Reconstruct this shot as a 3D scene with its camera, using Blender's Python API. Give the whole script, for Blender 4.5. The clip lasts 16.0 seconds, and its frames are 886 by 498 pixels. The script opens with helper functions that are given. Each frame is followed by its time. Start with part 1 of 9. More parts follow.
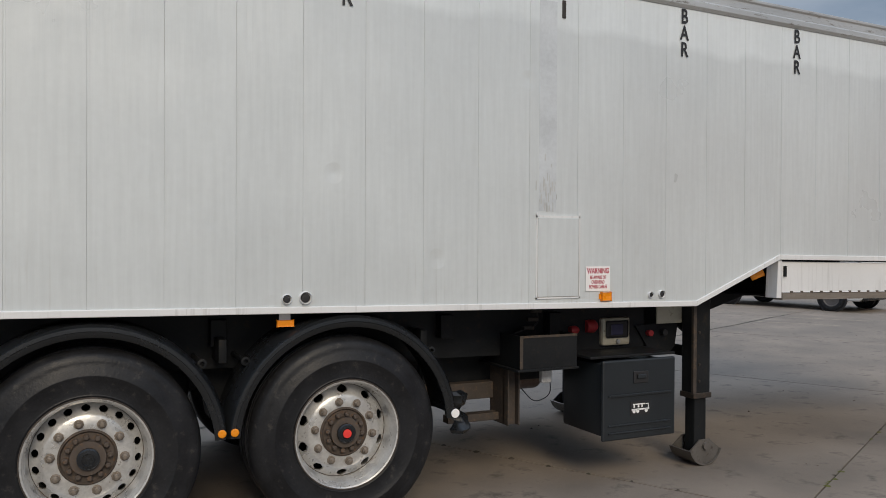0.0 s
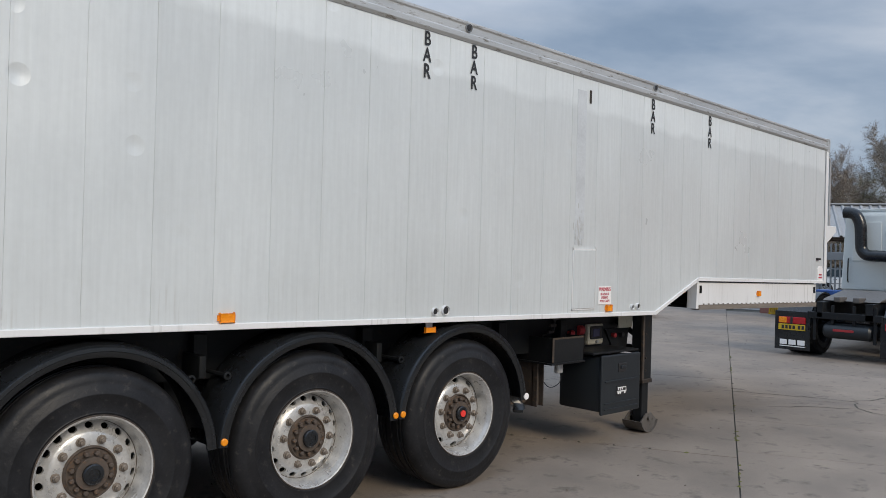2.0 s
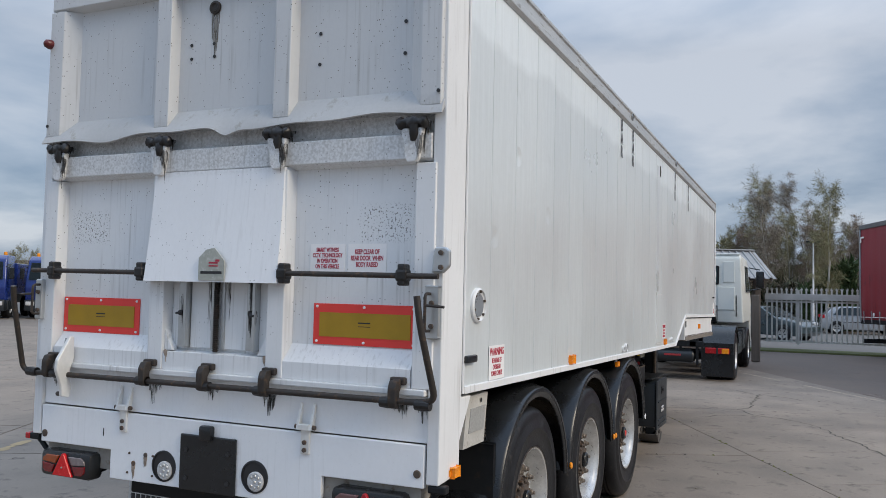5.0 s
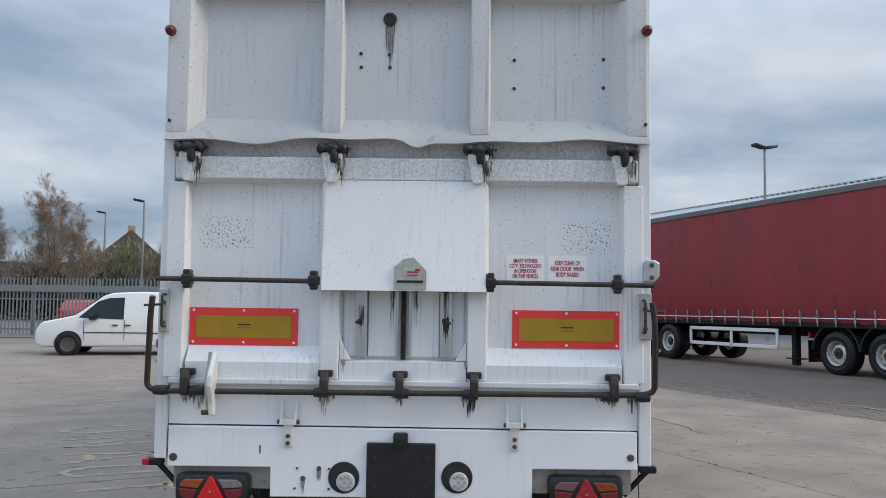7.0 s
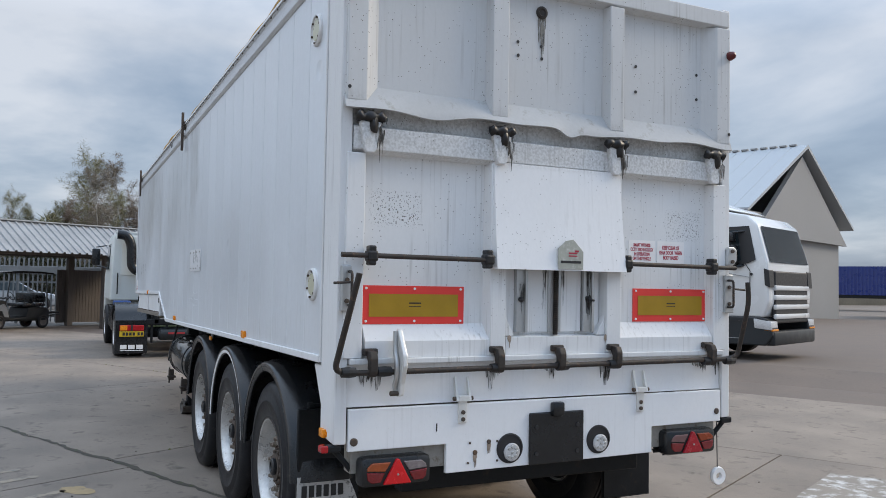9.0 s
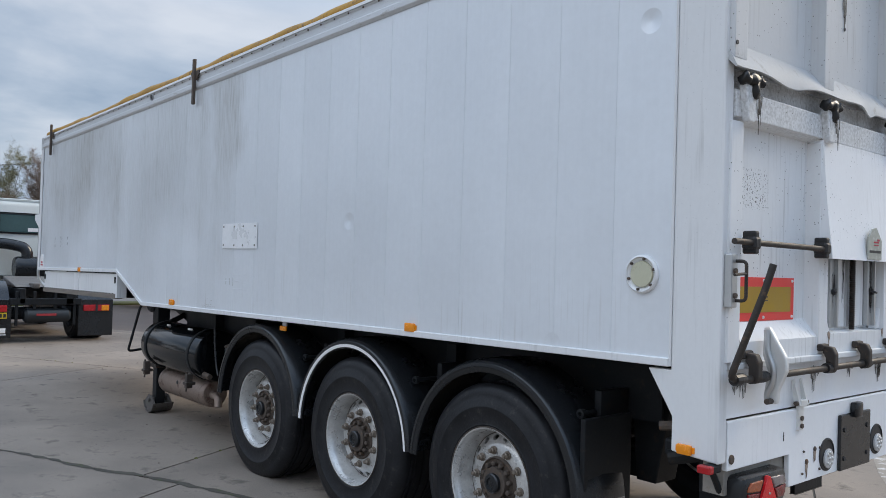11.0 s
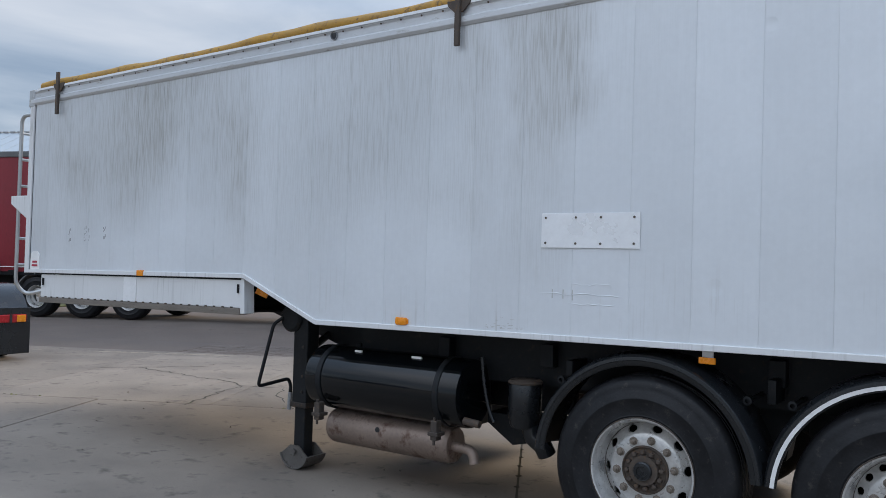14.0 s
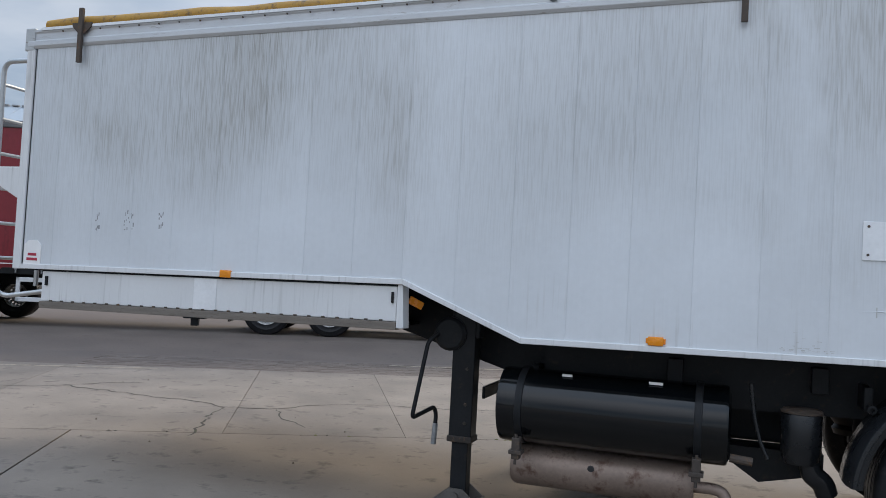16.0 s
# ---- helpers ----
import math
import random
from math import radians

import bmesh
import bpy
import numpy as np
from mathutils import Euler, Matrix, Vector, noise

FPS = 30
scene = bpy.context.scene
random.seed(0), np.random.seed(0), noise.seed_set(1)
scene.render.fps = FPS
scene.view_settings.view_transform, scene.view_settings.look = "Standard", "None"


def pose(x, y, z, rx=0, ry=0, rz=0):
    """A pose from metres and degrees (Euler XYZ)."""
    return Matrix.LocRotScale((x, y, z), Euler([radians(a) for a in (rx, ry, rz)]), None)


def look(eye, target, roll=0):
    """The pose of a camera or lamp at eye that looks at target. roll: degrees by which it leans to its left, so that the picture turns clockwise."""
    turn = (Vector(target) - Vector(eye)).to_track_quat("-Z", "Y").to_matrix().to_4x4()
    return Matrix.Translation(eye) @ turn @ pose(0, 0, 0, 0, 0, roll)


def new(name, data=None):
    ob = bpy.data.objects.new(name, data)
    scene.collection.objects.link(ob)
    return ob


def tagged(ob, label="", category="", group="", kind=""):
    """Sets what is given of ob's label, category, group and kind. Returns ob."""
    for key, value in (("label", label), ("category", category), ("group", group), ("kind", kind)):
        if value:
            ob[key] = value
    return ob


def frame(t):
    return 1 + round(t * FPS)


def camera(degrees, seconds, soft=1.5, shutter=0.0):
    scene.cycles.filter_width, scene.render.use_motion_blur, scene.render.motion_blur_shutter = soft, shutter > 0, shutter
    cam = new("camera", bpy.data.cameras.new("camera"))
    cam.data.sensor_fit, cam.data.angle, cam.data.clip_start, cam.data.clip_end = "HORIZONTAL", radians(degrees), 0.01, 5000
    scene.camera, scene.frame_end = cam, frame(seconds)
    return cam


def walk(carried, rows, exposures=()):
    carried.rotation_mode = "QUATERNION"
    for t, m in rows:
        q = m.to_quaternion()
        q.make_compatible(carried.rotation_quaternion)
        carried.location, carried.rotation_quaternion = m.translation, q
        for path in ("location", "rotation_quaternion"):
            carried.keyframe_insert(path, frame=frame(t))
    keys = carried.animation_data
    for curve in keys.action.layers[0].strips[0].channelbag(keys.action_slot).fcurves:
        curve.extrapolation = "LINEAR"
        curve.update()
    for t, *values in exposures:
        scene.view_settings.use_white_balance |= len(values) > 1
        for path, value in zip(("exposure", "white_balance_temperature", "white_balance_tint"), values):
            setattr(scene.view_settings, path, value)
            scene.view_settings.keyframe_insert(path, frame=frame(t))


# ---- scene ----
cam = camera(57.3, 16.0, soft=0.75)
PATH = [
    (0, (2.435, -5.439, 1.585), (3.296, -3.634, 1.569), 0.3),
    (0.5, (1.713, -5.522, 1.63), (2.797, -3.842, 1.623), 0.5),
    (1, (1.017, -5.513, 1.635), (2.259, -3.945, 1.634), 0.9),
    (1.5, (0.345, -5.488, 1.666), (1.669, -3.989, 1.669), 1.3),
    (2, (-0.281, -5.321, 1.686), (1.098, -3.872, 1.696), 1.5),
    (2.5, (-0.805, -4.997, 1.687), (0.629, -3.603, 1.711), 1.2),
    (3, (-1.372, -4.667, 1.71), (0.129, -3.346, 1.744), 1.1),
    (3.5, (-1.847, -4.235, 1.718), (-0.265, -3.012, 1.764), 1.1),
    (4, (-2.387, -3.789, 1.732), (-0.722, -2.684, 1.793), 1.3),
    (4.5, (-2.791, -3.265, 1.705), (-1.047, -2.289, 1.793), 1.3),
    (5, (-3.271, -2.715, 1.717), (-1.457, -1.879, 1.824), 1.3),
    (5.2, (-3.415, -2.478, 1.714), (-1.574, -1.704, 1.828), 1.3),
    (7.3, (-4.217, 0.118, 1.696), (-2.224, 0.005, 1.815), 0.6),
    (7.5, (-4.224, 0.382, 1.661), (-2.239, 0.167, 1.776), 0.5),
    (8, (-4.143, 1.072, 1.659), (-2.2, 0.609, 1.77), 0.6),
    (8.2, (-4.097, 1.368, 1.654), (-2.179, 0.811, 1.764), 0.7),
    (10.3, (-2.702, 3.778, 1.654), (-1.084, 2.603, 1.701), 1.6),
    (10.5, (-2.47, 3.918, 1.667), (-0.878, 2.708, 1.713), 1.7),
    (11, (-1.844, 4.228, 1.658), (-0.319, 2.935, 1.698), 1.7),
    (11.5, (-1.209, 4.544, 1.658), (0.25, 3.177, 1.692), 1.6),
    (12, (-0.566, 4.803, 1.673), (0.821, 3.362, 1.701), 1.4),
    (12.5, (0.118, 5.07, 1.654), (1.438, 3.567, 1.69), 1.4),
    (13, (0.845, 5.251, 1.637), (2.101, 3.696, 1.676), 1.2),
    (13.5, (1.561, 5.46, 1.642), (2.755, 3.856, 1.68), 1.1),
    (14, (2.27, 5.593, 1.616), (3.395, 3.94, 1.658), 1.7),
    (14.5, (3.034, 5.716, 1.6), (4.067, 4.005, 1.646), 2.3),
    (15, (3.788, 5.804, 1.591), (4.717, 4.034, 1.638), 2.7),
    (15.5, (4.524, 5.926, 1.576), (5.329, 4.095, 1.629), 3.1),
    (16, (5.208, 5.985, 1.539), (5.858, 4.095, 1.607), 3.1),
]
EXPOSURE = [(0, 0.05, 6620, 10), (1, 0.18, 6420, 10), (2, 0.25, 6350, 10), (3.5, 0.24, 6300, 10), (5, 0.30, 6350, 10), (7.5, 0.50, 6500, 10), (8, 0.50, 6500, 10), (10.5, 0.54, 6450, 10), (12.5, 0.51, 6400, 10), (14.5, 0.46, 6400, 10), (16, 0.45, 6450, 10)]
walk(cam, [(t, look(eye, target, roll)) for t, eye, target, roll in PATH], EXPOSURE)

# ---- world, sun ----
SUN_AZ = (-0.18, -1.0)
SUN_EL = radians(34)
world = bpy.data.worlds.new("world")
scene.world = world
world.use_nodes = True
wn = world.node_tree.nodes
wl = world.node_tree.links
wn.clear()
w_out = wn.new("ShaderNodeOutputWorld")
w_bg = wn.new("ShaderNodeBackground")
w_sky = wn.new("ShaderNodeTexSky")
w_sky.sky_type = "NISHITA"
w_sky.sun_disc = False
w_sky.sun_elevation = SUN_EL
w_sky.sun_rotation = math.atan2(SUN_AZ[0], SUN_AZ[1])
w_sky.dust_density = 2.0
w_tc = wn.new("ShaderNodeTexCoord")
w_sep = wn.new("ShaderNodeSeparateXYZ")
wl.new(w_tc.outputs["Generated"], w_sep.inputs[0])
w_add = wn.new("ShaderNodeMath")
w_add.operation = "ADD"
w_add.inputs[1].default_value = 0.16
w_abs = wn.new("ShaderNodeMath")
w_abs.operation = "ABSOLUTE"
wl.new(w_sep.outputs["Z"], w_abs.inputs[0])
wl.new(w_abs.outputs[0], w_add.inputs[0])
w_div = wn.new("ShaderNodeVectorMath")
w_div.operation = "DIVIDE"
w_cmb = wn.new("ShaderNodeCombineXYZ")
for i in range(3):
    wl.new(w_add.outputs[0], w_cmb.inputs[i])
wl.new(w_tc.outputs["Generated"], w_div.inputs[0])
wl.new(w_cmb.outputs[0], w_div.inputs[1])
w_n1 = wn.new("ShaderNodeTexNoise")
w_n1.inputs["Scale"].default_value = 0.75
w_n1.inputs["Detail"].default_value = 7
w_n1.inputs["Roughness"].default_value = 0.52
w_n1.inputs["Distortion"].default_value = 0.25
wl.new(w_div.outputs[0], w_n1.inputs["Vector"])
w_ramp = wn.new("ShaderNodeValToRGB")
cr = w_ramp.color_ramp
cr.elements[0].position, cr.elements[0].color = 0.37, (1.52, 2.1, 3.0, 1)
cr.elements[1].position, cr.elements[1].color = 0.67, (5.0, 5.3, 5.8, 1)
e = cr.elements.new(0.46)
e.color = (2.13, 2.75, 3.65, 1)
e = cr.elements.new(0.555)
e.color = (3.25, 3.8, 4.6, 1)
w_side = wn.new("ShaderNodeMapRange")
w_side.inputs["From Min"].default_value, w_side.inputs["From Max"].default_value = -0.5, 0.5
w_side.inputs["To Min"].default_value, w_side.inputs["To Max"].default_value = -0.06, 0.06
wl.new(w_sep.outputs["Y"], w_side.inputs["Value"])
w_fac = wn.new("ShaderNodeMath")
wl.new(w_n1.outputs["Fac"], w_fac.inputs[0])
wl.new(w_side.outputs[0], w_fac.inputs[1])
wl.new(w_fac.outputs[0], w_ramp.inputs[0])
w_mix = wn.new("ShaderNodeMix")
w_mix.data_type = "RGBA"
w_mix.inputs["Factor"].default_value = 0.85
wl.new(w_sky.outputs[0], w_mix.inputs["A"])
wl.new(w_ramp.outputs[0], w_mix.inputs["B"])
w_up = wn.new("ShaderNodeMapRange")
w_up.inputs["From Min"].default_value, w_up.inputs["From Max"].default_value = 0.28, 0.85
w_up.inputs["To Min"].default_value, w_up.inputs["To Max"].default_value = 1.0, 3.3
wl.new(w_sep.outputs["Z"], w_up.inputs["Value"])
w_scl = wn.new("ShaderNodeVectorMath")
w_scl.operation = "SCALE"
wl.new(w_mix.outputs["Result"], w_scl.inputs[0])
wl.new(w_up.outputs[0], w_scl.inputs["Scale"])
wl.new(w_scl.outputs[0], w_bg.inputs["Color"])
w_bg.inputs["Strength"].default_value = 0.10
wl.new(w_bg.outputs[0], w_out.inputs["Surface"])

sun_data = bpy.data.lights.new("sun", "SUN")
sun_data.energy = 1.5
sun_data.angle = radians(22)
sun_data.color = (1.0, 0.86, 0.66)
sun = new("sun", sun_data)
sun.matrix_world = look((SUN_AZ[0] * 20, SUN_AZ[1] * 20, math.tan(SUN_EL) * 20.3), (0, 0, 0))


# ---- materials ----
def mat(name, col, rough=0.5, metal=0.0, var=0.15, scale=1.5, fine=40.0, bump=0.1, stretch=(1, 1, 1), col2=None, spots=0.0, coat=0.0, piece=0.0):
    """Procedural surface: two scales of colour change, roughness change and relief. stretch scales the grain along x, y, z; spots mixes in col2."""
    m = bpy.data.materials.new(name)
    m.use_nodes = True
    n, l = m.node_tree.nodes, m.node_tree.links
    b = n["Principled BSDF"]
    tc = n.new("ShaderNodeTexCoord")
    mp = n.new("ShaderNodeMapping")
    mp.inputs["Scale"].default_value = stretch
    l.new(tc.outputs["Object"], mp.inputs["Vector"])
    big = n.new("ShaderNodeTexNoise")
    big.inputs["Scale"].default_value = scale
    big.inputs["Detail"].default_value = 5
    big.inputs["Roughness"].default_value = 0.6
    small = n.new("ShaderNodeTexNoise")
    small.inputs["Scale"].default_value = fine
    small.inputs["Detail"].default_value = 4
    for t in (big, small):
        l.new(mp.outputs[0], t.inputs["Vector"])
    add = n.new("ShaderNodeMath")
    add.operation = "MULTIPLY_ADD"
    add.inputs[1].default_value = 0.35
    l.new(small.outputs["Fac"], add.inputs[0])
    l.new(big.outputs["Fac"], add.inputs[2])
    rng = n.new("ShaderNodeMapRange")
    rng.inputs["From Min"].default_value = 0.35
    rng.inputs["From Max"].default_value = 1.0
    rng.inputs["To Min"].default_value = 1 - var
    rng.inputs["To Max"].default_value = 1 + var
    l.new(add.outputs[0], rng.inputs["Value"])
    val = rng.outputs[0]
    if piece:
        info = n.new("ShaderNodeObjectInfo")
        pr = n.new("ShaderNodeMapRange")
        pr.inputs["To Min"].default_value = 1 - piece
        pr.inputs["To Max"].default_value = 1 + piece
        l.new(info.outputs["Random"], pr.inputs["Value"])
        pm = n.new("ShaderNodeMath")
        pm.operation = "MULTIPLY"
        l.new(val, pm.inputs[0])
        l.new(pr.outputs[0], pm.inputs[1])
        val = pm.outputs[0]
    mul = n.new("ShaderNodeVectorMath")
    mul.operation = "SCALE"
    mul.inputs[0].default_value = col[:3]
    l.new(val, mul.inputs["Scale"])
    out = mul.outputs[0]
    if spots:
        sp = n.new("ShaderNodeTexNoise")
        sp.inputs["Scale"].default_value = scale * 4
        sp.inputs["Detail"].default_value = 8
        sp.inputs["Roughness"].default_value = 0.7
        l.new(mp.outputs[0], sp.inputs["Vector"])
        rp = n.new("ShaderNodeMapRange")
        rp.inputs["From Min"].default_value = 0.62 - 0.25 * spots
        rp.inputs["From Max"].default_value = 0.72 - 0.15 * spots
        l.new(sp.outputs["Fac"], rp.inputs["Value"])
        mx = n.new("ShaderNodeMix")
        mx.data_type = "RGBA"
        l.new(rp.outputs[0], mx.inputs["Factor"])
        l.new(out, mx.inputs["A"])
        mx.inputs["B"].default_value = (*col2, 1)
        out = mx.outputs["Result"]
    l.new(out, b.inputs["Base Color"])
    rr = n.new("ShaderNodeMapRange")
    rr.inputs["From Min"].default_value = 0.3
    rr.inputs["From Max"].default_value = 0.7
    rr.inputs["To Min"].default_value = max(0.02, rough - 0.1)
    rr.inputs["To Max"].default_value = min(1.0, rough + 0.1)
    l.new(big.outputs["Fac"], rr.inputs["Value"])
    l.new(rr.outputs[0], b.inputs["Roughness"])
    b.inputs["Metallic"].default_value = metal
    b.inputs["Coat Weight"].default_value = coat
    if bump:
        bp = n.new("ShaderNodeBump")
        bp.inputs["Strength"].default_value = bump
        bp.inputs["Distance"].default_value = 0.01
        l.new(add.outputs[0], bp.inputs["Height"])
        l.new(bp.outputs[0], b.inputs["Normal"])
    m["out"] = 1
    return m


def glass(name, col=(0.02, 0.03, 0.035), rough=0.05):
    return mat(name, col, rough + 0.08, 0.0, 0.2, 0.8, 20, 0.02)


M_WHITE = mat("white_paint", (0.76, 0.76, 0.76), 0.4, 0.1, 0.06, 1.2, 50, 0.06)
M_ZINC = mat("bright_zinc", (0.72, 0.72, 0.70), 0.4, 0.3, 0.12, 6, 60, 0.1)
M_ALU = mat("bare_aluminium", (0.52, 0.53, 0.53), 0.38, 0.75, 0.12, 3, 60, 0.12)
M_RAIL = mat("weathered_rail", (0.50, 0.51, 0.51), 0.42, 0.4, 0.18, 3, 40, 0.15, (0.6, 1, 3), (0.16, 0.14, 0.11), 0.25)
M_BLACK = mat("chassis_black", (0.015, 0.0165, 0.0185), 0.45, 0.0, 0.35, 4, 60, 0.2, (1, 1, 1), (0.03, 0.025, 0.02), 0.2)
M_PLASTIC = mat("black_plastic", (0.012, 0.0135, 0.0155), 0.25, 0.0, 0.2, 4, 120, 0.12)
M_RUBBER = mat("tyre_rubber", (0.016, 0.0165, 0.0185), 0.42, 0.0, 0.55, 5, 70, 0.35, (1, 1, 1), (0.050, 0.046, 0.042), 0.15)
M_NUT = mat("dusty_nut_steel", (0.23, 0.195, 0.16), 0.5, 0.5, 0.3, 30, 120, 0.2, (1, 1, 1), (0.10, 0.065, 0.045), 0.3)
M_RIM = mat("rim_paint", (0.58, 0.575, 0.56), 0.32, 0.5, 0.35, 9, 70, 0.2, (1, 1, 1), (0.15, 0.11, 0.08), 0.10)
M_RUST = mat("rusty_steel", (0.085, 0.066, 0.053), 0.75, 0.1, 0.35, 8, 60, 0.4, (1, 1, 1), (0.16, 0.085, 0.04), 0.3)
M_BROWN = mat("greasy_bar", (0.032, 0.026, 0.022), 0.6, 0.1, 0.4, 8, 60, 0.35, (1, 1, 1), (0.10, 0.06, 0.036), 0.3)
M_ORANGE = mat("amber_lens", (0.85, 0.28, 0.01), 0.25, 0.0, 0.08, 30, 200, 0.3)
M_RED = mat("red_lens", (0.40, 0.012, 0.016), 0.2, 0.0, 0.15, 30, 200, 0.3)
M_CLEAR = mat("clear_lens", (0.55, 0.55, 0.55), 0.15, 0.0, 0.2, 30, 160, 0.4)
M_MARKRED = mat("dark_red_lens", (0.10, 0.012, 0.012), 0.35, 0.0, 0.15, 30, 160, 0.2)
M_REFLECT = mat("dark_red_reflector", (0.36, 0.014, 0.024), 0.25, 0.0, 0.15, 30, 160, 0.2)
M_REFLECTB = mat("bright_red_reflector", (0.62, 0.012, 0.016), 0.22, 0.0, 0.15, 30, 160, 0.2)
M_AMBERLIT = mat("amber_tail_lens", (0.30, 0.06, 0.010), 0.12, 0.0, 0.25, 30, 160, 0.5, coat=0.5)
M_REDTAIL = mat("deep_red_lens", (0.17, 0.008, 0.011), 0.12, 0.0, 0.3, 30, 160, 0.5, coat=0.5)
M_PALELENS = mat("pale_tail_lens", (0.20, 0.17, 0.17), 0.10, 0.0, 0.3, 30, 160, 0.5, coat=0.5)
M_AMBERLENS = mat("dull_amber_lens", (0.25, 0.045, 0.014), 0.25, 0.0, 0.15, 30, 160, 0.2)
M_SMOKELENS = mat("dull_clear_lens", (0.16, 0.085, 0.085), 0.2, 0.0, 0.2, 30, 160, 0.3)
M_REDBOARD = mat("reflective_red", (0.80, 0.05, 0.04), 0.4, 0.0, 0.06, 10, 300, 0.1)
M_YELBOARD = mat("reflective_amber", (0.40, 0.235, 0.01), 0.4, 0.0, 0.12, 10, 300, 0.1)
M_INK = mat("black_ink", (0.02, 0.02, 0.022), 0.5, 0.0, 0.1, 20, 100, 0.0)
M_INKRED = mat("red_ink", (0.42, 0.03, 0.06), 0.5, 0.0, 0.1, 20, 100, 0.0)
M_STICKER = mat("sticker_white", (0.86, 0.85, 0.84), 0.4, 0.0, 0.05, 8, 80, 0.02)
M_TANK = mat("tank_gloss_black", (0.003, 0.004, 0.005), 0.12, 0.0, 0.3, 2, 40, 0.03, coat=0.25)
M_MUFF = mat("muffler_steel", (0.30, 0.23, 0.19), 0.5, 0.45, 0.35, 2.2, 50, 0.15, (1, 1, 1), (0.13, 0.075, 0.055), 0.42)
M_TARP = mat("yellow_tarp", (0.42, 0.225, 0.03), 0.6, 0.0, 0.35, 4, 50, 0.4, (1, 1, 1), (0.14, 0.085, 0.04), 0.4)
M_CONC = mat("concrete", (0.224, 0.186, 0.151), 0.85, 0.0, 0.42, 1.1, 120, 0.5, (1, 1, 1), (0.125, 0.104, 0.085), 0.32, piece=0.07)
M_GROUND = mat("yard_tarmac", (0.165, 0.138, 0.114), 0.88, 0.0, 0.3, 0.35, 40, 0.35, (1, 1, 1), (0.13, 0.12, 0.105), 0.25)
M_JOINT = mat("joint_filler", (0.075, 0.066, 0.052), 0.95, 0.0, 0.4, 3, 60, 0.5, (1, 1, 1), (0.07, 0.085, 0.03), 0.3)
M_PAVER = mat("brick_paver", (0.15, 0.118, 0.096), 0.85, 0.0, 0.2, 3, 60, 0.3, piece=0.18)
M_LINE = mat("worn_line_paint", (0.34, 0.28, 0.21), 0.8, 0.0, 0.25, 3, 30, 0.1, (1, 1, 1), (0.2, 0.185, 0.16), 0.55)
M_LINEY = mat("worn_yellow_paint", (0.38, 0.28, 0.15), 0.8, 0.0, 0.25, 3, 30, 0.1, (1, 1, 1), (0.2, 0.17, 0.13), 0.45)
for m_, k in ((M_RUBBER, 0.22), (M_BLACK, 0.18), (M_TANK, 0.3)):
    m_.node_tree.nodes["Principled BSDF"].inputs["Specular IOR Level"].default_value = k
M_GLASS = glass("dark_glass")
M_CURTAIN = mat("red_curtain", (0.225, 0.017, 0.026), 0.5, 0.0, 0.25, 0.8, 30, 0.25, (1, 1, 0.35), (0.10, 0.012, 0.016), 0.2)
M_GREY = mat("dark_grey_plastic", (0.015, 0.019, 0.023), 0.45, 0.0, 0.15, 3, 80, 0.1)
M_TRUCK = mat("white_truck_paint", (0.72, 0.73, 0.73), 0.22, 0.0, 0.04, 1, 30, 0.01, coat=0.6)
M_DAF = mat("old_white_paint", (0.70, 0.73, 0.70), 0.35, 0.0, 0.06, 1, 30, 0.02)
M_GALV = mat("galvanised_steel", (0.30, 0.31, 0.32), 0.5, 0.5, 0.15, 3, 60, 0.1)
M_ROOF = mat("grey_roof_sheet", (0.42, 0.45, 0.47), 0.5, 0.1, 0.1, 0.3, 10, 0.05)
M_CLAD = mat("wall_cladding", (0.30, 0.30, 0.30), 0.6, 0.1, 0.1, 0.3, 10, 0.05)
M_WOOD = mat("weathered_timber", (0.125, 0.105, 0.09), 0.8, 0.0, 0.3, 3, 40, 0.4, (8, 8, 0.8))
M_BARK = mat("bark", (0.12, 0.105, 0.085), 0.9, 0.0, 0.3, 5, 40, 0.5)
M_BIRCH = mat("birch_bark", (0.40, 0.385, 0.35), 0.8, 0.0, 0.4, 6, 40, 0.3, (1, 1, 3), (0.10, 0.09, 0.08), 0.3)
M_TWIG = mat("twigs", (0.23, 0.195, 0.155), 0.9, 0.0, 0.3, 1.5, 20, 0.0)
M_TWIGG = mat("budding_twigs", (0.23, 0.215, 0.12), 0.9, 0.0, 0.3, 1.5, 20, 0.0)
M_LEAF = mat("ivy_leaves", (0.045, 0.075, 0.02), 0.7, 0.0, 0.4, 1.5, 20, 0.0)
M_GRASS = mat("verge_grass", (0.09, 0.10, 0.035), 0.95, 0.0, 0.4, 1.2, 25, 0.5)


# ---- mesh helpers ----
def thing(name, label, category, loc=(0, 0, 0), rz=0.0, group="", kind=""):
    ob = new(name)
    ob.empty_display_size = 0.2
    ob.matrix_world = pose(*loc, 0, 0, rz)
    return tagged(ob, label, category, group, kind)


def mesh_of(name, bm, material, smooth=None):
    me = bpy.data.meshes.new(name)
    bm.normal_update()
    bm.to_mesh(me)
    bm.free()
    if material:
        for m in (material if isinstance(material, (list, tuple)) else [material]):
            me.materials.append(m)
    if smooth:
        for p in me.polygons:
            p.use_smooth = True
        me.set_sharp_from_angle(angle=radians(smooth))
    return me


def part(name, bm, material, parent, label="", smooth=None, lean=False):
    if lean:
        for v in bm.verts:
            v.co.z -= 0.0145 * v.co.x
    ob = new(name, mesh_of(name, bm, material, smooth))
    ob.parent = parent
    return tagged(ob, label)


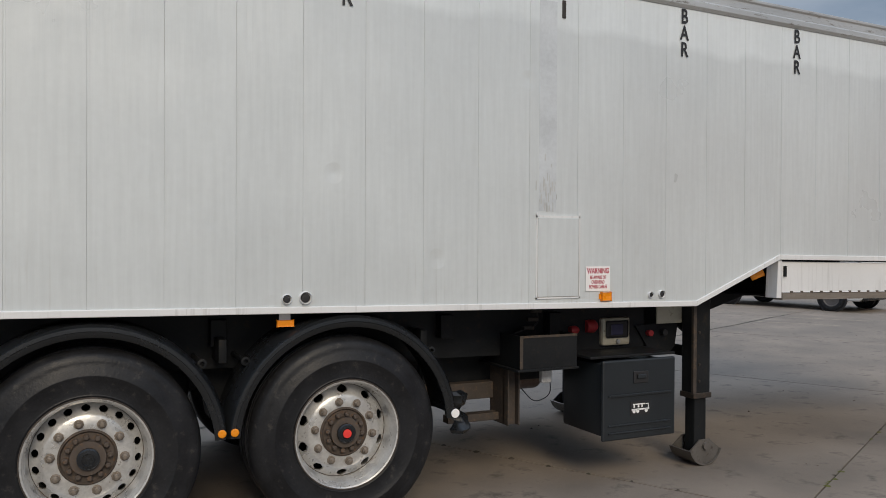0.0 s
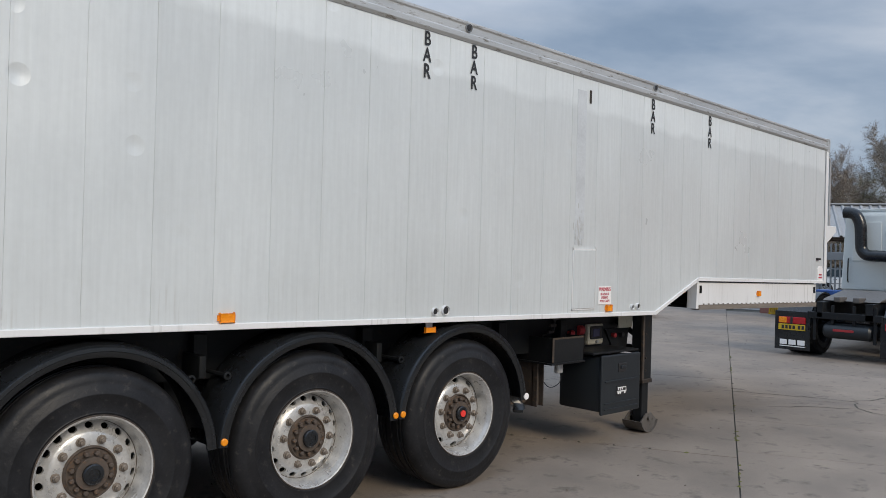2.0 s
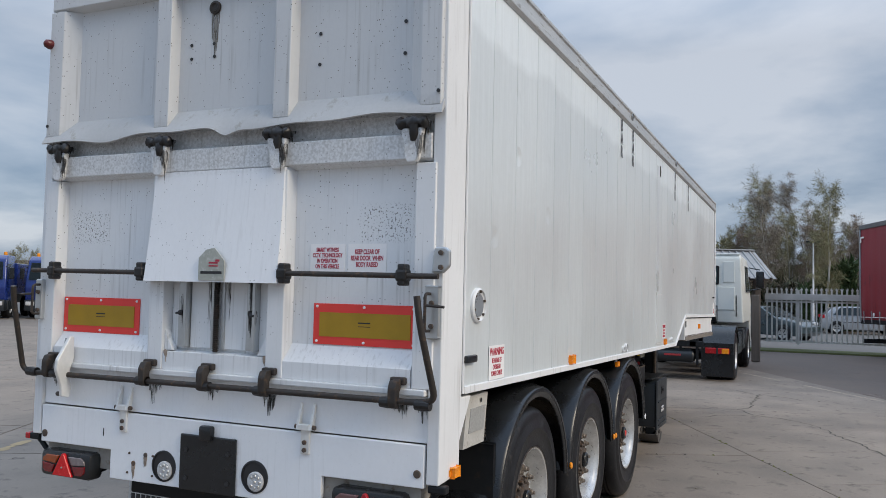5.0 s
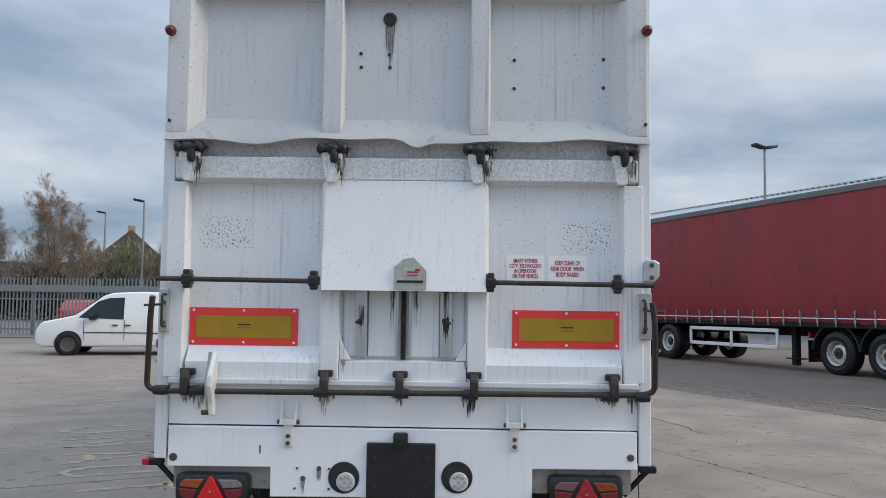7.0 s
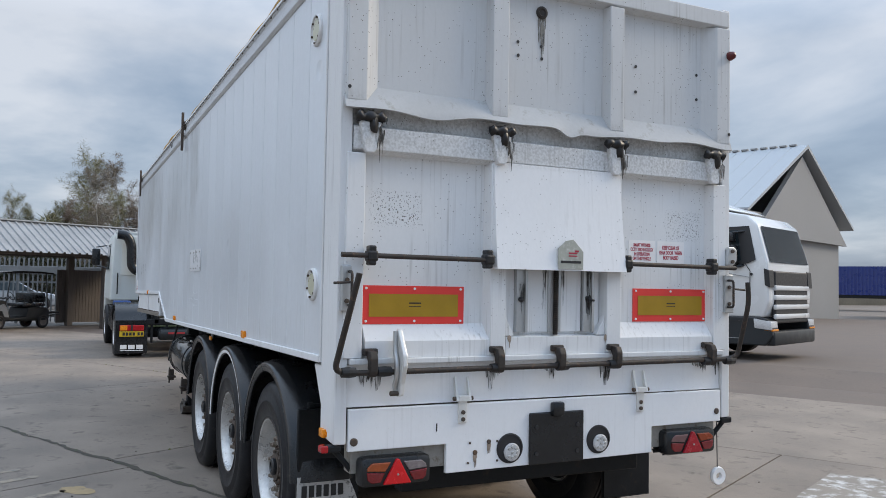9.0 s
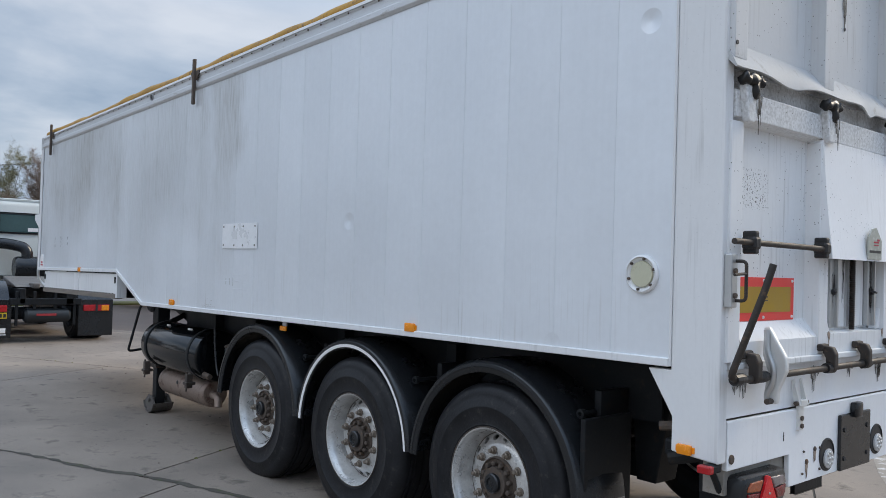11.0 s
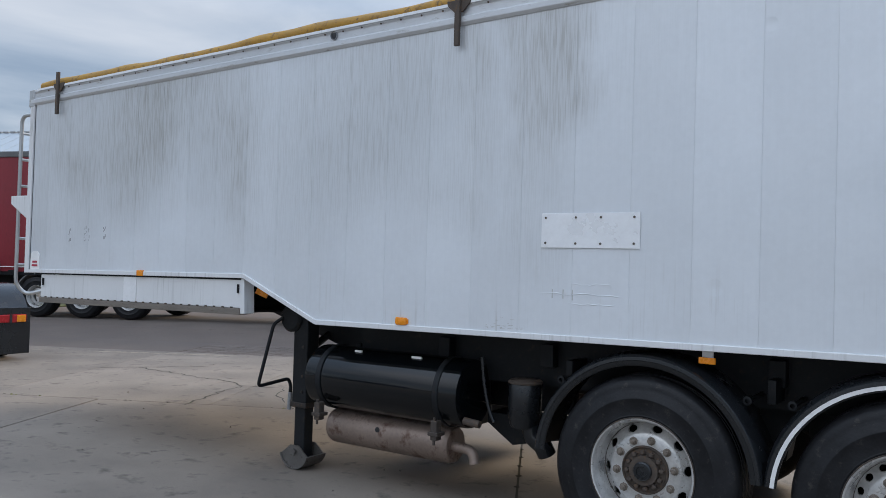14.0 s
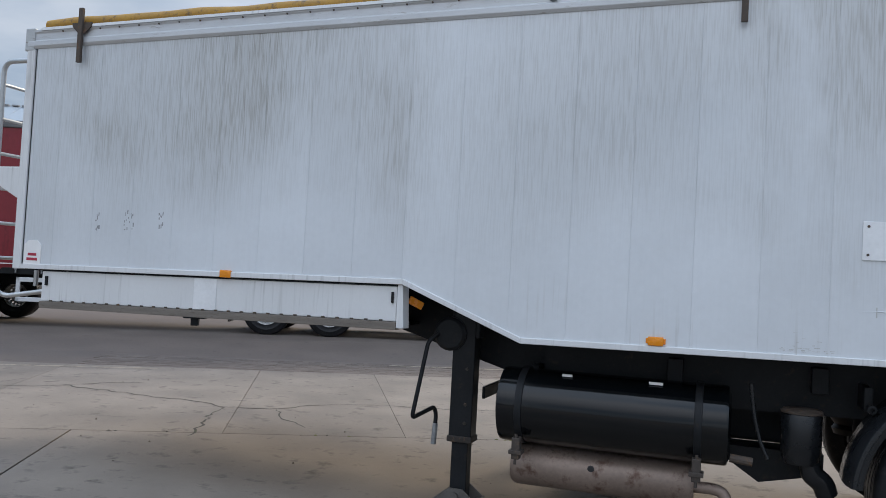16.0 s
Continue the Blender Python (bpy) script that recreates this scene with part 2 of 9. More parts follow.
def pieces(name, bm, material, parent, label="", smooth=None, lean=False):
    """Links each loose piece of a bmesh as an object of its own."""
    seen, groups = set(), []
    for v in bm.verts:
        if v in seen:
            continue
        stack, grp = [v], []
        seen.add(v)
        while stack:
            a = stack.pop()
            grp.append(a)
            for e in a.link_edges:
                b = e.other_vert(a)
                if b not in seen:
                    seen.add(b)
                    stack.append(b)
        groups.append(grp)
    for grp in groups:
        sub, old = bmesh.new(), {}
        for v in grp:
            old[v] = sub.verts.new(v.co)
        for f in {f for v in grp for f in v.link_faces}:
            sub.faces.new([old[v] for v in f.verts])
        part(name, sub, material, parent, label, smooth, lean)
    bm.free()


def put(name, me, parent, m=None, label=""):
    ob = new(name, me)
    ob.parent = parent
    if m is not None:
        ob.matrix_local = m
    return tagged(ob, label)


def B():
    return bmesh.new()


def box(bm, x0, x1, y0, y1, z0, z1, bev=0.0, m=None):
    r = bmesh.ops.create_cube(bm, size=1.0)
    vs = r["verts"]
    for v in vs:
        v.co = Vector(((x0 + x1) / 2 + v.co.x * (x1 - x0), (y0 + y1) / 2 + v.co.y * (y1 - y0), (z0 + z1) / 2 + v.co.z * (z1 - z0)))
    if m is not None:
        for v in vs:
            v.co = m @ v.co
    if bev:
        es = list({e for v in vs for e in v.link_edges})
        bmesh.ops.bevel(bm, geom=es, offset=bev, segments=2, affect="EDGES", profile=0.5)
    return bm


def prism(bm, pts, axis, a, b, bev=0.0):
    """A polygon in the plane across the axis ('x': y,z; 'y': x,z; 'z': x,y), extruded from a to b."""
    def co(p, h):
        return {"x": (h, p[0], p[1]), "y": (p[0], h, p[1]), "z": (p[0], p[1], h)}[axis]
    lo = [bm.verts.new(co(p, a)) for p in pts]
    hi = [bm.verts.new(co(p, b)) for p in pts]
    n = len(pts)
    fs = [bm.faces.new(lo), bm.faces.new(hi[::-1])]
    for i in range(n):
        fs.append(bm.faces.new((lo[i], hi[i], hi[(i + 1) % n], lo[(i + 1) % n])))
    bmesh.ops.recalc_face_normals(bm, faces=fs)
    if bev:
        es = list({e for f in fs for e in f.edges})
        bmesh.ops.bevel(bm, geom=es, offset=bev, segments=2, affect="EDGES", profile=0.5)
    return bm


def tube(bm, pts, r, seg=12, cap=True):
    """A round bar along a line of points; r may be one radius or one for each point."""
    pts = [Vector(p) for p in pts]
    n = len(pts)
    rad = r if isinstance(r, (list, tuple)) else [r] * n
    rings = []
    up = None
    for i, p in enumerate(pts):
        d = (pts[min(i + 1, n - 1)] - pts[max(i - 1, 0)]).normalized()
        if up is None:
            up = d.orthogonal().normalized()
        else:
            up = (up - d * up.dot(d))
            up = up.normalized() if up.length > 1e-6 else d.orthogonal().normalized()
        side = d.cross(up)
        rings.append([bm.verts.new(p + (up * math.cos(2 * math.pi * k / seg) + side * math.sin(2 * math.pi * k / seg)) * rad[i]) for k in range(seg)])
    for a, b in zip(rings, rings[1:]):
        for k in range(seg):
            bm.faces.new((a[k], a[(k + 1) % seg], b[(k + 1) % seg], b[k]))
    if cap:
        bm.faces.new(rings[0][::-1])
        bm.faces.new(rings[-1])
    return bm


def bend(pts, r=0.08, n=4):
    """Rounds the corners of a line of points."""
    pts = [Vector(p) for p in pts]
    out = [pts[0]]
    for a, b, c in zip(pts, pts[1:], pts[2:]):
        k = min(r, (a - b).length / 2, (c - b).length / 2)
        p, q = b + (a - b).normalized() * k, b + (c - b).normalized() * k
        for i in range(n + 1):
            t = i / n
            out.append(p * (1 - t) ** 2 + b * 2 * t * (1 - t) + q * t * t)
    return out + [pts[-1]]


def lathe(bm, prof, axis="y", seg=48, at=(0, 0, 0), close=False):
    """Turns a profile of (radius, height along the axis)."""
    rings = []
    for r, h in prof:
        ring = []
        for k in range(seg):
            a = 2 * math.pi * k / seg
            c, s = r * math.cos(a), r * math.sin(a)
            co = {"y": (c, h, s), "x": (h, c, s), "z": (c, s, h)}[axis]
            ring.append(bm.verts.new(Vector(co) + Vector(at)))
        rings.append(ring)
    fs = []
    pairs = list(zip(rings, rings[1:]))
    if close:
        pairs.append((rings[-1], rings[0]))
    for a, b in pairs:
        for k in range(seg):
            fs.append(bm.faces.new((a[k], a[(k + 1) % seg], b[(k + 1) % seg], b[k])))
    if not close:
        fs.append(bm.faces.new(rings[0][::-1]))
        fs.append(bm.faces.new(rings[-1]))
    bmesh.ops.recalc_face_normals(bm, faces=fs)
    return bm


def words(text, size, material, parent, m, name="lettering", extrude=0.0006, bold=0.0, sx=1.0):
    """Flat letters, centred, laid at the pose m in the parent's space."""
    cu = bpy.data.curves.new(name, "FONT")
    cu.body, cu.size, cu.extrude, cu.align_x, cu.align_y, cu.offset = text, size, extrude, "CENTER", "CENTER", bold
    cu.space_line = 0.95
    tmp = bpy.data.objects.new(name, cu)
    scene.collection.objects.link(tmp)
    me = bpy.data.meshes.new_from_object(tmp)
    bpy.data.objects.remove(tmp)
    me.transform(Matrix.Diagonal((sx, 1, 1, 1)))
    me.materials.clear()
    me.materials.append(material)
    return put(name, me, parent, m)


RIGHT, REAR, LEFT = (90, 0, 0), (90, 0, -90), (90, 0, 180)


def panel_material(name, col, band, drips, brush, metal=0.22, rough=0.38, ridges=0.12):
    """Painted aluminium planking: lengthwise rolling streaks, shallow dents, a paler band under the rail or dark drips
    from it.
    """
    m = mat(name, col, rough, metal, 0.07, 0.9, 30, 0.05, (1, 1, 1), piece=0.025)
    n, l = m.node_tree.nodes, m.node_tree.links
    b = n["Principled BSDF"]
    base = b.inputs["Base Color"].links[0].from_socket
    tc = n.new("ShaderNodeTexCoord")
    mp = n.new("ShaderNodeMapping")
    mp.inputs["Scale"].default_value = (40, 1, 2.2)
    l.new(tc.outputs["Object"], mp.inputs["Vector"])
    st = n.new("ShaderNodeTexNoise")
    st.inputs["Scale"].default_value = 1.0
    st.inputs["Detail"].default_value = 3
    l.new(mp.outputs[0], st.inputs["Vector"])
    sep = n.new("ShaderNodeSeparateXYZ")
    l.new(tc.outputs["Object"], sep.inputs[0])

    def mth(op, a, c=None, clamp=False):
        k = n.new("ShaderNodeMath")
        k.operation, k.use_clamp = op, clamp
        for i, v in enumerate((a, c)):
            if v is None:
                continue
            if isinstance(v, (int, float)):
                k.inputs[i].default_value = v
            else:
                l.new(v, k.inputs[i])
        return k.outputs[0]

    def rng(v, a, c, lo=0.0, hi=1.0):
        k = n.new("ShaderNodeMapRange")
        k.inputs["From Min"].default_value, k.inputs["From Max"].default_value = a, c
        k.inputs["To Min"].default_value, k.inputs["To Max"].default_value = lo, hi
        l.new(v, k.inputs["Value"])
        return k.outputs[0]

    streak = rng(st.outputs["Fac"], 0.3, 0.7, 1 - 0.07 * brush, 1 + 0.05 * brush)
    wob = n.new("ShaderNodeTexNoise")
    wob.inputs["Scale"].default_value = 2.2
    wob.inputs["Detail"].default_value = 4
    l.new(tc.outputs["Object"], wob.inputs["Vector"])
    height = mth("ADD", sep.outputs["Z"], mth("MULTIPLY", sep.outputs["X"], 0.0145))
    if band:
        h2 = mth("ADD", height, mth("MULTIPLY", mth("SUBTRACT", wob.outputs["Fac"], 0.5), 0.22))
        edge = rng(h2, 2.96, 3.02)
        streak = mth("MULTIPLY", streak, rng(edge, 0, 1, 0.95, 1.10))
    sc = n.new("ShaderNodeVectorMath")
    sc.operation = "SCALE"
    l.new(base, sc.inputs[0])
    l.new(streak, sc.inputs["Scale"])
    out = sc.outputs[0]
    if drips:
        mp2 = n.new("ShaderNodeMapping")
        mp2.inputs["Scale"].default_value = (115, 1, 5.5)
        l.new(tc.outputs["Object"], mp2.inputs["Vector"])
        dn = n.new("ShaderNodeTexNoise")
        dn.inputs["Scale"].default_value = 1.0
        dn.inputs["Detail"].default_value = 7
        l.new(mp2.outputs[0], dn.inputs["Vector"])
        zone = n.new("ShaderNodeTexNoise")
        zone.inputs["Scale"].default_value = 0.75
        zone.inputs["Detail"].default_value = 3
        l.new(tc.outputs["Object"], zone.inputs["Vector"])
        where = n.new("ShaderNodeValToRGB")
        wr = where.color_ramp
        wr.elements[0].position, wr.elements[0].color = 0.04, (0, 0, 0, 1)
        wr.elements[1].position, wr.elements[1].color = 1.0, (0.1, 0.1, 0.1, 1)
        for p, v in ((0.16, 0.10), (0.185, 0.75), (0.235, 0.65), (0.25, 0.30), (0.275, 0.75), (0.30, 0.45), (0.45, 0.5), (0.52, 0.35), (0.57, 0.9), (0.72, 1.0), (0.80, 0.65), (0.90, 0.75), (0.96, 0.5)):
            e = wr.elements.new(p)
            e.color = (v, v, v, 1)
        l.new(rng(mth("ADD", sep.outputs["X"], mth("MULTIPLY", mth("SUBTRACT", wob.outputs["Fac"], 0.5), 0.5)), 3.0, 10.4), where.inputs[0])
        fade = rng(mth("ADD", height, mth("MULTIPLY", mth("SUBTRACT", zone.outputs["Fac"], 0.5), 1.6)), 1.75, 2.75)
        grow = mth("MULTIPLY", fade, mth("MULTIPLY", where.outputs[0], rng(zone.outputs["Fac"], 0.25, 0.60, 0.35, 1.0)))
        soft = mth("MULTIPLY", grow, 0.44)
        sharp = mth("MULTIPLY", mth("ADD", grow, mth("MULTIPLY", rng(height, 2.0, 3.2), 0.03)), rng(dn.outputs["Fac"], 0.44, 0.66))
        f = mth("ADD", soft, mth("MULTIPLY", sharp, 0.42), True)
        mx = n.new("ShaderNodeMix")
        mx.data_type = "RGBA"
        l.new(f, mx.inputs["Factor"])
        l.new(out, mx.inputs["A"])
        mx.inputs["B"].default_value = (0.30, 0.285, 0.25, 1)
        out = mx.outputs["Result"]
    mp3 = n.new("ShaderNodeMapping")
    mp3.inputs["Scale"].default_value = (55, 1, 1.6)
    l.new(tc.outputs["Object"], mp3.inputs["Vector"])
    fn = n.new("ShaderNodeTexNoise")
    fn.inputs["Scale"].default_value, fn.inputs["Detail"].default_value = 1.0, 5
    l.new(mp3.outputs[0], fn.inputs["Vector"])
    foot = mth("MULTIPLY", rng(height, 1.85, 1.35), mth("MULTIPLY", rng(fn.outputs["Fac"], 0.56, 0.72), rng(wob.outputs["Fac"], 0.5, 0.66)))
    fx = n.new("ShaderNodeMix")
    fx.data_type = "RGBA"
    l.new(mth("MULTIPLY", foot, 0.28), fx.inputs["Factor"])
    l.new(out, fx.inputs["A"])
    fx.inputs["B"].default_value = (0.30, 0.26, 0.20, 1)
    out = fx.outputs["Result"]
    l.new(out, b.inputs["Base Color"])
    # shallow dents and rolling marks
    bn = n.new("ShaderNodeTexNoise")
    bn.inputs["Scale"].default_value = 2.6
    bn.inputs["Detail"].default_value = 2
    l.new(tc.outputs["Object"], bn.inputs["Vector"])
    h = mth("ADD", mth("MULTIPLY", bn.outputs["Fac"], 1.2), mth("MULTIPLY", st.outputs["Fac"], ridges))
    # knocks from loading, most of them towards the tail
    vo = n.new("ShaderNodeTexVoronoi")
    vo.inputs["Scale"].default_value = 3.4
    l.new(tc.outputs["Object"], vo.inputs["Vector"])
    sel = n.new("ShaderNodeSeparateColor")
    l.new(vo.outputs["Color"], sel.inputs[0])
    knock = mth("MULTIPLY", rng(vo.outputs["Distance"], 0.20, 0.02), rng(sel.outputs[0], 0.60, 0.95))
    knock = mth("MULTIPLY", knock, rng(sep.outputs["X"], 6.0, 1.2, 0.12, 1.0))
    h = mth("SUBTRACT", h, mth("MULTIPLY", knock, 2.6))
    bp = n.new("ShaderNodeBump")
    bp.inputs["Strength"].default_value = 0.35
    bp.inputs["Distance"].default_value = 0.012
    l.new(h, bp.inputs["Height"])
    l.new(bp.outputs[0], b.inputs["Normal"])
    return m


M_PANEL_R = panel_material("planking_pale_band", (0.675, 0.71, 0.715), True, False, 0.55, 0.14, 0.36, 0.26)
# The left base is bluer: the sky's tint is put into the paint.
M_PANEL_L = panel_material("planking_streaked_sky_tint", (0.735, 0.765, 0.795), False, True, 0.16, 0.22, 0.38, 0.16)


def speck_paint(name, col, specks, streaks, banded=1.0):
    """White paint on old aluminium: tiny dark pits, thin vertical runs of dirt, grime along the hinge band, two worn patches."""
    m = mat(name, col, 0.62, 0.0, 0.06, 1.6, 60, 0.10, (1, 1, 0.6))
    n, l = m.node_tree.nodes, m.node_tree.links
    b = n["Principled BSDF"]
    out = b.inputs["Base Color"].links[0].from_socket
    tc = n.new("ShaderNodeTexCoord")
    sep = n.new("ShaderNodeSeparateXYZ")
    l.new(tc.outputs["Object"], sep.inputs[0])

    def mth(op, a, c):
        k = n.new("ShaderNodeMath")
        k.operation = op
        for i, v in enumerate((a, c)):
            if isinstance(v, (int, float)):
                k.inputs[i].default_value = v
            else:
                l.new(v, k.inputs[i])
        return k.outputs[0]

    def rng(v, a, c, lo=0.0, hi=1.0):
        k = n.new("ShaderNodeMapRange")
        k.inputs["From Min"].default_value, k.inputs["From Max"].default_value = a, c
        k.inputs["To Min"].default_value, k.inputs["To Max"].default_value = lo, hi
        l.new(v, k.inputs["Value"])
        return k.outputs[0]

    def noise(scale, stretch, detail=4):
        mp = n.new("ShaderNodeMapping")
        mp.inputs["Scale"].default_value = stretch
        l.new(tc.outputs["Object"], mp.inputs["Vector"])
        k = n.new("ShaderNodeTexNoise")
        k.inputs["Scale"].default_value, k.inputs["Detail"].default_value = scale, detail
        l.new(mp.outputs[0], k.inputs["Vector"])
        return k.outputs["Fac"]

    def over(out, f, c):
        mx = n.new("ShaderNodeMix")
        mx.data_type = "RGBA"
        l.new(f, mx.inputs["Factor"])
        l.new(out, mx.inputs["A"])
        mx.inputs["B"].default_value = (*c, 1)
        return mx.outputs["Result"]

    runs = mth("MULTIPLY", rng(noise(1.0, (40, 55, 1.3), 5), 0.54, 0.74), rng(noise(2.4, (1, 1, 1), 2), 0.42, 0.66))
    out = over(out, mth("MULTIPLY", runs, streaks), (0.26, 0.25, 0.23))
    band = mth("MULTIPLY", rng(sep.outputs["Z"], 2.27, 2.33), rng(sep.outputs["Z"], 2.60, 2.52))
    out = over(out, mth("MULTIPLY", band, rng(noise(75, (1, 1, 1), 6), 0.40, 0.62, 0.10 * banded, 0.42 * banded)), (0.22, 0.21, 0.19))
    vo = n.new("ShaderNodeTexVoronoi")
    vo.inputs["Scale"].default_value = 44
    l.new(tc.outputs["Object"], vo.inputs["Vector"])
    dots = mth("MULTIPLY", rng(vo.outputs["Distance"], 0.135, 0.10), mth("MULTIPLY", rng(noise(6, (1, 1, 1), 3), 0.46, 0.5), rng(sep.outputs["Z"], 1.35, 1.75, 0.12, 1.0)))
    out = over(out, mth("MULTIPLY", dots, specks), (0.045, 0.04, 0.036))
    side = mth("ABSOLUTE", sep.outputs["Y"], 0.0)
    dy = mth("ABSOLUTE", mth("SUBTRACT", side, 0.93), 0.0)
    dz = mth("ABSOLUTE", mth("SUBTRACT", sep.outputs["Z"], 2.03), 0.0)
    zone = mth("MULTIPLY", rng(dy, 0.15, 0.11), rng(dz, 0.10, 0.06))
    chips = mth("MULTIPLY", zone, rng(noise(105, (1, 1, 1), 6), 0.585, 0.61))
    out = over(out, mth("MULTIPLY", chips, specks), (0.06, 0.055, 0.05))
    l.new(out, b.inputs["Base Color"])
    return m


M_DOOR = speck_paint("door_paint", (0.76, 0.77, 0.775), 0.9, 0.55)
# Same recipe as the lower door, with a darker base and stronger runs.
M_DOORUP = speck_paint("door_paint_darker", (0.60, 0.61, 0.615), 0.9, 0.7)
M_POST = speck_paint("post_paint", (0.73, 0.735, 0.735), 0.12, 0.55, 0.0)
M_FLAP = speck_paint("flap_paint", (0.82, 0.83, 0.84), 0.6, 0.2)
# Upper door's colour, darkened to offset the strong sky on the slope.
M_LIP = mat("lip_paint_darkened", (0.46, 0.47, 0.475), 0.8, 0.0, 0.12, 3, 60, 0.12, (1, 1, 1), (0.34, 0.33, 0.31), 0.2)
M_BADGE = mat("badge_metal", (0.42, 0.43, 0.38), 0.5, 0.3, 0.2, 8, 60, 0.2, (1, 1, 1), (0.6, 0.6, 0.58), 0.3)
def film(name, col):
    """A thin smear that lets the paint show through in fine upright runs."""
    m = mat(name, col, 0.5, 0.0, 0.3, 12, 60, 0.2)
    n, l = m.node_tree.nodes, m.node_tree.links
    b = n["Principled BSDF"]
    tc = n.new("ShaderNodeTexCoord")
    mp = n.new("ShaderNodeMapping")
    mp.inputs["Scale"].default_value = (90, 90, 14)
    l.new(tc.outputs["Object"], mp.inputs["Vector"])
    ns = n.new("ShaderNodeTexNoise")
    ns.inputs["Scale"].default_value, ns.inputs["Detail"].default_value = 1.0, 6
    l.new(mp.outputs[0], ns.inputs["Vector"])
    mr = n.new("ShaderNodeMapRange")
    mr.inputs["From Min"].default_value, mr.inputs["From Max"].default_value = 0.38, 0.62
    mr.inputs["To Min"].default_value, mr.inputs["To Max"].default_value = 0.05, 0.95
    l.new(ns.outputs["Fac"], mr.inputs["Value"])
    l.new(mr.outputs[0], b.inputs["Alpha"])
    return m


M_FILM = film("grease_film", (0.03, 0.026, 0.022))
M_FILMGREY = film("grey_dirt_film", (0.22, 0.21, 0.19))
M_GREASE = mat("black_grease", (0.012, 0.011, 0.011), 0.42, 0.0, 0.4, 12, 60, 0.5)
M_STRIP = mat("smoothed_filler_strip", (0.585, 0.615, 0.635), 0.4, 0.1, 0.15, 5, 40, 0.08)
M_DULLBOX = mat("dirty_box_paint", (0.47, 0.455, 0.42), 0.6, 0.0, 0.3, 5, 60, 0.15, (1, 1, 1), (0.28, 0.25, 0.21), 0.25)
M_FLECK = mat("speckled_grey_panel", (0.36, 0.36, 0.345), 0.6, 0.1, 0.3, 60, 300, 0.3, (1, 1, 1), (0.2, 0.19, 0.18), 0.35)
M_STAIN = mat("rust_stain", (0.30, 0.24, 0.19), 0.6, 0.0, 0.3, 20, 90, 0.1)
M_FENCE = mat("dull_galvanised", (0.25, 0.265, 0.275), 0.55, 0.4, 0.15, 3, 60, 0.1)
M_RUSTWHITE = mat("stained_grey_paint", (0.30, 0.28, 0.25), 0.6, 0.1, 0.3, 5, 60, 0.2, (1, 1, 1), (0.15, 0.1, 0.06), 0.3)
M_WOODSTRIP = mat("rotten_timber", (0.19, 0.165, 0.14), 0.85, 0.0, 0.35, 4, 50, 0.4, (0.7, 4, 8), (0.09, 0.07, 0.055), 0.3)
M_FAINT = mat("faint_dirt", (0.54, 0.545, 0.535), 0.45, 0.2, 0.1, 10, 60, 0.05)
M_PATCH = mat("patch_sheet", (0.86, 0.87, 0.88), 0.32, 0.15, 0.12, 5, 60, 0.12)
M_SCUFF = mat("scuffed_metal", (0.33, 0.34, 0.35), 0.5, 0.3, 0.3, 12, 80, 0.1)
M_WORNWHITE = mat("worn_white_board", (0.55, 0.55, 0.54), 0.6, 0.0, 0.15, 6, 60, 0.1, (1, 1, 1), (0.05, 0.05, 0.05), 0.35)
M_BROWNBLK = mat("rust_brown_black", (0.06, 0.048, 0.04), 0.65, 0.1, 0.4, 6, 60, 0.3, (1, 1, 1), (0.12, 0.08, 0.05), 0.3)
M_FOOT = mat("worn_steel_foot", (0.14, 0.13, 0.12), 0.55, 0.4, 0.3, 8, 60, 0.3, (1, 1, 1), (0.07, 0.055, 0.045), 0.3)
M_CREAM = mat("cream_paint", (0.48, 0.45, 0.36), 0.45, 0.0, 0.12, 6, 60, 0.1, (1, 1, 1), (0.25, 0.2, 0.14), 0.15)
M_SCREEN = mat("display_glass", (0.05, 0.05, 0.10), 0.15, 0.0, 0.1, 6, 60, 0.0)
M_REDCAP = mat("faded_red_plastic", (0.38, 0.03, 0.035), 0.45, 0.0, 0.2, 10, 80, 0.1)
M_RAILCLEAN = mat("pale_top_rail", (0.60, 0.615, 0.63), 0.42, 0.3, 0.12, 3, 40, 0.12, (0.6, 1, 3), (0.40, 0.39, 0.37), 0.15)
M_RAILDARK = mat("grimy_rail", (0.14, 0.14, 0.14), 0.6, 0.2, 0.3, 3, 40, 0.2)
M_PLATEY = mat("plate_yellow", (0.62, 0.42, 0.02), 0.4, 0.0, 0.06, 10, 80, 0.02)
M_TEALGLASS = mat("teal_tinted_glass", (0.05, 0.10, 0.10), 0.12, 0.0, 0.2, 0.6, 20, 0.0)
M_BLUEP = mat("blue_plastic", (0.02, 0.07, 0.25), 0.45, 0.0, 0.1, 3, 60, 0.05)
M_GATE = mat("pale_galvanised", (0.52, 0.51, 0.485), 0.6, 0.15, 0.2, 3, 60, 0.15, piece=0.1)
M_CARPARK = mat("car_park_tarmac", (0.13, 0.125, 0.12), 0.9, 0.0, 0.2, 0.5, 30, 0.2)
M_TWIGB = mat("red_brown_twigs", (0.24, 0.18, 0.14), 0.9, 0.0, 0.3, 1.5, 20, 0.0)
M_LEAFD = mat("dark_bramble", (0.05, 0.055, 0.03), 0.85, 0.0, 0.4, 0.8, 20, 0.0)
M_BANK = mat("wooded_bank", (0.17, 0.15, 0.115), 0.95, 0.0, 0.35, 0.25, 3, 0.3)
M_MOSS = mat("joint_moss", (0.12, 0.12, 0.035), 0.95, 0.0, 0.4, 8, 60, 0.5)
M_FLAKE = mat("flaked_white_paint", (0.24, 0.21, 0.175), 0.85, 0.0, 0.2, 1.5, 40, 0.3, (1, 1, 1), (0.60, 0.59, 0.57), 0.5)
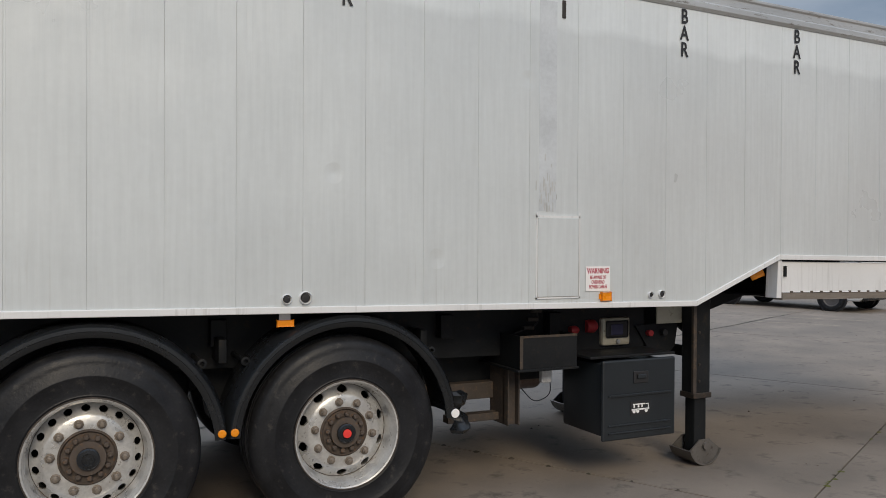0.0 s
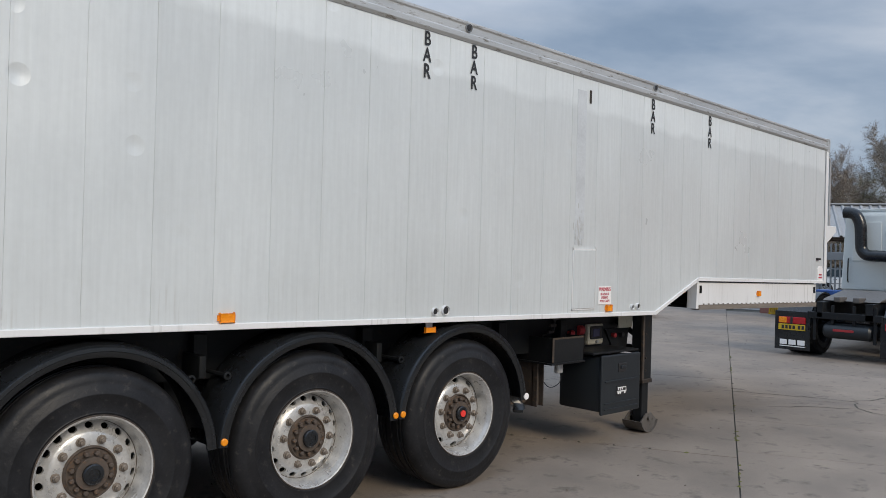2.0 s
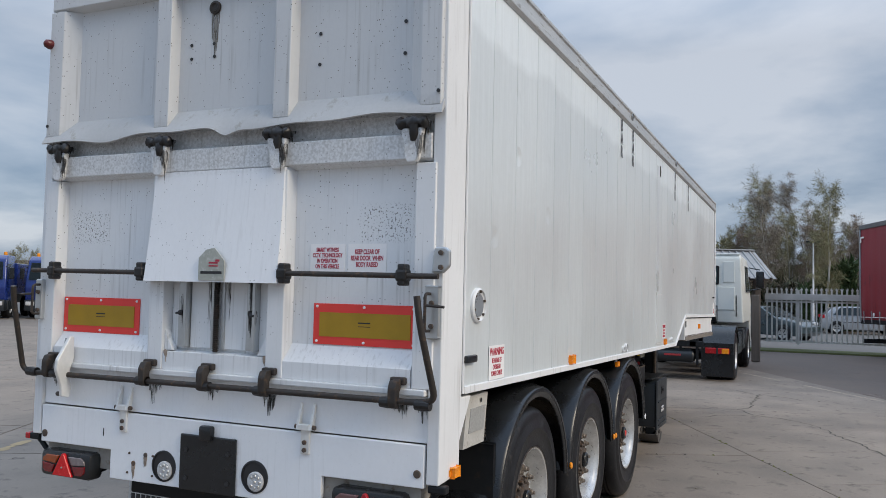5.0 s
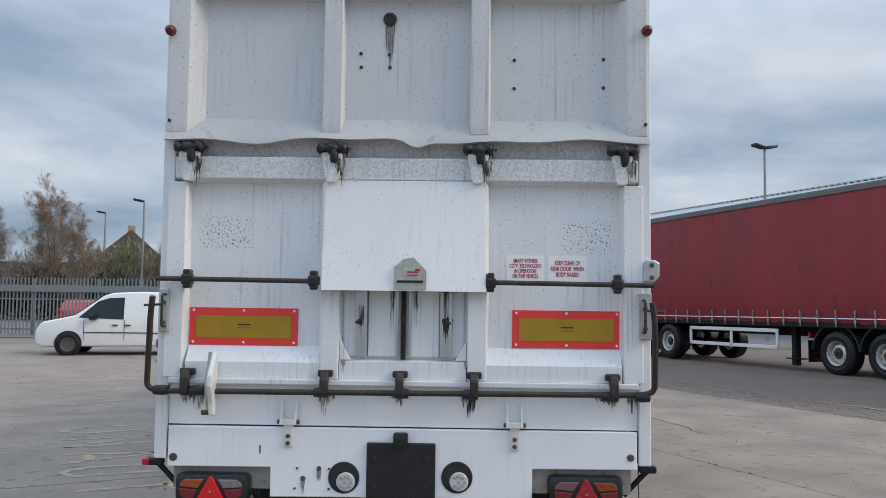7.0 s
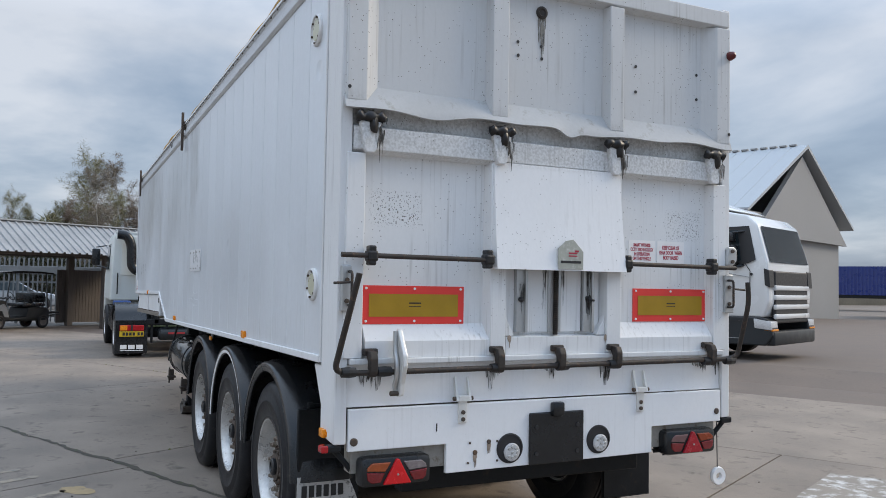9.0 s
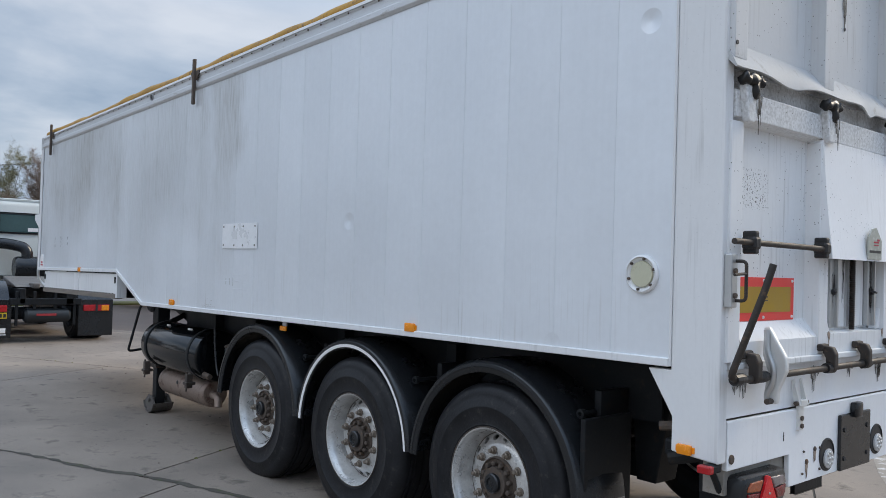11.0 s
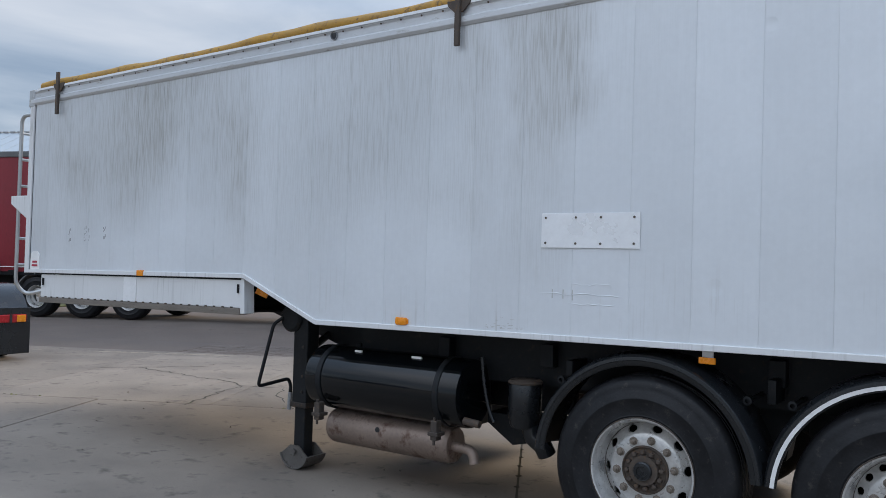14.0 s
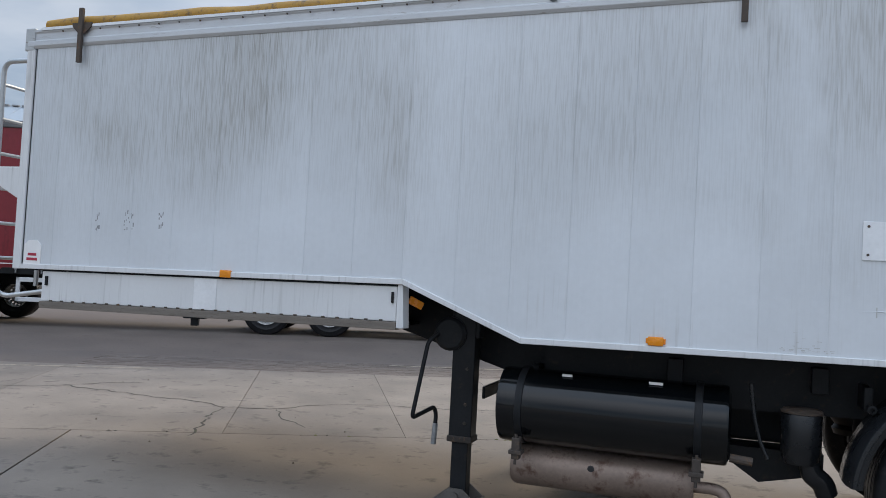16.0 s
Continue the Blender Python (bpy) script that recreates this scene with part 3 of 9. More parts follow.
M_PAVERS = mat("brick_pavers", (0.147, 0.117, 0.095), 0.85, 0.0, 0.22, 2, 40, 0.3)
M_PAVEFAR = mat("brick_paving", (0.145, 0.115, 0.094), 0.88, 0.0, 0.25, 1.2, 30, 0.3, (1, 1, 1), (0.11, 0.09, 0.08), 0.2)
isl = M_PAVERS.node_tree
gm = isl.nodes.new("ShaderNodeNewGeometry")
ir = isl.nodes.new("ShaderNodeMapRange")
ir.inputs["To Min"].default_value, ir.inputs["To Max"].default_value = 0.8, 1.2
isl.links.new(gm.outputs["Random Per Island"], ir.inputs["Value"])
sc = isl.nodes.new("ShaderNodeVectorMath")
sc.operation = "SCALE"
isl.links.new(isl.nodes["Principled BSDF"].inputs["Base Color"].links[0].from_socket, sc.inputs[0])
isl.links.new(ir.outputs[0], sc.inputs["Scale"])
isl.links.new(sc.outputs[0], isl.nodes["Principled BSDF"].inputs["Base Color"])

# ---- ground ----
bm = B()
vs = [bm.verts.new(c) for c in ((-400, -500, -0.03), (600, -500, -0.03), (600, 500, -0.03), (-400, 500, -0.03))]
bm.faces.new(vs)
ground = new("ground", mesh_of("ground", bm, M_GROUND))
tagged(ground, "worn grey-brown concrete yard reaching to the horizon", "ground", kind="structure")

GA = radians(27.4)
GU, GN = Vector((math.cos(GA), math.sin(GA))), Vector((-math.sin(GA), math.cos(GA)))


def gp(u, v):
    return (GU.x * u + GN.x * v, GU.y * u + GN.y * v)


def joint_v(v, u):
    """The third joint runs slightly askew to the rest."""
    return v - 0.0625 * (u - 10.0) if v == -0.57 else v


pavement = new("pavement")
tagged(pavement, "large cast concrete yard slabs with weedy joints and cracks", "pavement", kind="structure")
rnd = random.Random(4)
rows_v = [-9.45, -4.76, -0.57, 3.62, 7.81, 12.0, 16.2]
for j, (v0, v1) in enumerate(zip(rows_v, rows_v[1:])):
    if j == 0:
        cuts = [-14, -9.4, -4.8, -1.4, 1.8, 3.4, 4.96, 6.5, 8.19, 10.88, 13.6, 16.9, 21.5, 26]
    elif j == 1:
        cuts = [-14, -9.4, -4.7, 0.0, 4.71, 9.5, 14.3, 19, 23.5, 27]
    else:
        cuts = [-14 + (j % 2) * 1.6 + 4.6 * k + rnd.uniform(-0.1, 0.1) for k in range(10)]
    for u0, u1 in zip(cuts, cuts[1:]):
        g = 0.003 if j == 0 else 0.009
        bm = B()
        prism(bm, [gp(u0 + g, joint_v(v0, u0) + g), gp(u1 - g, joint_v(v0, u1) + g), gp(u1 - g, joint_v(v1, u1) - g), gp(u0 + g, joint_v(v1, u0) - g)], "z", -0.1, 0.0)
        part("slab", bm, M_CONC, pavement)
bm = B()
prism(bm, [gp(-15, -9.6), gp(27, -9.6), gp(27, 16.3), gp(-15, 16.3)], "z", -0.08, -0.010)
part("joint_bed", bm, M_JOINT, pavement, "dark joint filler with moss")


def ribbon(pts, w, seed, rough=0.06, step=0.09):
    """A thin wandering strip along a line of points on the ground."""
    rng = random.Random(seed)
    line = []
    for a, b in zip(pts, pts[1:]):
        a, b = Vector(a), Vector(b)
        n = max(2, int((b - a).length / step))
        line += [a + (b - a) * (k / n) for k in range(n)]
    line.append(Vector(pts[-1]))
    bm = B()
    row, drift = [], 0.0
    for i, p in enumerate(line):
        d = (line[min(i + 1, len(line) - 1)] - line[max(i - 1, 0)]).normalized()
        o = Vector((-d.y, d.x))
        drift = drift * 0.8 + rng.gauss(0, rough * 0.5)
        k = w * rng.uniform(0.35, 1.3) * (0.3 if i in (0, len(line) - 1) else 1)
        q = p + o * drift
        row.append((bm.verts.new((*(q + o * k / 2), 0.003)), bm.verts.new((*(q - o * k / 2), 0.003))))
    for a, b in zip(row, row[1:]):
        bm.faces.new((a[0], a[1], b[1], b[0]))
    bmesh.ops.recalc_face_normals(bm, faces=bm.faces)
    return bm


CRACKS = [
    [(13.1, -1.31), (12.6, -1.75), (11.4, -1.72), (10.2, -1.6), (9.57, -0.2)],
    [(10.2, -1.6), (9.77, -1.81), (9.19, -2.59), (8.02, -3.11), (6.5, -3.6)],
    [(9.77, -1.81), (8.96, -1.11)],
    [(12.6, -1.75), (12.1, -2.6)],
]
for i, c in enumerate(CRACKS):
    part("crack", ribbon(c, 0.022, i), M_JOINT, pavement, "dark irregular crack")
part("crack", ribbon([gp(2.0 + 1.0 * k, joint_v(-0.57, 2.0 + k)) for k in range(18)], 0.06, 77, 0.02), M_JOINT, pavement, "crumbled dark joint between slabs")
moss = random.Random(12)
SPOTS = [gp(4.71 + moss.uniform(-0.012, 0.012), -4.76 + 4.19 * k / 40) for k in range(4, 40, 3)]
SPOTS += [gp(2.0 + 10.5 * k / 130 + moss.uniform(-0.03, 0.03), -4.76 + moss.uniform(-0.014, 0.014)) for k in range(130) if moss.random() < 0.35 + 0.4 * math.sin(k * 0.31)]
for c in SPOTS:
    r = moss.uniform(0.010, 0.030)
    bm = B()
    n = 7
    top = bm.verts.new((c[0], c[1], moss.uniform(0.004, 0.014)))
    rim = [bm.verts.new((c[0] + r * moss.uniform(0.6, 1.3) * math.cos(6.283 * i / n), c[1] + r * moss.uniform(0.6, 1.3) * math.sin(6.283 * i / n), -0.001)) for i in range(n)]
    for i in range(n):
        bm.faces.new((rim[i], rim[(i + 1) % n], top))
    part("moss_tuft", bm, M_MOSS if moss.random() < 0.45 else M_JOINT, pavement)
LINES = [
    ([(14.95, -2.42), (12.79, -3.78)], 0.10, M_LINE), ([(10.4, -6.67), (8.43, -7.67)], 0.10, M_LINE),
    ([(17.2, -1.0), (15.6, -2.0)], 0.10, M_LINE), ([(20.5, -4.2), (14.4, -7.2)], 0.10, M_LINE),
    ([(5.15, -4.08), (5.13, -4.35)], 0.09, M_LINEY),
    ([(9.36, 6.3), (9.61, 5.35)], 0.09, M_LINE), ([(9.1, 5.11), (8.42, 5.79), (8.3, 5.79), (8.4, 5.38), (8.7, 4.93)], 0.09, M_LINE),
    ([(6.56, 3.85), (6.29, 4.5), (6.09, 4.63), (5.93, 4.6), (5.84, 4.31), (6.25, 3.64)], 0.09, M_LINE),
    ([(5.33, 4.31), (5.76, 3.44)], 0.08, M_LINE), ([(5.76, 3.44), (4.89, 4.09)], 0.08, M_LINE), ([(4.89, 4.09), (5.19, 3.53)], 0.08, M_LINE),
    ([(5.25, 3.48), (5.35, 3.26)], 0.08, M_LINE), ([(4.49, 3.91), (4.71, 2.95)], 0.09, M_LINEY), ([(4.71, 2.95), (4.02, 3.68)], 0.09, M_LINE),
    ([(4.54, 3.65), (4.2, 3.5)], 0.12, M_LINEY), ([(4.15, 2.67), (3.88, 3.34), (3.72, 3.48), (3.6, 3.47), (3.46, 3.31), (3.84, 2.52)], 0.09, M_LINE),
    ([(2.89, 3.02), (3.25, 2.32)], 0.09, M_LINE), ([(3.36, 2.35), (3.08, 2.14)], 0.17, M_LINEY),
    ([(16.47, 7.67), (17.69, 5.83)], 0.10, M_LINE), ([(15.2, 7.07), (16.26, 5.46)], 0.10, M_LINE), ([(2.42, 4.86), (3.01, 5.1)], 0.12, M_LINEY),
]
for i, (c, w, m_) in enumerate(LINES):
    part("paint_mark", ribbon(c, w, 40 + i, 0.004, 0.05), m_, pavement, "worn road marking paint")
bm = B()
rng = random.Random(8)
pts = [(1.42, -3.98), (1.0, -3.1), (0.55, -2.3), (0.0, -2.6), (-0.6, -3.0), (-0.3, -4.0), (0.2, -4.9), (0.9, -4.4)]
bm.faces.new([bm.verts.new((x, y, 0.002)) for x, y in pts])
bmesh.ops.recalc_face_normals(bm, faces=bm.faces)
part("paint_patch", bm, M_FLAKE, pavement, "flaked white paint on the concrete")

# brick paving past the slabs
paving = new("pavement")
tagged(paving, "reddish-brown brick paving beside the concrete slabs", "pavement", kind="structure")
bm = B()
ramp = []
for v, lift in ((-9.47, 0.0), (-11.2, 0.0), (-12.9, 1.0), (-45.0, 1.0)):
    ramp.append([bm.verts.new((*gp(u, v), -0.009 + 0.19 * lift * min(1.0, max(0.0, (21.0 - u) / 15.0)))) for u in (-40, -10, 0, 6, 9, 12, 15, 18, 21, 30)])
for a, b in zip(ramp, ramp[1:]):
    for k in range(len(a) - 1):
        bm.faces.new((a[k], b[k], b[k + 1], a[k + 1]))
bmesh.ops.recalc_face_normals(bm, faces=bm.faces)
rise = new("road", mesh_of("road", bm, M_PAVEFAR))
tagged(rise, "worn grey-brown tarmac rising gently past the brick strip", "road", kind="structure")
bm = box(B(), -0.098, 0.098, -0.048, 0.048, -0.03, 0.0)
bm.faces.ensure_lookup_table()
ME_PAVER = mesh_of("paver", bm, M_PAVER)
vs, fs, cnt = [], [], 0
rng = random.Random(31)
for j in range(15):
    for i in range(33):
        u = 4.2 + i * 0.2 + (j % 2) * 0.1
        v = -9.53 - j * 0.1
        c = gp(u, v)
        h = -0.004 + rng.uniform(-0.002, 0.002)
        if j < 9:
            put("paver", ME_PAVER, paving, pose(c[0], c[1], h, 0, 0, 27.4))
        else:
            b = len(vs)
            for du, dv, z in ((-0.098, -0.048, 0), (0.098, -0.048, 0), (0.098, 0.048, 0), (-0.098, 0.048, 0), (-0.098, -0.048, -0.03), (0.098, -0.048, -0.03), (0.098, 0.048, -0.03), (-0.098, 0.048, -0.03)):
                q = gp(u + du, v + dv)
                vs.append((q[0], q[1], h + z))
            fs += [(b, b + 1, b + 2, b + 3), (b, b + 4, b + 5, b + 1), (b + 1, b + 5, b + 6, b + 2), (b + 2, b + 6, b + 7, b + 3), (b + 3, b + 7, b + 4, b)]
me = bpy.data.meshes.new("pavers")
me.from_pydata(vs, [], fs)
me.materials.append(M_PAVERS)
tagged(put("pavers", me, paving), "reddish-brown brick pavers", kind="stuff")
# small stones and litter lying on the yard
vs, fs = [], []
rng = random.Random(5)
for k in range(420):
    u, v = rng.uniform(-6, 16), rng.uniform(-9, 8)
    c = gp(u, v)
    r = rng.uniform(0.004, 0.013)
    b = len(vs)
    for a in range(4):
        vs.append((c[0] + r * math.cos(a * 1.57 + u) * rng.uniform(0.6, 1.3), c[1] + r * math.sin(a * 1.57 + u), 0.0))
    vs.append((c[0], c[1], r * rng.uniform(0.7, 1.2)))
    fs += [(b, b + 1, b + 4), (b + 1, b + 2, b + 4), (b + 2, b + 3, b + 4), (b + 3, b, b + 4)]
me = bpy.data.meshes.new("grit")
me.from_pydata(vs, [], fs)
me.materials.append(M_PAVEFAR)
tagged(new("grit", me), "scattered small stones and grit on the yard", "grit", kind="stuff")

# ---- the trailer ----
PITCH = 0.349
TOP, BOT, NOSE, RAIL = 3.385, 1.258, 1.578, 3.24
XF = 10.20
trailer = thing("semi_trailer", "white aluminium bulk tipping semi-trailer on three axles, parked unhitched on concrete", "trailer")


def low(x):
    if x < 6.32:
        return BOT
    return BOT + (NOSE - BOT) * min(1.0, (x - 6.32) / 0.77)


def plank_mesh(x0, x1, side):
    """One upright hollow plank of the side wall, following the swan neck at its foot, with a raised seam."""
    bm = B()
    y0, y1 = side * 1.21, side * 1.25
    g = 0.0004 if side < 0 else 0.0003
    xs = [x0 + g] + [x for x in (6.32, 7.09) if x0 < x < x1] + [x1 - g]
    pts = [(x, low(x) + 0.03) for x in xs] + [(x1 - g, RAIL + 0.01), (x0 + g, RAIL + 0.01)]
    prism(bm, pts, "y", y0, y1)
    prism(bm, [(x0 + 0.002, low(x0 + 0.01) + 0.036), (x0 + 0.011, low(x0 + 0.01) + 0.036), (x0 + 0.011, RAIL), (x0 + 0.002, RAIL)], "y", y1 - side * 0.004, y1 + side * (0.0015 if side < 0 else 0.0012), 0.0005)
    return bm


edges = [0.155] + [0.47 + PITCH * k for k in range(28)] + [XF]
for side, m_side in ((-1, M_PANEL_R), (1, M_PANEL_L)):
    wall = part("side_frame", box(B(), 0.16, XF, side * 1.15, side * 1.205, RAIL, TOP - 0.02), M_WHITE, trailer, lean=True)
    for a, b in zip(edges, edges[1:]):
        part("plank", plank_mesh(a, b, side), m_side, wall, lean=True)
    # bottom edge trim
    for a, b in ((0.16, 6.32), (6.32, 7.09), (7.09, XF)):
        za, zb = low(a), low(b)
        bm = B()
        prism(bm, [(a, za), (b, zb), (b, zb + 0.036), (a, za + 0.036)], "y", side * 1.19, side * 1.262, 0.004)
        part("bottom_trim", bm, M_POST, trailer, lean=True)
    bm = B()
    prism(bm, [(side * 1.17, RAIL), (side * 1.256, RAIL), (side * 1.27, RAIL + 0.02), (side * 1.27, RAIL + 0.055), (side * 1.256, RAIL + 0.065), (side * 1.256, TOP - 0.03), (side * 1.265, TOP - 0.02), (side * 1.265, TOP), (side * 1.17, TOP)], "x", 0.1, XF + 0.04, 0.003)
    part("top_rail", bm, M_RAIL if side < 0 else M_RAILCLEAN, trailer, "weathered top rail with dirt streaks", lean=True)
    # locker under the swan neck
    bm = B()
    box(bm, 7.13, 9.98, side * 1.19, side * 1.235, 1.343, NOSE - 0.014, 0.006)
    locker = part("locker_panel", bm, M_POST, trailer, lean=True)
    bm = B()
    prism(bm, [(7.075, 1.302), (7.125, 1.302), (7.125, NOSE), (7.09, NOSE)], "y", side * 1.14, side * 1.245, 0.004)
    part("locker_end", bm, M_POST, trailer, lean=True)
    bm = B()
    box(bm, 7.125, 9.98, side * 1.17, side * 1.25, 1.292, 1.341, 0.003)
    part("locker_strip", bm, M_WOODSTRIP, trailer, "rotten timber strip along the locker", lean=True)
    bm = B()
    for i in range(27):
        x = 7.22 + i * 0.102
        box(bm, x, x + 0.022, side * 1.235, side * 1.243, 1.336, 1.353)
    pieces("rivet", bm, M_RUST, locker, lean=True)
    bm = B()
    box(bm, 7.15, 7.165, side * 1.235, side * 1.25, 1.46, 1.53, 0.003)
    box(bm, 9.92, 9.94, side * 1.235, side * 1.25, 1.46, 1.53, 0.003)
    pieces("locker_catch", bm, M_BLACK, locker, lean=True)
bm = B()
box(bm, 8.458, 8.640, 1.236, 1.241, 1.348, 1.562, 0.002)
part("bare_patch", bm, M_PATCH, trailer, "bare metal repair plate", lean=True)
part("load_floor", box(B(), 0.05, 6.4, -1.19, 1.19, BOT + 0.02, BOT + 0.1), M_BLACK, trailer, lean=True)
part("neck_floor", box(B(), 6.4, XF - 0.02, -1.14, 1.14, NOSE - 0.01, NOSE + 0.07), M_BLACK, trailer, lean=True)
part("front_wall", box(B(), XF - 0.05, XF + 0.03, -1.25, 1.25, NOSE + 0.0, TOP - 0.03, 0.01), M_WHITE, trailer, lean=True)
for s in (-1, 1):
    part("front_post", box(B(), XF - 0.03, XF + 0.045, s * 1.235 - 0.03, s * 1.235 + 0.03, NOSE - 0.002, TOP - 0.15, 0.006), M_POST, trailer, lean=True)
part("front_cap", box(B(), XF - 0.02, XF + 0.07, -1.268, 1.268, TOP - 0.16, TOP + 0.012, 0.008), M_RAIL, trailer, lean=True)

# chassis
for s in (-1, 1):
    bm = B()
    prism(bm, [(0.1, 0.98), (6.4, 0.98), (7.4, 1.28), (9.9, 1.30), (9.9, 1.55), (7.1, 1.55), (6.2, 1.26), (0.1, 1.26)], "y", s * 0.48, s * 0.62)
    part("chassis_beam", bm, M_BLACK, trailer, lean=True)
for x in (0.3, 1.95, 3.2, 4.6, 5.4, 6.4, 7.6, 8.8):
    z = 1.0 if x < 6 else 1.32
    part("cross_member", box(B(), x, x + 0.09, -0.88, 0.88, z + 0.05, z + 0.2, 0.005), M_BLACK, trailer, lean=True)
part("neck_plate", box(B(), 7.2, 9.9, -1.1, 1.1, 1.30, 1.315), M_BLACK, trailer, lean=True)
# Added black sheets, standing in for the dark under the body.
for s in (-1, 1):
    part("dark_fill_sheet", box(B(), 0.5, 6.25, s * 0.78, s * 0.80, 0.92, 1.25), M_BLACK, trailer, lean=True)

# ---- wheels ----
def ring_with_holes(bm, r0, r1, h0, h1, n, hole):
    rc = (r0 + r1) / 2
    for i in range(n):
        a0, a1 = 2 * math.pi * i / n, 2 * math.pi * (i + 1) / n
        am = (a0 + a1) / 2
        def P(r, a):
            return Vector((r * math.cos(a), h0 + (h1 - h0) * (r - r0) / (r1 - r0), r * math.sin(a)))
        outer = [P(r0, a0), P(r0, am), P(r0, a1), P(rc, a1), P(r1, a1), P(r1, am), P(r1, a0), P(rc, a0)]
        inner = []
        for q in outer:
            c = P(rc, am)
            inner.append(c + (q - c).normalized() * hole)
        vo, vi = [bm.verts.new(q) for q in outer], [bm.verts.new(q) for q in inner]
        vb = [bm.verts.new(q + Vector((0, 0.02, 0))) for q in inner]
        for k in range(8):
            j = (k + 1) % 8
            bm.faces.new((vo[k], vo[j], vi[j], vi[k]))
            bm.faces.new((vi[k], vi[j], vb[j], vb[k]))
    bmesh.ops.remove_doubles(bm, verts=bm.verts, dist=0.0004)
    bmesh.ops.recalc_face_normals(bm, faces=bm.faces)


def tyre_mesh():
    half = [(0.288, 0.16), (0.298, 0.18), (0.312, 0.186), (0.318, 0.183), (0.36, 0.192), (0.400, 0.196), (0.404, 0.199), (0.410, 0.199), (0.414, 0.196), (0.45, 0.193), (0.455, 0.189), (0.47, 0.189), (0.502, 0.178), (0.522, 0.16), (0.531, 0.135), (0.533, 0.125), (0.533, 0.108), (0.524, 0.105), (0.524, 0.098), (0.533, 0.095), (0.533, 0.078), (0.520, 0.074), (0.520, 0.064), (0.534, 0.06), (0.534, 0.008), (0.522, 0.005)]
    prof = [(r, -h) for r, h in half] + [(r, h) for r, h in reversed(half)]
    bm = lathe(B(), prof, "y", 72, close=True)
    return mesh_of("tyre", bm, M_RUBBER, 40)


DISH = 0.006


def rim_mesh(n, hole, material):
    bm = B()
    lathe(bm, [(0.280, -0.158), (0.288, -0.182), (0.296, -0.185), (0.299, -0.176), (0.294, -0.155), (0.294, 0.15), (0.27, 0.15), (0.262, 0.06), (0.260, -0.055), (0.264, -0.10), (0.272, -0.125), (0.274, -0.150)], "y", 56, close=True)
    ring_with_holes(bm, 0.207, 0.262, -0.105 + DISH, -0.062 + DISH, n, hole)
    lathe(bm, [(0.208, -0.105 + DISH), (0.196, -0.114 + DISH), (0.135, -0.114 + DISH), (0.135, -0.085 + DISH), (0.19, -0.08 + DISH)], "y", 48, close=True)
    bmesh.ops.recalc_face_normals(bm, faces=bm.faces)
    return mesh_of("rim", bm, material, 40)


def hub_mesh(material, bolts=12):
    bm = B()
    lathe(bm, [(0.136, -0.08), (0.136, -0.12), (0.128, -0.13), (0.120, -0.118), (0.086, -0.118), (0.082, -0.150), (0.0005, -0.150)], "y", 40)
    for i in range(bolts):
        a = 2 * math.pi * (i + 0.5) / bolts
        lathe(bm, [(0.014, -0.11), (0.014, -0.142), (0.009, -0.147), (0.0005, -0.147)], "y", 6, (0.1 * math.cos(a), 0, 0.1 * math.sin(a)))
    return mesh_of("hub", bm, material, 35)


def cap_mesh(material):
    bm = lathe(B(), [(0.052, -0.145), (0.052, -0.168), (0.046, -0.174), (0.03, -0.176), (0.028, -0.170), (0.012, -0.170), (0.0005, -0.172)], "y", 28)
    return mesh_of("hub_cap", bm, material, 35)


def nut_mesh():
    bm = lathe(B(), [(0.024, -0.116), (0.024, -0.122), (0.0175, -0.123), (0.0165, -0.138), (0.012, -0.142), (0.011, -0.152), (0.0005, -0.154)], "y", 8)
    return mesh_of("wheel_nut", bm, M_NUT, 35)


def sunk(me):
    """Sets a hub piece back by the depth of the dish."""
    me.transform(Matrix.Translation((0, DISH, 0)))
    return me


ME_TYRE, ME_NUT = tyre_mesh(), sunk(nut_mesh())
ME_RIM20, ME_RIM10 = rim_mesh(18, 0.0215, M_RIM), rim_mesh(10, 0.029, M_RIM)
ME_HUB, ME_CAP = sunk(hub_mesh(M_RUST)), sunk(cap_mesh(M_PLASTIC))
# Rusty lip ring, plus a dark ring painting the shaded gutter round the disc.
ME_EDGE = mesh_of("rim_edge", lathe(lathe(B(), [(0.296, -0.180), (0.297, -0.187), (0.302, -0.187), (0.304, -0.178)], "y", 56, close=True), [(0.257, -0.058 + DISH), (0.258, -0.066 + DISH), (0.264, -0.066 + DISH), (0.266, -0.056 + DISH)], "y", 56, close=True), M_BROWNBLK, 40)
ME_REDDOT = sunk(mesh_of("cap_centre", lathe(B(), [(0.024, -0.168), (0.024, -0.179), (0.0005, -0.180)], "y", 20), M_REDBOARD))


ME_DRUM = sunk(mesh_of("brake_drum", lathe(B(), [(0.0005, -0.02), (0.17, -0.02), (0.2, 0.0), (0.205, 0.12), (0.276, 0.124), (0.278, 0.14), (0.12, 0.146), (0.11, 0.17), (0.0005, 0.17)], "y", 32), M_BLACK, 35))


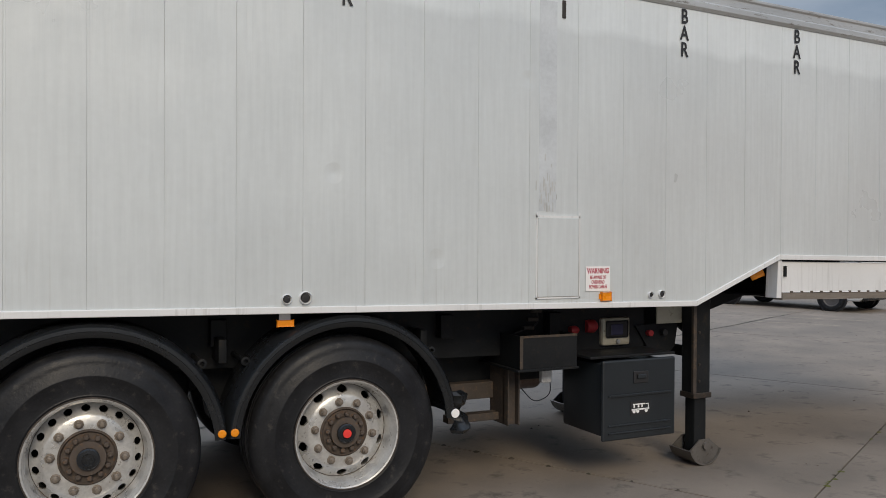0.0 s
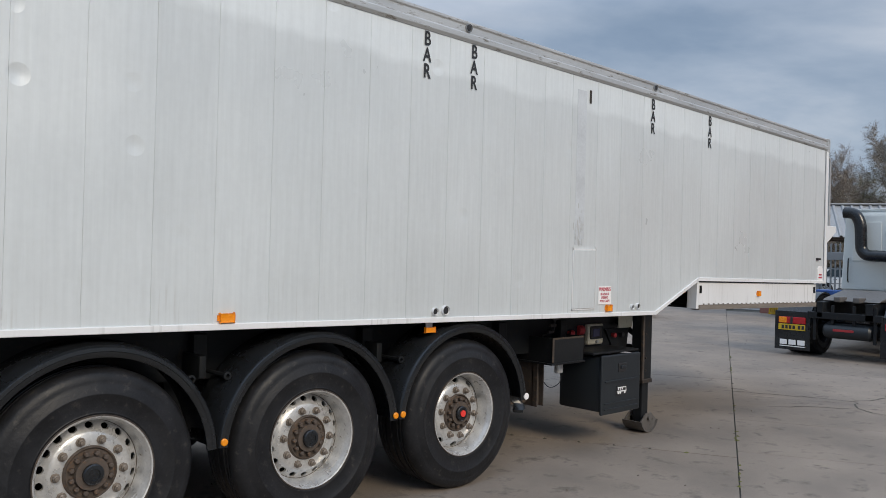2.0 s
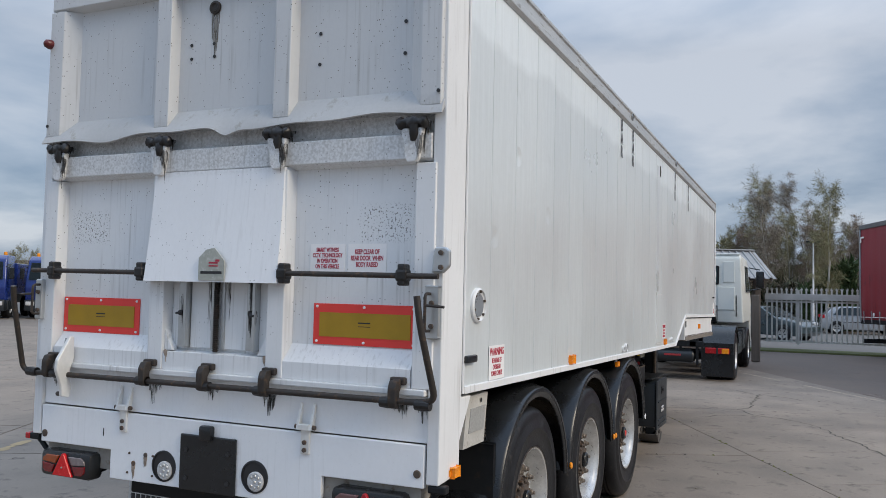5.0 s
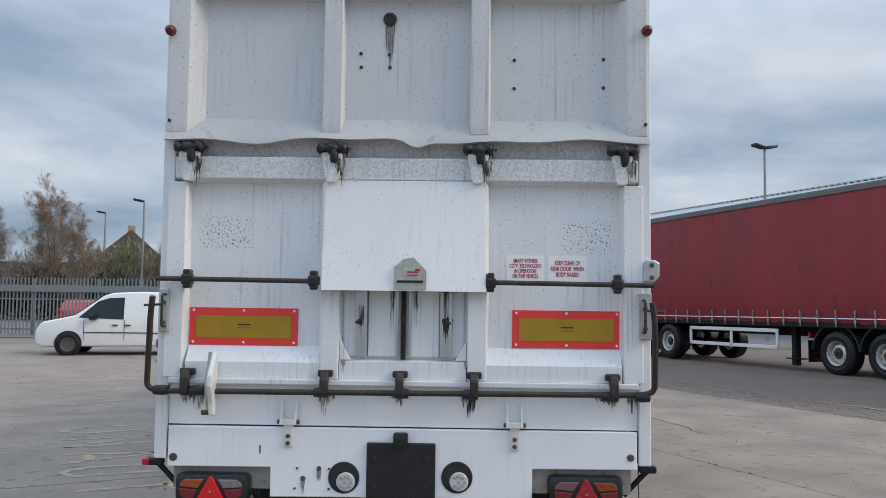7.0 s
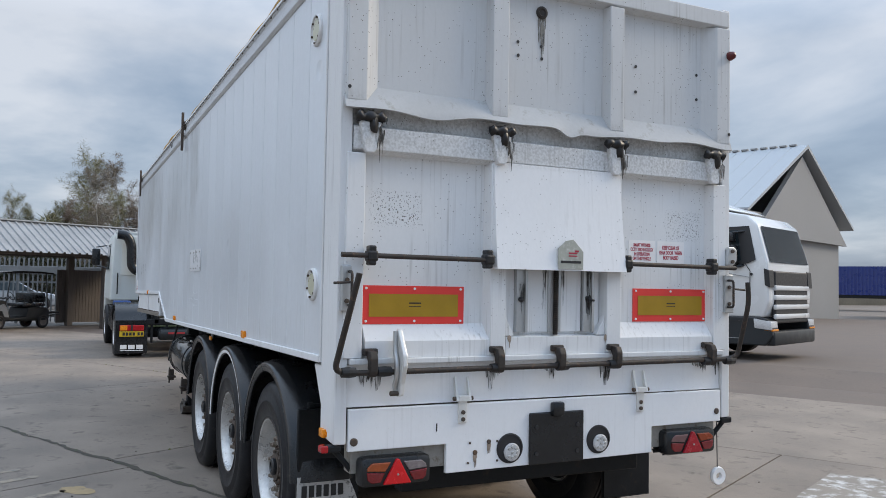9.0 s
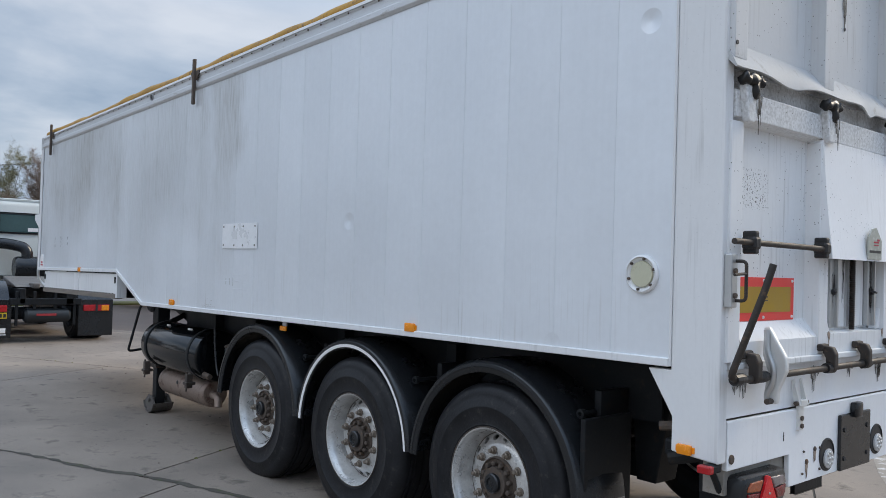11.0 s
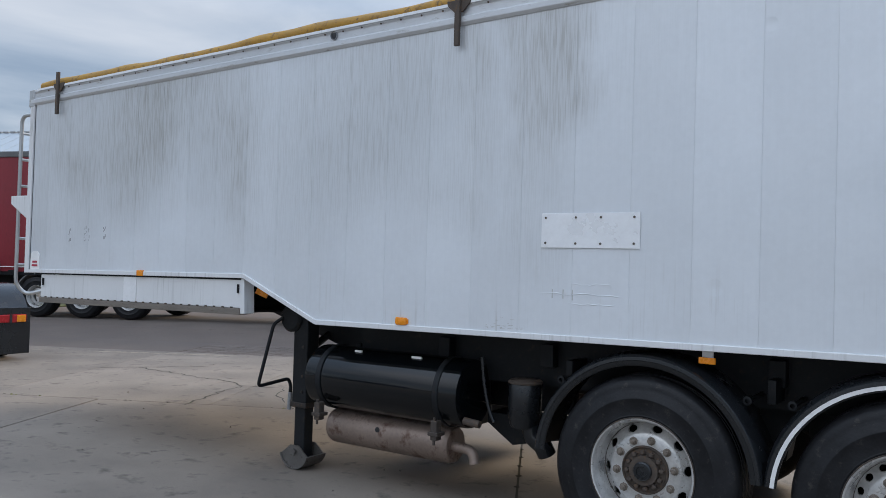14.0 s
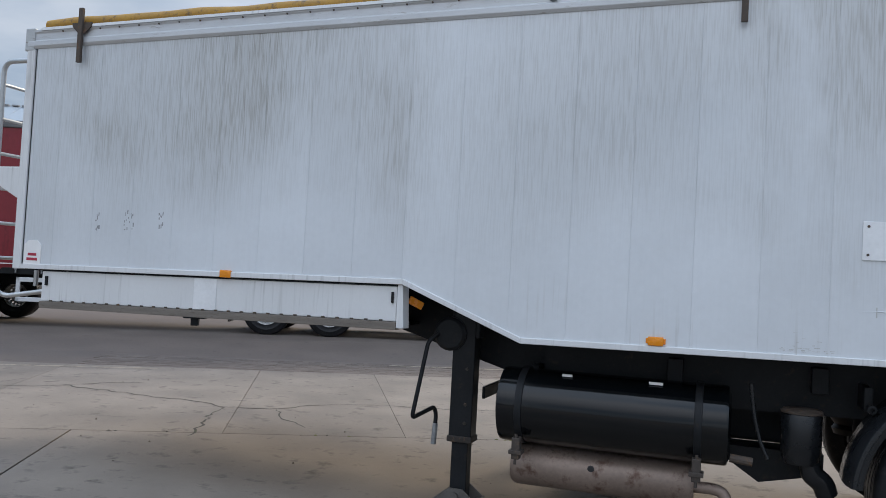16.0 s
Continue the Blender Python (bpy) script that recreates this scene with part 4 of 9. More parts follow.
def wheel(parent, m, rim, red=False, turn=0.0):
    w = put("wheel", ME_TYRE, parent, m)
    w.name = "wheel"
    put("rim", rim, w, pose(0, 0, 0, 0, turn, 0))
    put("rim_edge", ME_EDGE, w, None, "rusty rim edge and a dark ring painted into the dish")
    put("hub", ME_HUB, w)
    put("brake_drum", ME_DRUM, w)
    put("hub_cap", ME_CAP, w)
    if red:
        put("cap_centre", ME_REDDOT, w, None, "red hub cap centre")
    for i in range(10):
        a = 360 / 10 * i + turn
        put("wheel_nut", ME_NUT, w, pose(0.168 * math.cos(radians(a)), 0, 0.168 * math.sin(radians(a))))
    return w


AXLES = (1.275, 2.575, 3.878)
WZ = 0.533
WZL = 0.505
for i, x in enumerate(AXLES):
    wheel(trailer, pose(x, -1.037, WZ, 0, 11 * i, 0), ME_RIM10 if i == 2 else ME_RIM20, red=i == 2, turn=7 * i)
    wheel(trailer, pose(x, 1.037, WZL, 0, 17 * i + 5, 180), ME_RIM10 if i == 2 else ME_RIM20, turn=5 * i)
    bm = B()
    tube(bm, [(x, -0.8, WZ), (x, 0.8, WZ)], 0.075, 16)
    box(bm, x - 0.1, x + 0.1, -0.55, -0.45, WZ, WZ + 0.45)
    box(bm, x - 0.1, x + 0.1, 0.45, 0.55, WZ, WZ + 0.45)
    part("axle", bm, M_BLACK, trailer)


M_BELLOWS = mat("bellows_rubber", (0.02, 0.02, 0.021), 0.6, 0.0, 0.3, 6, 60, 0.2)
for x in AXLES:
    for s in (-1, 1):
        bm = B()
        prism(bm, [(x - 0.62, 0.62), (x - 0.50, 0.70), (x - 0.05, 0.66), (x + 0.42, 0.56), (x + 0.42, 0.50), (x - 0.05, 0.56), (x - 0.55, 0.56)], "y", min(s * 0.50, s * 0.60), max(s * 0.50, s * 0.60), 0.008)
        part("trailing_arm", bm, M_BLACK, trailer, "black steel trailing arm")
        part("hanger_bracket", prism(B(), [(x - 0.72, 1.0), (x - 0.48, 1.0), (x - 0.52, 0.56), (x - 0.64, 0.56)], "y", min(s * 0.46, s * 0.64), max(s * 0.46, s * 0.64), 0.006), M_BLACK, trailer, "black spring hanger bracket")
        part("air_spring", lathe(B(), [(0.0005, 0.56), (0.11, 0.56), (0.125, 0.60), (0.105, 0.63), (0.145, 0.68), (0.155, 0.76), (0.145, 0.84), (0.12, 0.88), (0.11, 0.97), (0.0005, 0.97)], "z", 24, (x + 0.40, s * 0.58, 0)), M_BELLOWS, trailer, "black rubber air spring", smooth=50)
        part("shock_absorber", tube(B(), [(x + 0.05, s * 0.70, 0.50), (x - 0.12, s * 0.70, 0.98)], [0.03, 0.036], 10), M_BLACK, trailer, smooth=50)
for x in (1.93, 3.23):
    part("air_reservoir", lathe(B(), [(0.0005, -0.42), (0.10, -0.42), (0.125, -0.38), (0.125, 0.38), (0.10, 0.42), (0.0005, 0.42)], "y", 24, (x - 0.1, 0, 0.80)), M_BLACK, trailer, "black air reservoir across the chassis", smooth=40)


def guard_mesh(material, side, lip=None):
    """A moulded half-round mudguard with a rolled outer edge, centred on its wheel."""
    bm = B()
    R = 0.648
    prof = [(R - 0.058, 1.244), (R - 0.052, 1.249), (R - 0.030, 1.251), (R - 0.026, 1.256), (R - 0.008, 1.254), (R + 0.004, 1.240), (R + 0.006, 1.205), (R + 0.016, 1.19), (R + 0.02, 1.07), (R + 0.016, 0.93), (R - 0.002, 0.90), (R - 0.012, 0.90), (R + 0.006, 0.94), (R + 0.008, 1.07), (R + 0.004, 1.18), (R - 0.010, 1.225), (R - 0.058, 1.236)]
    rows = []
    n = 36
    for k in range(n + 1):
        a = radians(4 + 172 * k / n)
        rows.append([bm.verts.new((r * math.cos(a), side * y, r * math.sin(a))) for r, y in prof])
    q = len(prof)
    for a, b in zip(rows, rows[1:]):
        for k in range(q):
            bm.faces.new((a[k], a[(k + 1) % q], b[(k + 1) % q], b[k]))
    bm.faces.new(rows[0])
    bm.faces.new(rows[-1][::-1])
    bmesh.ops.recalc_face_normals(bm, faces=bm.faces)
    return mesh_of("mudguard", bm, material, 40)


ME_GUARD_R, ME_GUARD_L = guard_mesh(M_PLASTIC, -1), guard_mesh(M_PLASTIC, 1)
bm = B()
for s in (1,):
    rows = []
    for k in range(37):
        a = radians(4 + 172 * k / 36)
        rows.append([bm.verts.new((r * math.cos(a), y, r * math.sin(a))) for r, y in ((0.600, 1.2535), (0.620, 1.2560), (0.620, 1.25), (0.600, 1.248))])
    for a, b in zip(rows, rows[1:]):
        for k in range(4):
            bm.faces.new((a[k], a[(k + 1) % 4], b[(k + 1) % 4], b[k]))
bmesh.ops.recalc_face_normals(bm, faces=bm.faces)
ME_STRIPE = mesh_of("edge_stripe", bm, M_STICKER, 40)
ME_DOT = mesh_of("round_reflector", lathe(B(), [(0.021, 0), (0.021, -0.008), (0.016, -0.012), (0.0005, -0.012)], "y", 20), M_ORANGE, 30)
for i, x in enumerate(AXLES):
    g = put("mudguard", ME_GUARD_R, trailer, pose(x, 0, WZ))
    for a in (7, 173):
        if (i, a) not in ((2, 7), (0, 173), (0, 7)):
            put("round_reflector", ME_DOT, g, pose(0.624 * math.cos(radians(a)), -1.257, 0.624 * math.sin(radians(a))), "amber round reflector")
    g = put("mudguard", ME_GUARD_L, trailer, pose(x, 0, WZL))
    if i == 1:
        put("edge_stripe", ME_STRIPE, g, None, "white painted edge stripe")
    for s in (-1, 1):
        bm = B()
        for o in (-0.54, 0.54):
            tube(bm, [(x + o, s * 0.7, WZ + 0.42), (x + o, s * 1.11, WZ + 0.42)], 0.014, 8)
            lathe(bm, [(0.024, s * 1.11), (0.024, s * 1.135), (0.012, s * 1.137), (0.012, s * 1.11)], "y", 12, (x + o, 0, WZ + 0.42), True)
        pieces("guard_stay", bm, M_BLACK, trailer)

# ---- rear frame and doors ----
for s in (-1, 1):
    bm = B()
    prism(bm, [(-0.075, 0.885), (0.145, 0.905), (0.145, 1.05), (0.27, 1.245), (0.155, 1.245), (0.155, TOP - 0.01), (-0.075, TOP - 0.01)], "y", s * 1.185, s * 1.246, 0.006)
    part("rear_post", bm, M_POST, trailer, lean=True)
    bm = B()
    tube(bm, [(0.158, s * 1.25, 1.26), (0.158, s * 1.25, RAIL)], 0.006, 6)
    part("post_seam", bm, M_POST, trailer, lean=True)


def rib(bm, y0, y1, z0, z1, xb, xt, ch=0.018):
    """An upright rib with sloping flanks, standing back from xb to xt."""
    prism(bm, [(xb, y0 - ch), (xt, y0), (xt, y1), (xb, y1 + ch)], "z", z0, z1, 0.004)


def bar_y(bm, y0, y1, z0, z1, xb, xt, ch=0.018):
    prism(bm, [(xb, z0 - ch), (xt, z0), (xt, z1), (xb, z1 + ch)], "y", y0, y1, 0.004)


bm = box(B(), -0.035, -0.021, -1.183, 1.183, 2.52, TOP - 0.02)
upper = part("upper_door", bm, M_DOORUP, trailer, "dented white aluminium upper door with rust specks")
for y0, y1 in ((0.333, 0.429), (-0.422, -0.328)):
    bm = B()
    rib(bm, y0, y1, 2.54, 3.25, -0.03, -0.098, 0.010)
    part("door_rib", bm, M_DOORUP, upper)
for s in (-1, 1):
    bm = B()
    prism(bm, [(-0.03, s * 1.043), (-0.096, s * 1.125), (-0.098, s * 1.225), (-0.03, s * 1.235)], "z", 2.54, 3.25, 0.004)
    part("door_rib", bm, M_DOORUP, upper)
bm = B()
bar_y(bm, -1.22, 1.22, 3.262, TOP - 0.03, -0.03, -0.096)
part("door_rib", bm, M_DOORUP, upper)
# buckled lip along the foot of the upper door
bm = B()
n = 90
rows = []
for k in range(n + 1):
    y = -1.235 + 2.47 * k / n
    dz = 0.008 * math.sin(y * 5.1) + 0.006 * math.sin(y * 13 + 1) - 0.035 * math.exp(-((y + 0.05) / 0.06) ** 2) - 0.012 * math.exp(-((y - 0.75) / 0.15) ** 2)
    x = -0.112 - 0.006 * math.sin(y * 7)
    rows.append([bm.verts.new(c) for c in ((-0.02, y, 2.648), (-0.0945, y, 2.545 + dz * 0.3), (x, y, 2.506 + dz), (x + 0.006, y, 2.502 + dz), (-0.078, y, 2.53 + dz * 0.3), (-0.02, y, 2.57))])
for a, b in zip(rows, rows[1:]):
    for k in range(6):
        bm.faces.new((a[k], a[(k + 1) % 6], b[(k + 1) % 6], b[k]))
bm.faces.new(rows[0])
bm.faces.new(rows[-1][::-1])
bmesh.ops.recalc_face_normals(bm, faces=bm.faces)
part("door_lip", bm, M_LIP, upper, "buckled sheet lip", smooth=50)
bm = lathe(B(), [(0.035, -0.036), (0.035, -0.045), (0.022, -0.05), (0.016, -0.044), (0.0005, -0.044)], "x", 24, (0, 0.097, 3.157))
part("grommet", bm, M_BROWN, upper)
bm = B()
for y, z in ((0.098, 2.969), (0.246, 2.975), (0.093, 2.902), (0.243, 2.902), (-0.552, 2.946), (-0.552, 2.796), (-1.013, 2.953), (-1.013, 2.804), (1.215, 2.60), (-1.215, 2.60)):
    lathe(bm, [(0.009, -0.037 if abs(y) < 1.1 else -0.1), (0.009, -0.04 if abs(y) < 1.1 else -0.104), (0.0005, -0.04 if abs(y) < 1.1 else -0.104)], "x", 10, (0, y, z))
pieces("bolt_hole", bm, M_INK, upper)
for s in (-1, 1):
    bm = lathe(B(), [(0.026, -0.09), (0.028, -0.105), (0.022, -0.13), (0.010, -0.14), (0.0005, -0.142)], "x", 20, (0, s * 1.222, 3.076 - 0.008 * s))
    part("marker_lamp", bm, M_MARKRED, trailer, "small round red marker lamp", smooth=40)

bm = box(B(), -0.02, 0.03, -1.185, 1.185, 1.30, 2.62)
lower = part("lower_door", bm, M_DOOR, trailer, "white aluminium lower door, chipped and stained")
for y0, y1 in ((1.119, 1.212), (0.325, 0.42), (-0.42, -0.325), (-1.205, -1.108)):
    bm = B()
    rib(bm, y0, y1, 1.294, 2.288, -0.018, -0.085, 0.012)
    part("door_rib", bm, M_DOOR, lower)
bm = B()
bar_y(bm, -1.18, 1.18, 2.308, 2.418, -0.018, -0.083)
part("door_rib", bm, M_DOOR, lower)
for a, b in ((-1.10, -0.40), (0.40, 1.10)):
    bm = B()
    prism(bm, [(-0.015, 1.465), (-0.081, 1.375), (-0.081, 1.294), (-0.015, 1.294)], "y", a, b)
    part("door_ledge", bm, M_DOOR, lower)
bm = B()
prism(bm, [(-0.015, 1.395), (-0.080, 1.385), (-0.080, 1.294), (-0.015, 1.294)], "y", -0.32, 0.32)
for s in (-1, 1):
    prism(bm, [(s * 0.262, 1.392), (s * 0.32, 1.392), (s * 0.32, 1.50), (s * 0.302, 1.46)], "x", -0.07, -0.03, 0.004)
part("door_ledge", bm, M_DOOR, lower)
bm = B()
box(bm, -0.098, 0.0, -1.18, 1.18, 1.264, 1.293, 0.005)
part("door_foot_rail", bm, M_POST, lower, "bright rail along the door foot")
# grain hatch in the middle
bm = B()
for y0, y1 in ((0.185, 0.245), (-0.245, -0.185)):
    box(bm, -0.06, -0.02, y0, y1, 1.41, 1.85, 0.003)
    box(bm, -0.075, -0.058, y0, y0 + 0.014, 1.41, 1.85)
pieces("slide_channel", bm, M_ALU, lower, "grimy slide channel")
part("slide_plate", box(B(), -0.038, -0.02, -0.18, 0.18, 1.41, 1.85, 0.002), M_DOOR, lower)
bm = B()
tube(bm, [(-0.06, 0.0, 1.395), (-0.06, 0.0, 1.80)], 0.012, 10)
for i in range(34):
    lathe(bm, [(0.012, 0), (0.018, 0.003), (0.012, 0.006)], "z", 10, (-0.06, 0.0, 1.40 + i * 0.0105))
part("screw_rod", bm, M_BROWN, lower, "rusty screw rod")
bm = B()
box(bm, -0.05, -0.03, -0.04, -0.026, 1.41, 1.8)
box(bm, -0.05, -0.03, 0.026, 0.04, 1.41, 1.8)
pieces("rod_guide", bm, M_ALU, lower)
for s in (-1, 1):
    bm = B()
    tube(bm, bend([(-0.06, s * 0.222, 1.585), (-0.080, s * 0.222, 1.585), (-0.080, s * 0.242, 1.582)], 0.005), 0.006, 8)
    lathe(bm, [(0.014, -0.06), (0.014, -0.074), (0.0005, -0.076)], "x", 12, (0, s * 0.222, 1.585))
    part("slide_handle", bm, M_INK, lower)
# flap over the hatch
bm = B()
n = 16
rows = []
for k in range(n + 1):
    t = k / n
    z = 2.302 - 0.56 * t
    x = -0.088 - 0.055 * t + 0.006 * math.sin(t * 3.1)
    rows.append([bm.verts.new(c) for c in ((x, 0.405 + 0.005 * t, z), (x - 0.004, 0, z), (x, -0.405 - 0.01 * t, z), (-0.03, -0.425, z), (-0.03, -0.42, z), (x + 0.012, -0.398, z), (x + 0.01, 0, z), (x + 0.012, 0.398, z), (-0.03, 0.42, z), (-0.03, 0.425, z))])
for a, b in zip(rows, rows[1:]):
    for k in range(10):
        bm.faces.new((a[k], a[(k + 1) % 10], b[(k + 1) % 10], b[k]))
bm.faces.new(rows[0])
bm.faces.new(rows[-1][::-1])
bmesh.ops.recalc_face_normals(bm, faces=bm.faces)
flap = part("hatch_flap", bm, M_FLAP, lower, "bright white sheet flap hanging over the grain hatch", smooth=40)
bm = B()
prism(bm, [(-0.115, 1.75), (0.045, 1.75), (0.045, 1.86), (-0.0, 1.90), (-0.05, 1.91), (-0.115, 1.845)], "x", -0.152, -0.146, 0.001)
badge = part("maker_badge", bm, M_BADGE, flap, "scratched maker's badge with red and black marks")
bm = B()
for y0, y1, z0, z1 in ((-0.075, -0.02, 1.832, 1.840), (-0.075, -0.02, 1.818, 1.824), (-0.085, -0.06, 1.842, 1.852)):
    box(bm, -0.1535, -0.152, y0, y1, z0, z1)
part("badge_mark", bm, M_INKRED, badge)
part("badge_bar", box(B(), -0.1535, -0.152, -0.10, 0.03, 1.782, 1.795), M_INK, badge)

# hinges between the doors
for y in (1.105, 0.375, -0.368, -1.095):
    h = part("door_hinge", prism(B(), [(y - 0.055, 2.44), (y + 0.055, 2.44), (y + 0.032, 2.305), (y + 0.02, 2.288), (y - 0.02, 2.288), (y - 0.032, 2.305)], "x", -0.115, -0.08, 0.006), M_DOOR, trailer)
    bm = B()
    lathe(bm, [(0.0005, -0.078), (0.018, -0.074), (0.026, -0.062), (0.025, -0.046), (0.019, -0.040), (0.023, -0.026), (0.030, -0.012), (0.029, 0.012), (0.022, 0.026), (0.019, 0.040), (0.025, 0.048), (0.027, 0.062), (0.017, 0.075), (0.0005, 0.078)], "y", 14, (-0.108, y, 2.462))
    lathe(bm, [(0.0005, -0.05), (0.016, -0.044), (0.023, -0.02), (0.022, 0.03), (0.0005, 0.034)], "z", 10, (-0.113, y - 0.012, 2.432))
    for v in bm.verts:
        v.co.x += 0.005 * math.sin(v.co.y * 171 + v.co.z * 97 + y * 9)
        v.co.z += 0.006 * math.sin(v.co.y * 113 + v.co.x * 139 + y * 5)
    part("hinge_pin", bm, M_GREASE, h, "black greasy hinge pin", smooth=60)

# upper locking bars
for a, b in ((1.245, 0.43), (-0.43, -1.245)):
    bm = B()
    tube(bm, [(-0.125, a, 1.79), (-0.125, b, 1.785)], 0.0125, 14)
    bar = part("locking_bar", bm, M_BROWN, trailer, "brown greasy steel locking bar")
    for y in ((1.09, 0.452) if a > 0 else (-0.437, -1.07)):
        bm = B()
        box(bm, -0.145, -0.08, y - 0.027, y + 0.027, 1.76, 1.815, 0.012)
        box(bm, -0.14, -0.08, y - 0.018, y + 0.018, 1.742, 1.838, 0.008)
        part("bar_clamp", bm, M_GREASE, bar)
# foot latch bar with cranked ends
bm = B()
tube(bm, bend([(-0.27, 1.205, 1.70), (-0.25, 1.22, 1.61), (-0.135, 1.270, 1.245), (-0.13, 1.20, 1.230), (-0.13, 0, 1.236), (-0.13, -1.16, 1.243), (-0.135, -1.250, 1.255), (-0.25, -1.225, 1.58), (-0.255, -1.21, 1.70)], 0.06, 5), 0.0145, 12)
latch = part("latch_bar", bm, M_BROWN, trailer, "brown cranked latch bar with turned-up handles", smooth=50)
for y in (1.08, 0.385, 0.01, -0.36, -1.05):
    bm = B()
    prism(bm, [(-0.10, 1.335), (-0.145, 1.33), (-0.160, 1.30), (-0.160, 1.235), (-0.148, 1.212), (-0.115, 1.206), (-0.115, 1.28), (-0.10, 1.30)], "y", y - 0.020, y + 0.020, 0.006)
    box(bm, -0.11, -0.08, y - 0.038, y + 0.038, 1.308, 1.342, 0.008)
    part("latch_hook", bm, M_BROWN, latch)
for y in (1.2, 1.02, 0.40, 0.0, -0.34, -1.02, -1.19):
    bm = lathe(B(), [(0.023, y - 0.035), (0.026, y), (0.023, y + 0.035)], "y", 12, (-0.13, 0, 1.234))
    part("bar_collar", bm, M_GREASE, latch)
# over-centre lever
bm = B()
prism(bm, [(-0.10, 1.435), (-0.125, 1.435), (-0.20, 1.315), (-0.205, 1.26), (-0.17, 1.175), (-0.165, 1.12), (-0.115, 1.108), (-0.105, 1.16), (-0.12, 1.25), (-0.095, 1.32)], "y", 0.926, 0.950, 0.006)
lever = part("latch_lever", bm, M_ZINC, trailer, "weathered cast aluminium latch lever")
part("lever_rib", tube(B(), bend([(-0.118, 0.958, 1.425), (-0.125, 0.962, 1.33), (-0.155, 0.962, 1.27), (-0.150, 0.962, 1.20), (-0.125, 0.962, 1.16), (-0.125, 0.955, 1.125)], 0.03), 0.013, 10), M_ALU, lever, smooth=50)
part("lever_pin", tube(B(), [(-0.14, 0.93, 1.128), (-0.14, 0.99, 1.128)], 0.012, 10), M_RUST, lever)

# dark gaps beside the slide channels
for y0, y1 in ((0.246, 0.305), (-0.305, -0.246)):
    part("slide_gap", box(B(), -0.032, -0.019, y0, y1, 1.41, 1.86), M_DOOR, lower, "white sheet beside the slide")


def smear(y, z, w, h, x, seed):
    """A flat smear of grease hanging down in uneven runs, on a surface facing back."""
    rng = random.Random(seed)
    n = 19
    top, foot = [], []
    for k in range(n + 1):
        yy = y - w / 2 + w * k / n
        edge = 1 - abs(2 * k / n - 1) ** 2
        top.append((yy, z + rng.uniform(0, 0.12) * h * edge))
        foot.append((yy, z - h * (0.25 + 0.75 * edge) * rng.choice((0.35, 0.45, 0.5, 0.7, 1.0))))
    return prism(B(), top + foot[::-1], "x", x, x + 0.003)


for k, y in enumerate((1.2, 1.08, 1.03, 0.385, 0.36, 0.01, -0.36, -0.345, -1.03, -1.07, -1.18)):
    part("grease_run", smear(y + 0.01, 1.225, 0.06 + 0.02 * (k % 3), 0.05 + 0.022 * (k % 4), -0.0575, k), M_FILM, trailer, "black grease run")
for k, y in enumerate((1.105, 0.375, -0.368, -1.095)):
    part("grease_run", smear(y - 0.03, 2.47, 0.13, 0.085, -0.089, 30 + k), M_FILM, trailer, "black grease smear under the hinge")
    part("grease_run", smear(y - 0.045, 2.40, 0.05, 0.16, -0.1175, 50 + k), M_FILM, trailer, "black grease run")
for k, (y, z, h) in enumerate(((0.41, 0.84, 0.07), (0.49, 0.79, 0.07), (-0.32, 1.39, 0.06), (0.3, 1.39, 0.06))):
    part("rust_run", smear(y, z, 0.022, h, -0.0785 if z < 1 else -0.0835, 70 + k), M_STAIN, trailer, "brown rust run")

for k, (y, z, w, h, x) in enumerate(((-0.215, 1.84, 0.05, 0.36, -0.0615), (-0.225, 1.60, 0.06, 0.14, -0.0635), (0.215, 1.66, 0.035, 0.22, -0.0615), (0.06, 1.80, 0.03, 0.36, -0.0395), (-0.06, 1.80, 0.03, 0.36, -0.0395))):
    part("grime_run", smear(y, z, w, h, x, 90 + k), M_FILM, trailer, "dark grime on the slide")
part("grime_run", smear(0.095, 3.13, 0.05, 0.24, -0.0385, 131), M_FILMGREY, trailer, "grey run of dirt below the grommet")
# bumper box and tail plate
part("bumper_box", box(B(), -0.055, 0.1, -1.183, 1.183, 1.058, 1.262, 0.004), M_FLAP, trailer)
# Added black block in place of the dark void behind the tail.
part("dark_void_block", box(B(), 0.20, 0.30, -0.78, 0.78, 0.56, 0.98, 0.01), M_BLACK, trailer)
bm = B()
prism(bm, [(1.175, 1.051), (-1.175, 1.053), (-1.175, 0.868), (-0.655, 0.864), (-0.655, 0.718), (0.655, 0.707), (0.655, 0.853), (1.175, 0.850)], "x", -0.075, -0.05, 0.004)
tail = part("tail_plate", bm, M_FLAP, trailer, "white tail plate with bolt holes and rust runs")
part("tail_backing", box(B(), -0.045, 0.05, -1.15, 1.15, 0.74, 1.04), M_RUSTWHITE, trailer)
bm = B()
for y, z, r in ((0.41, 0.85, 0.012), (0.49, 0.80, 0.013), (1.146, 0.896, 0.02), (-1.143, 0.928, 0.018), (0.52, 0.85, 0.006), (0.36, 0.85, 0.006), (0.36, 0.75, 0.006), (0.53, 0.75, 0.006)):
    lathe(bm, [(r, -0.074), (r, -0.079), (r * 0.7, -0.082), (0.0005, -0.082)], "x", 12, (0, y, z))
pieces("tail_bolt", bm, M_RUST, tail)
part("slot", box(B(), -0.0765, -0.07, 0.706, 0.712, 0.92, 0.96), M_INK, tail)
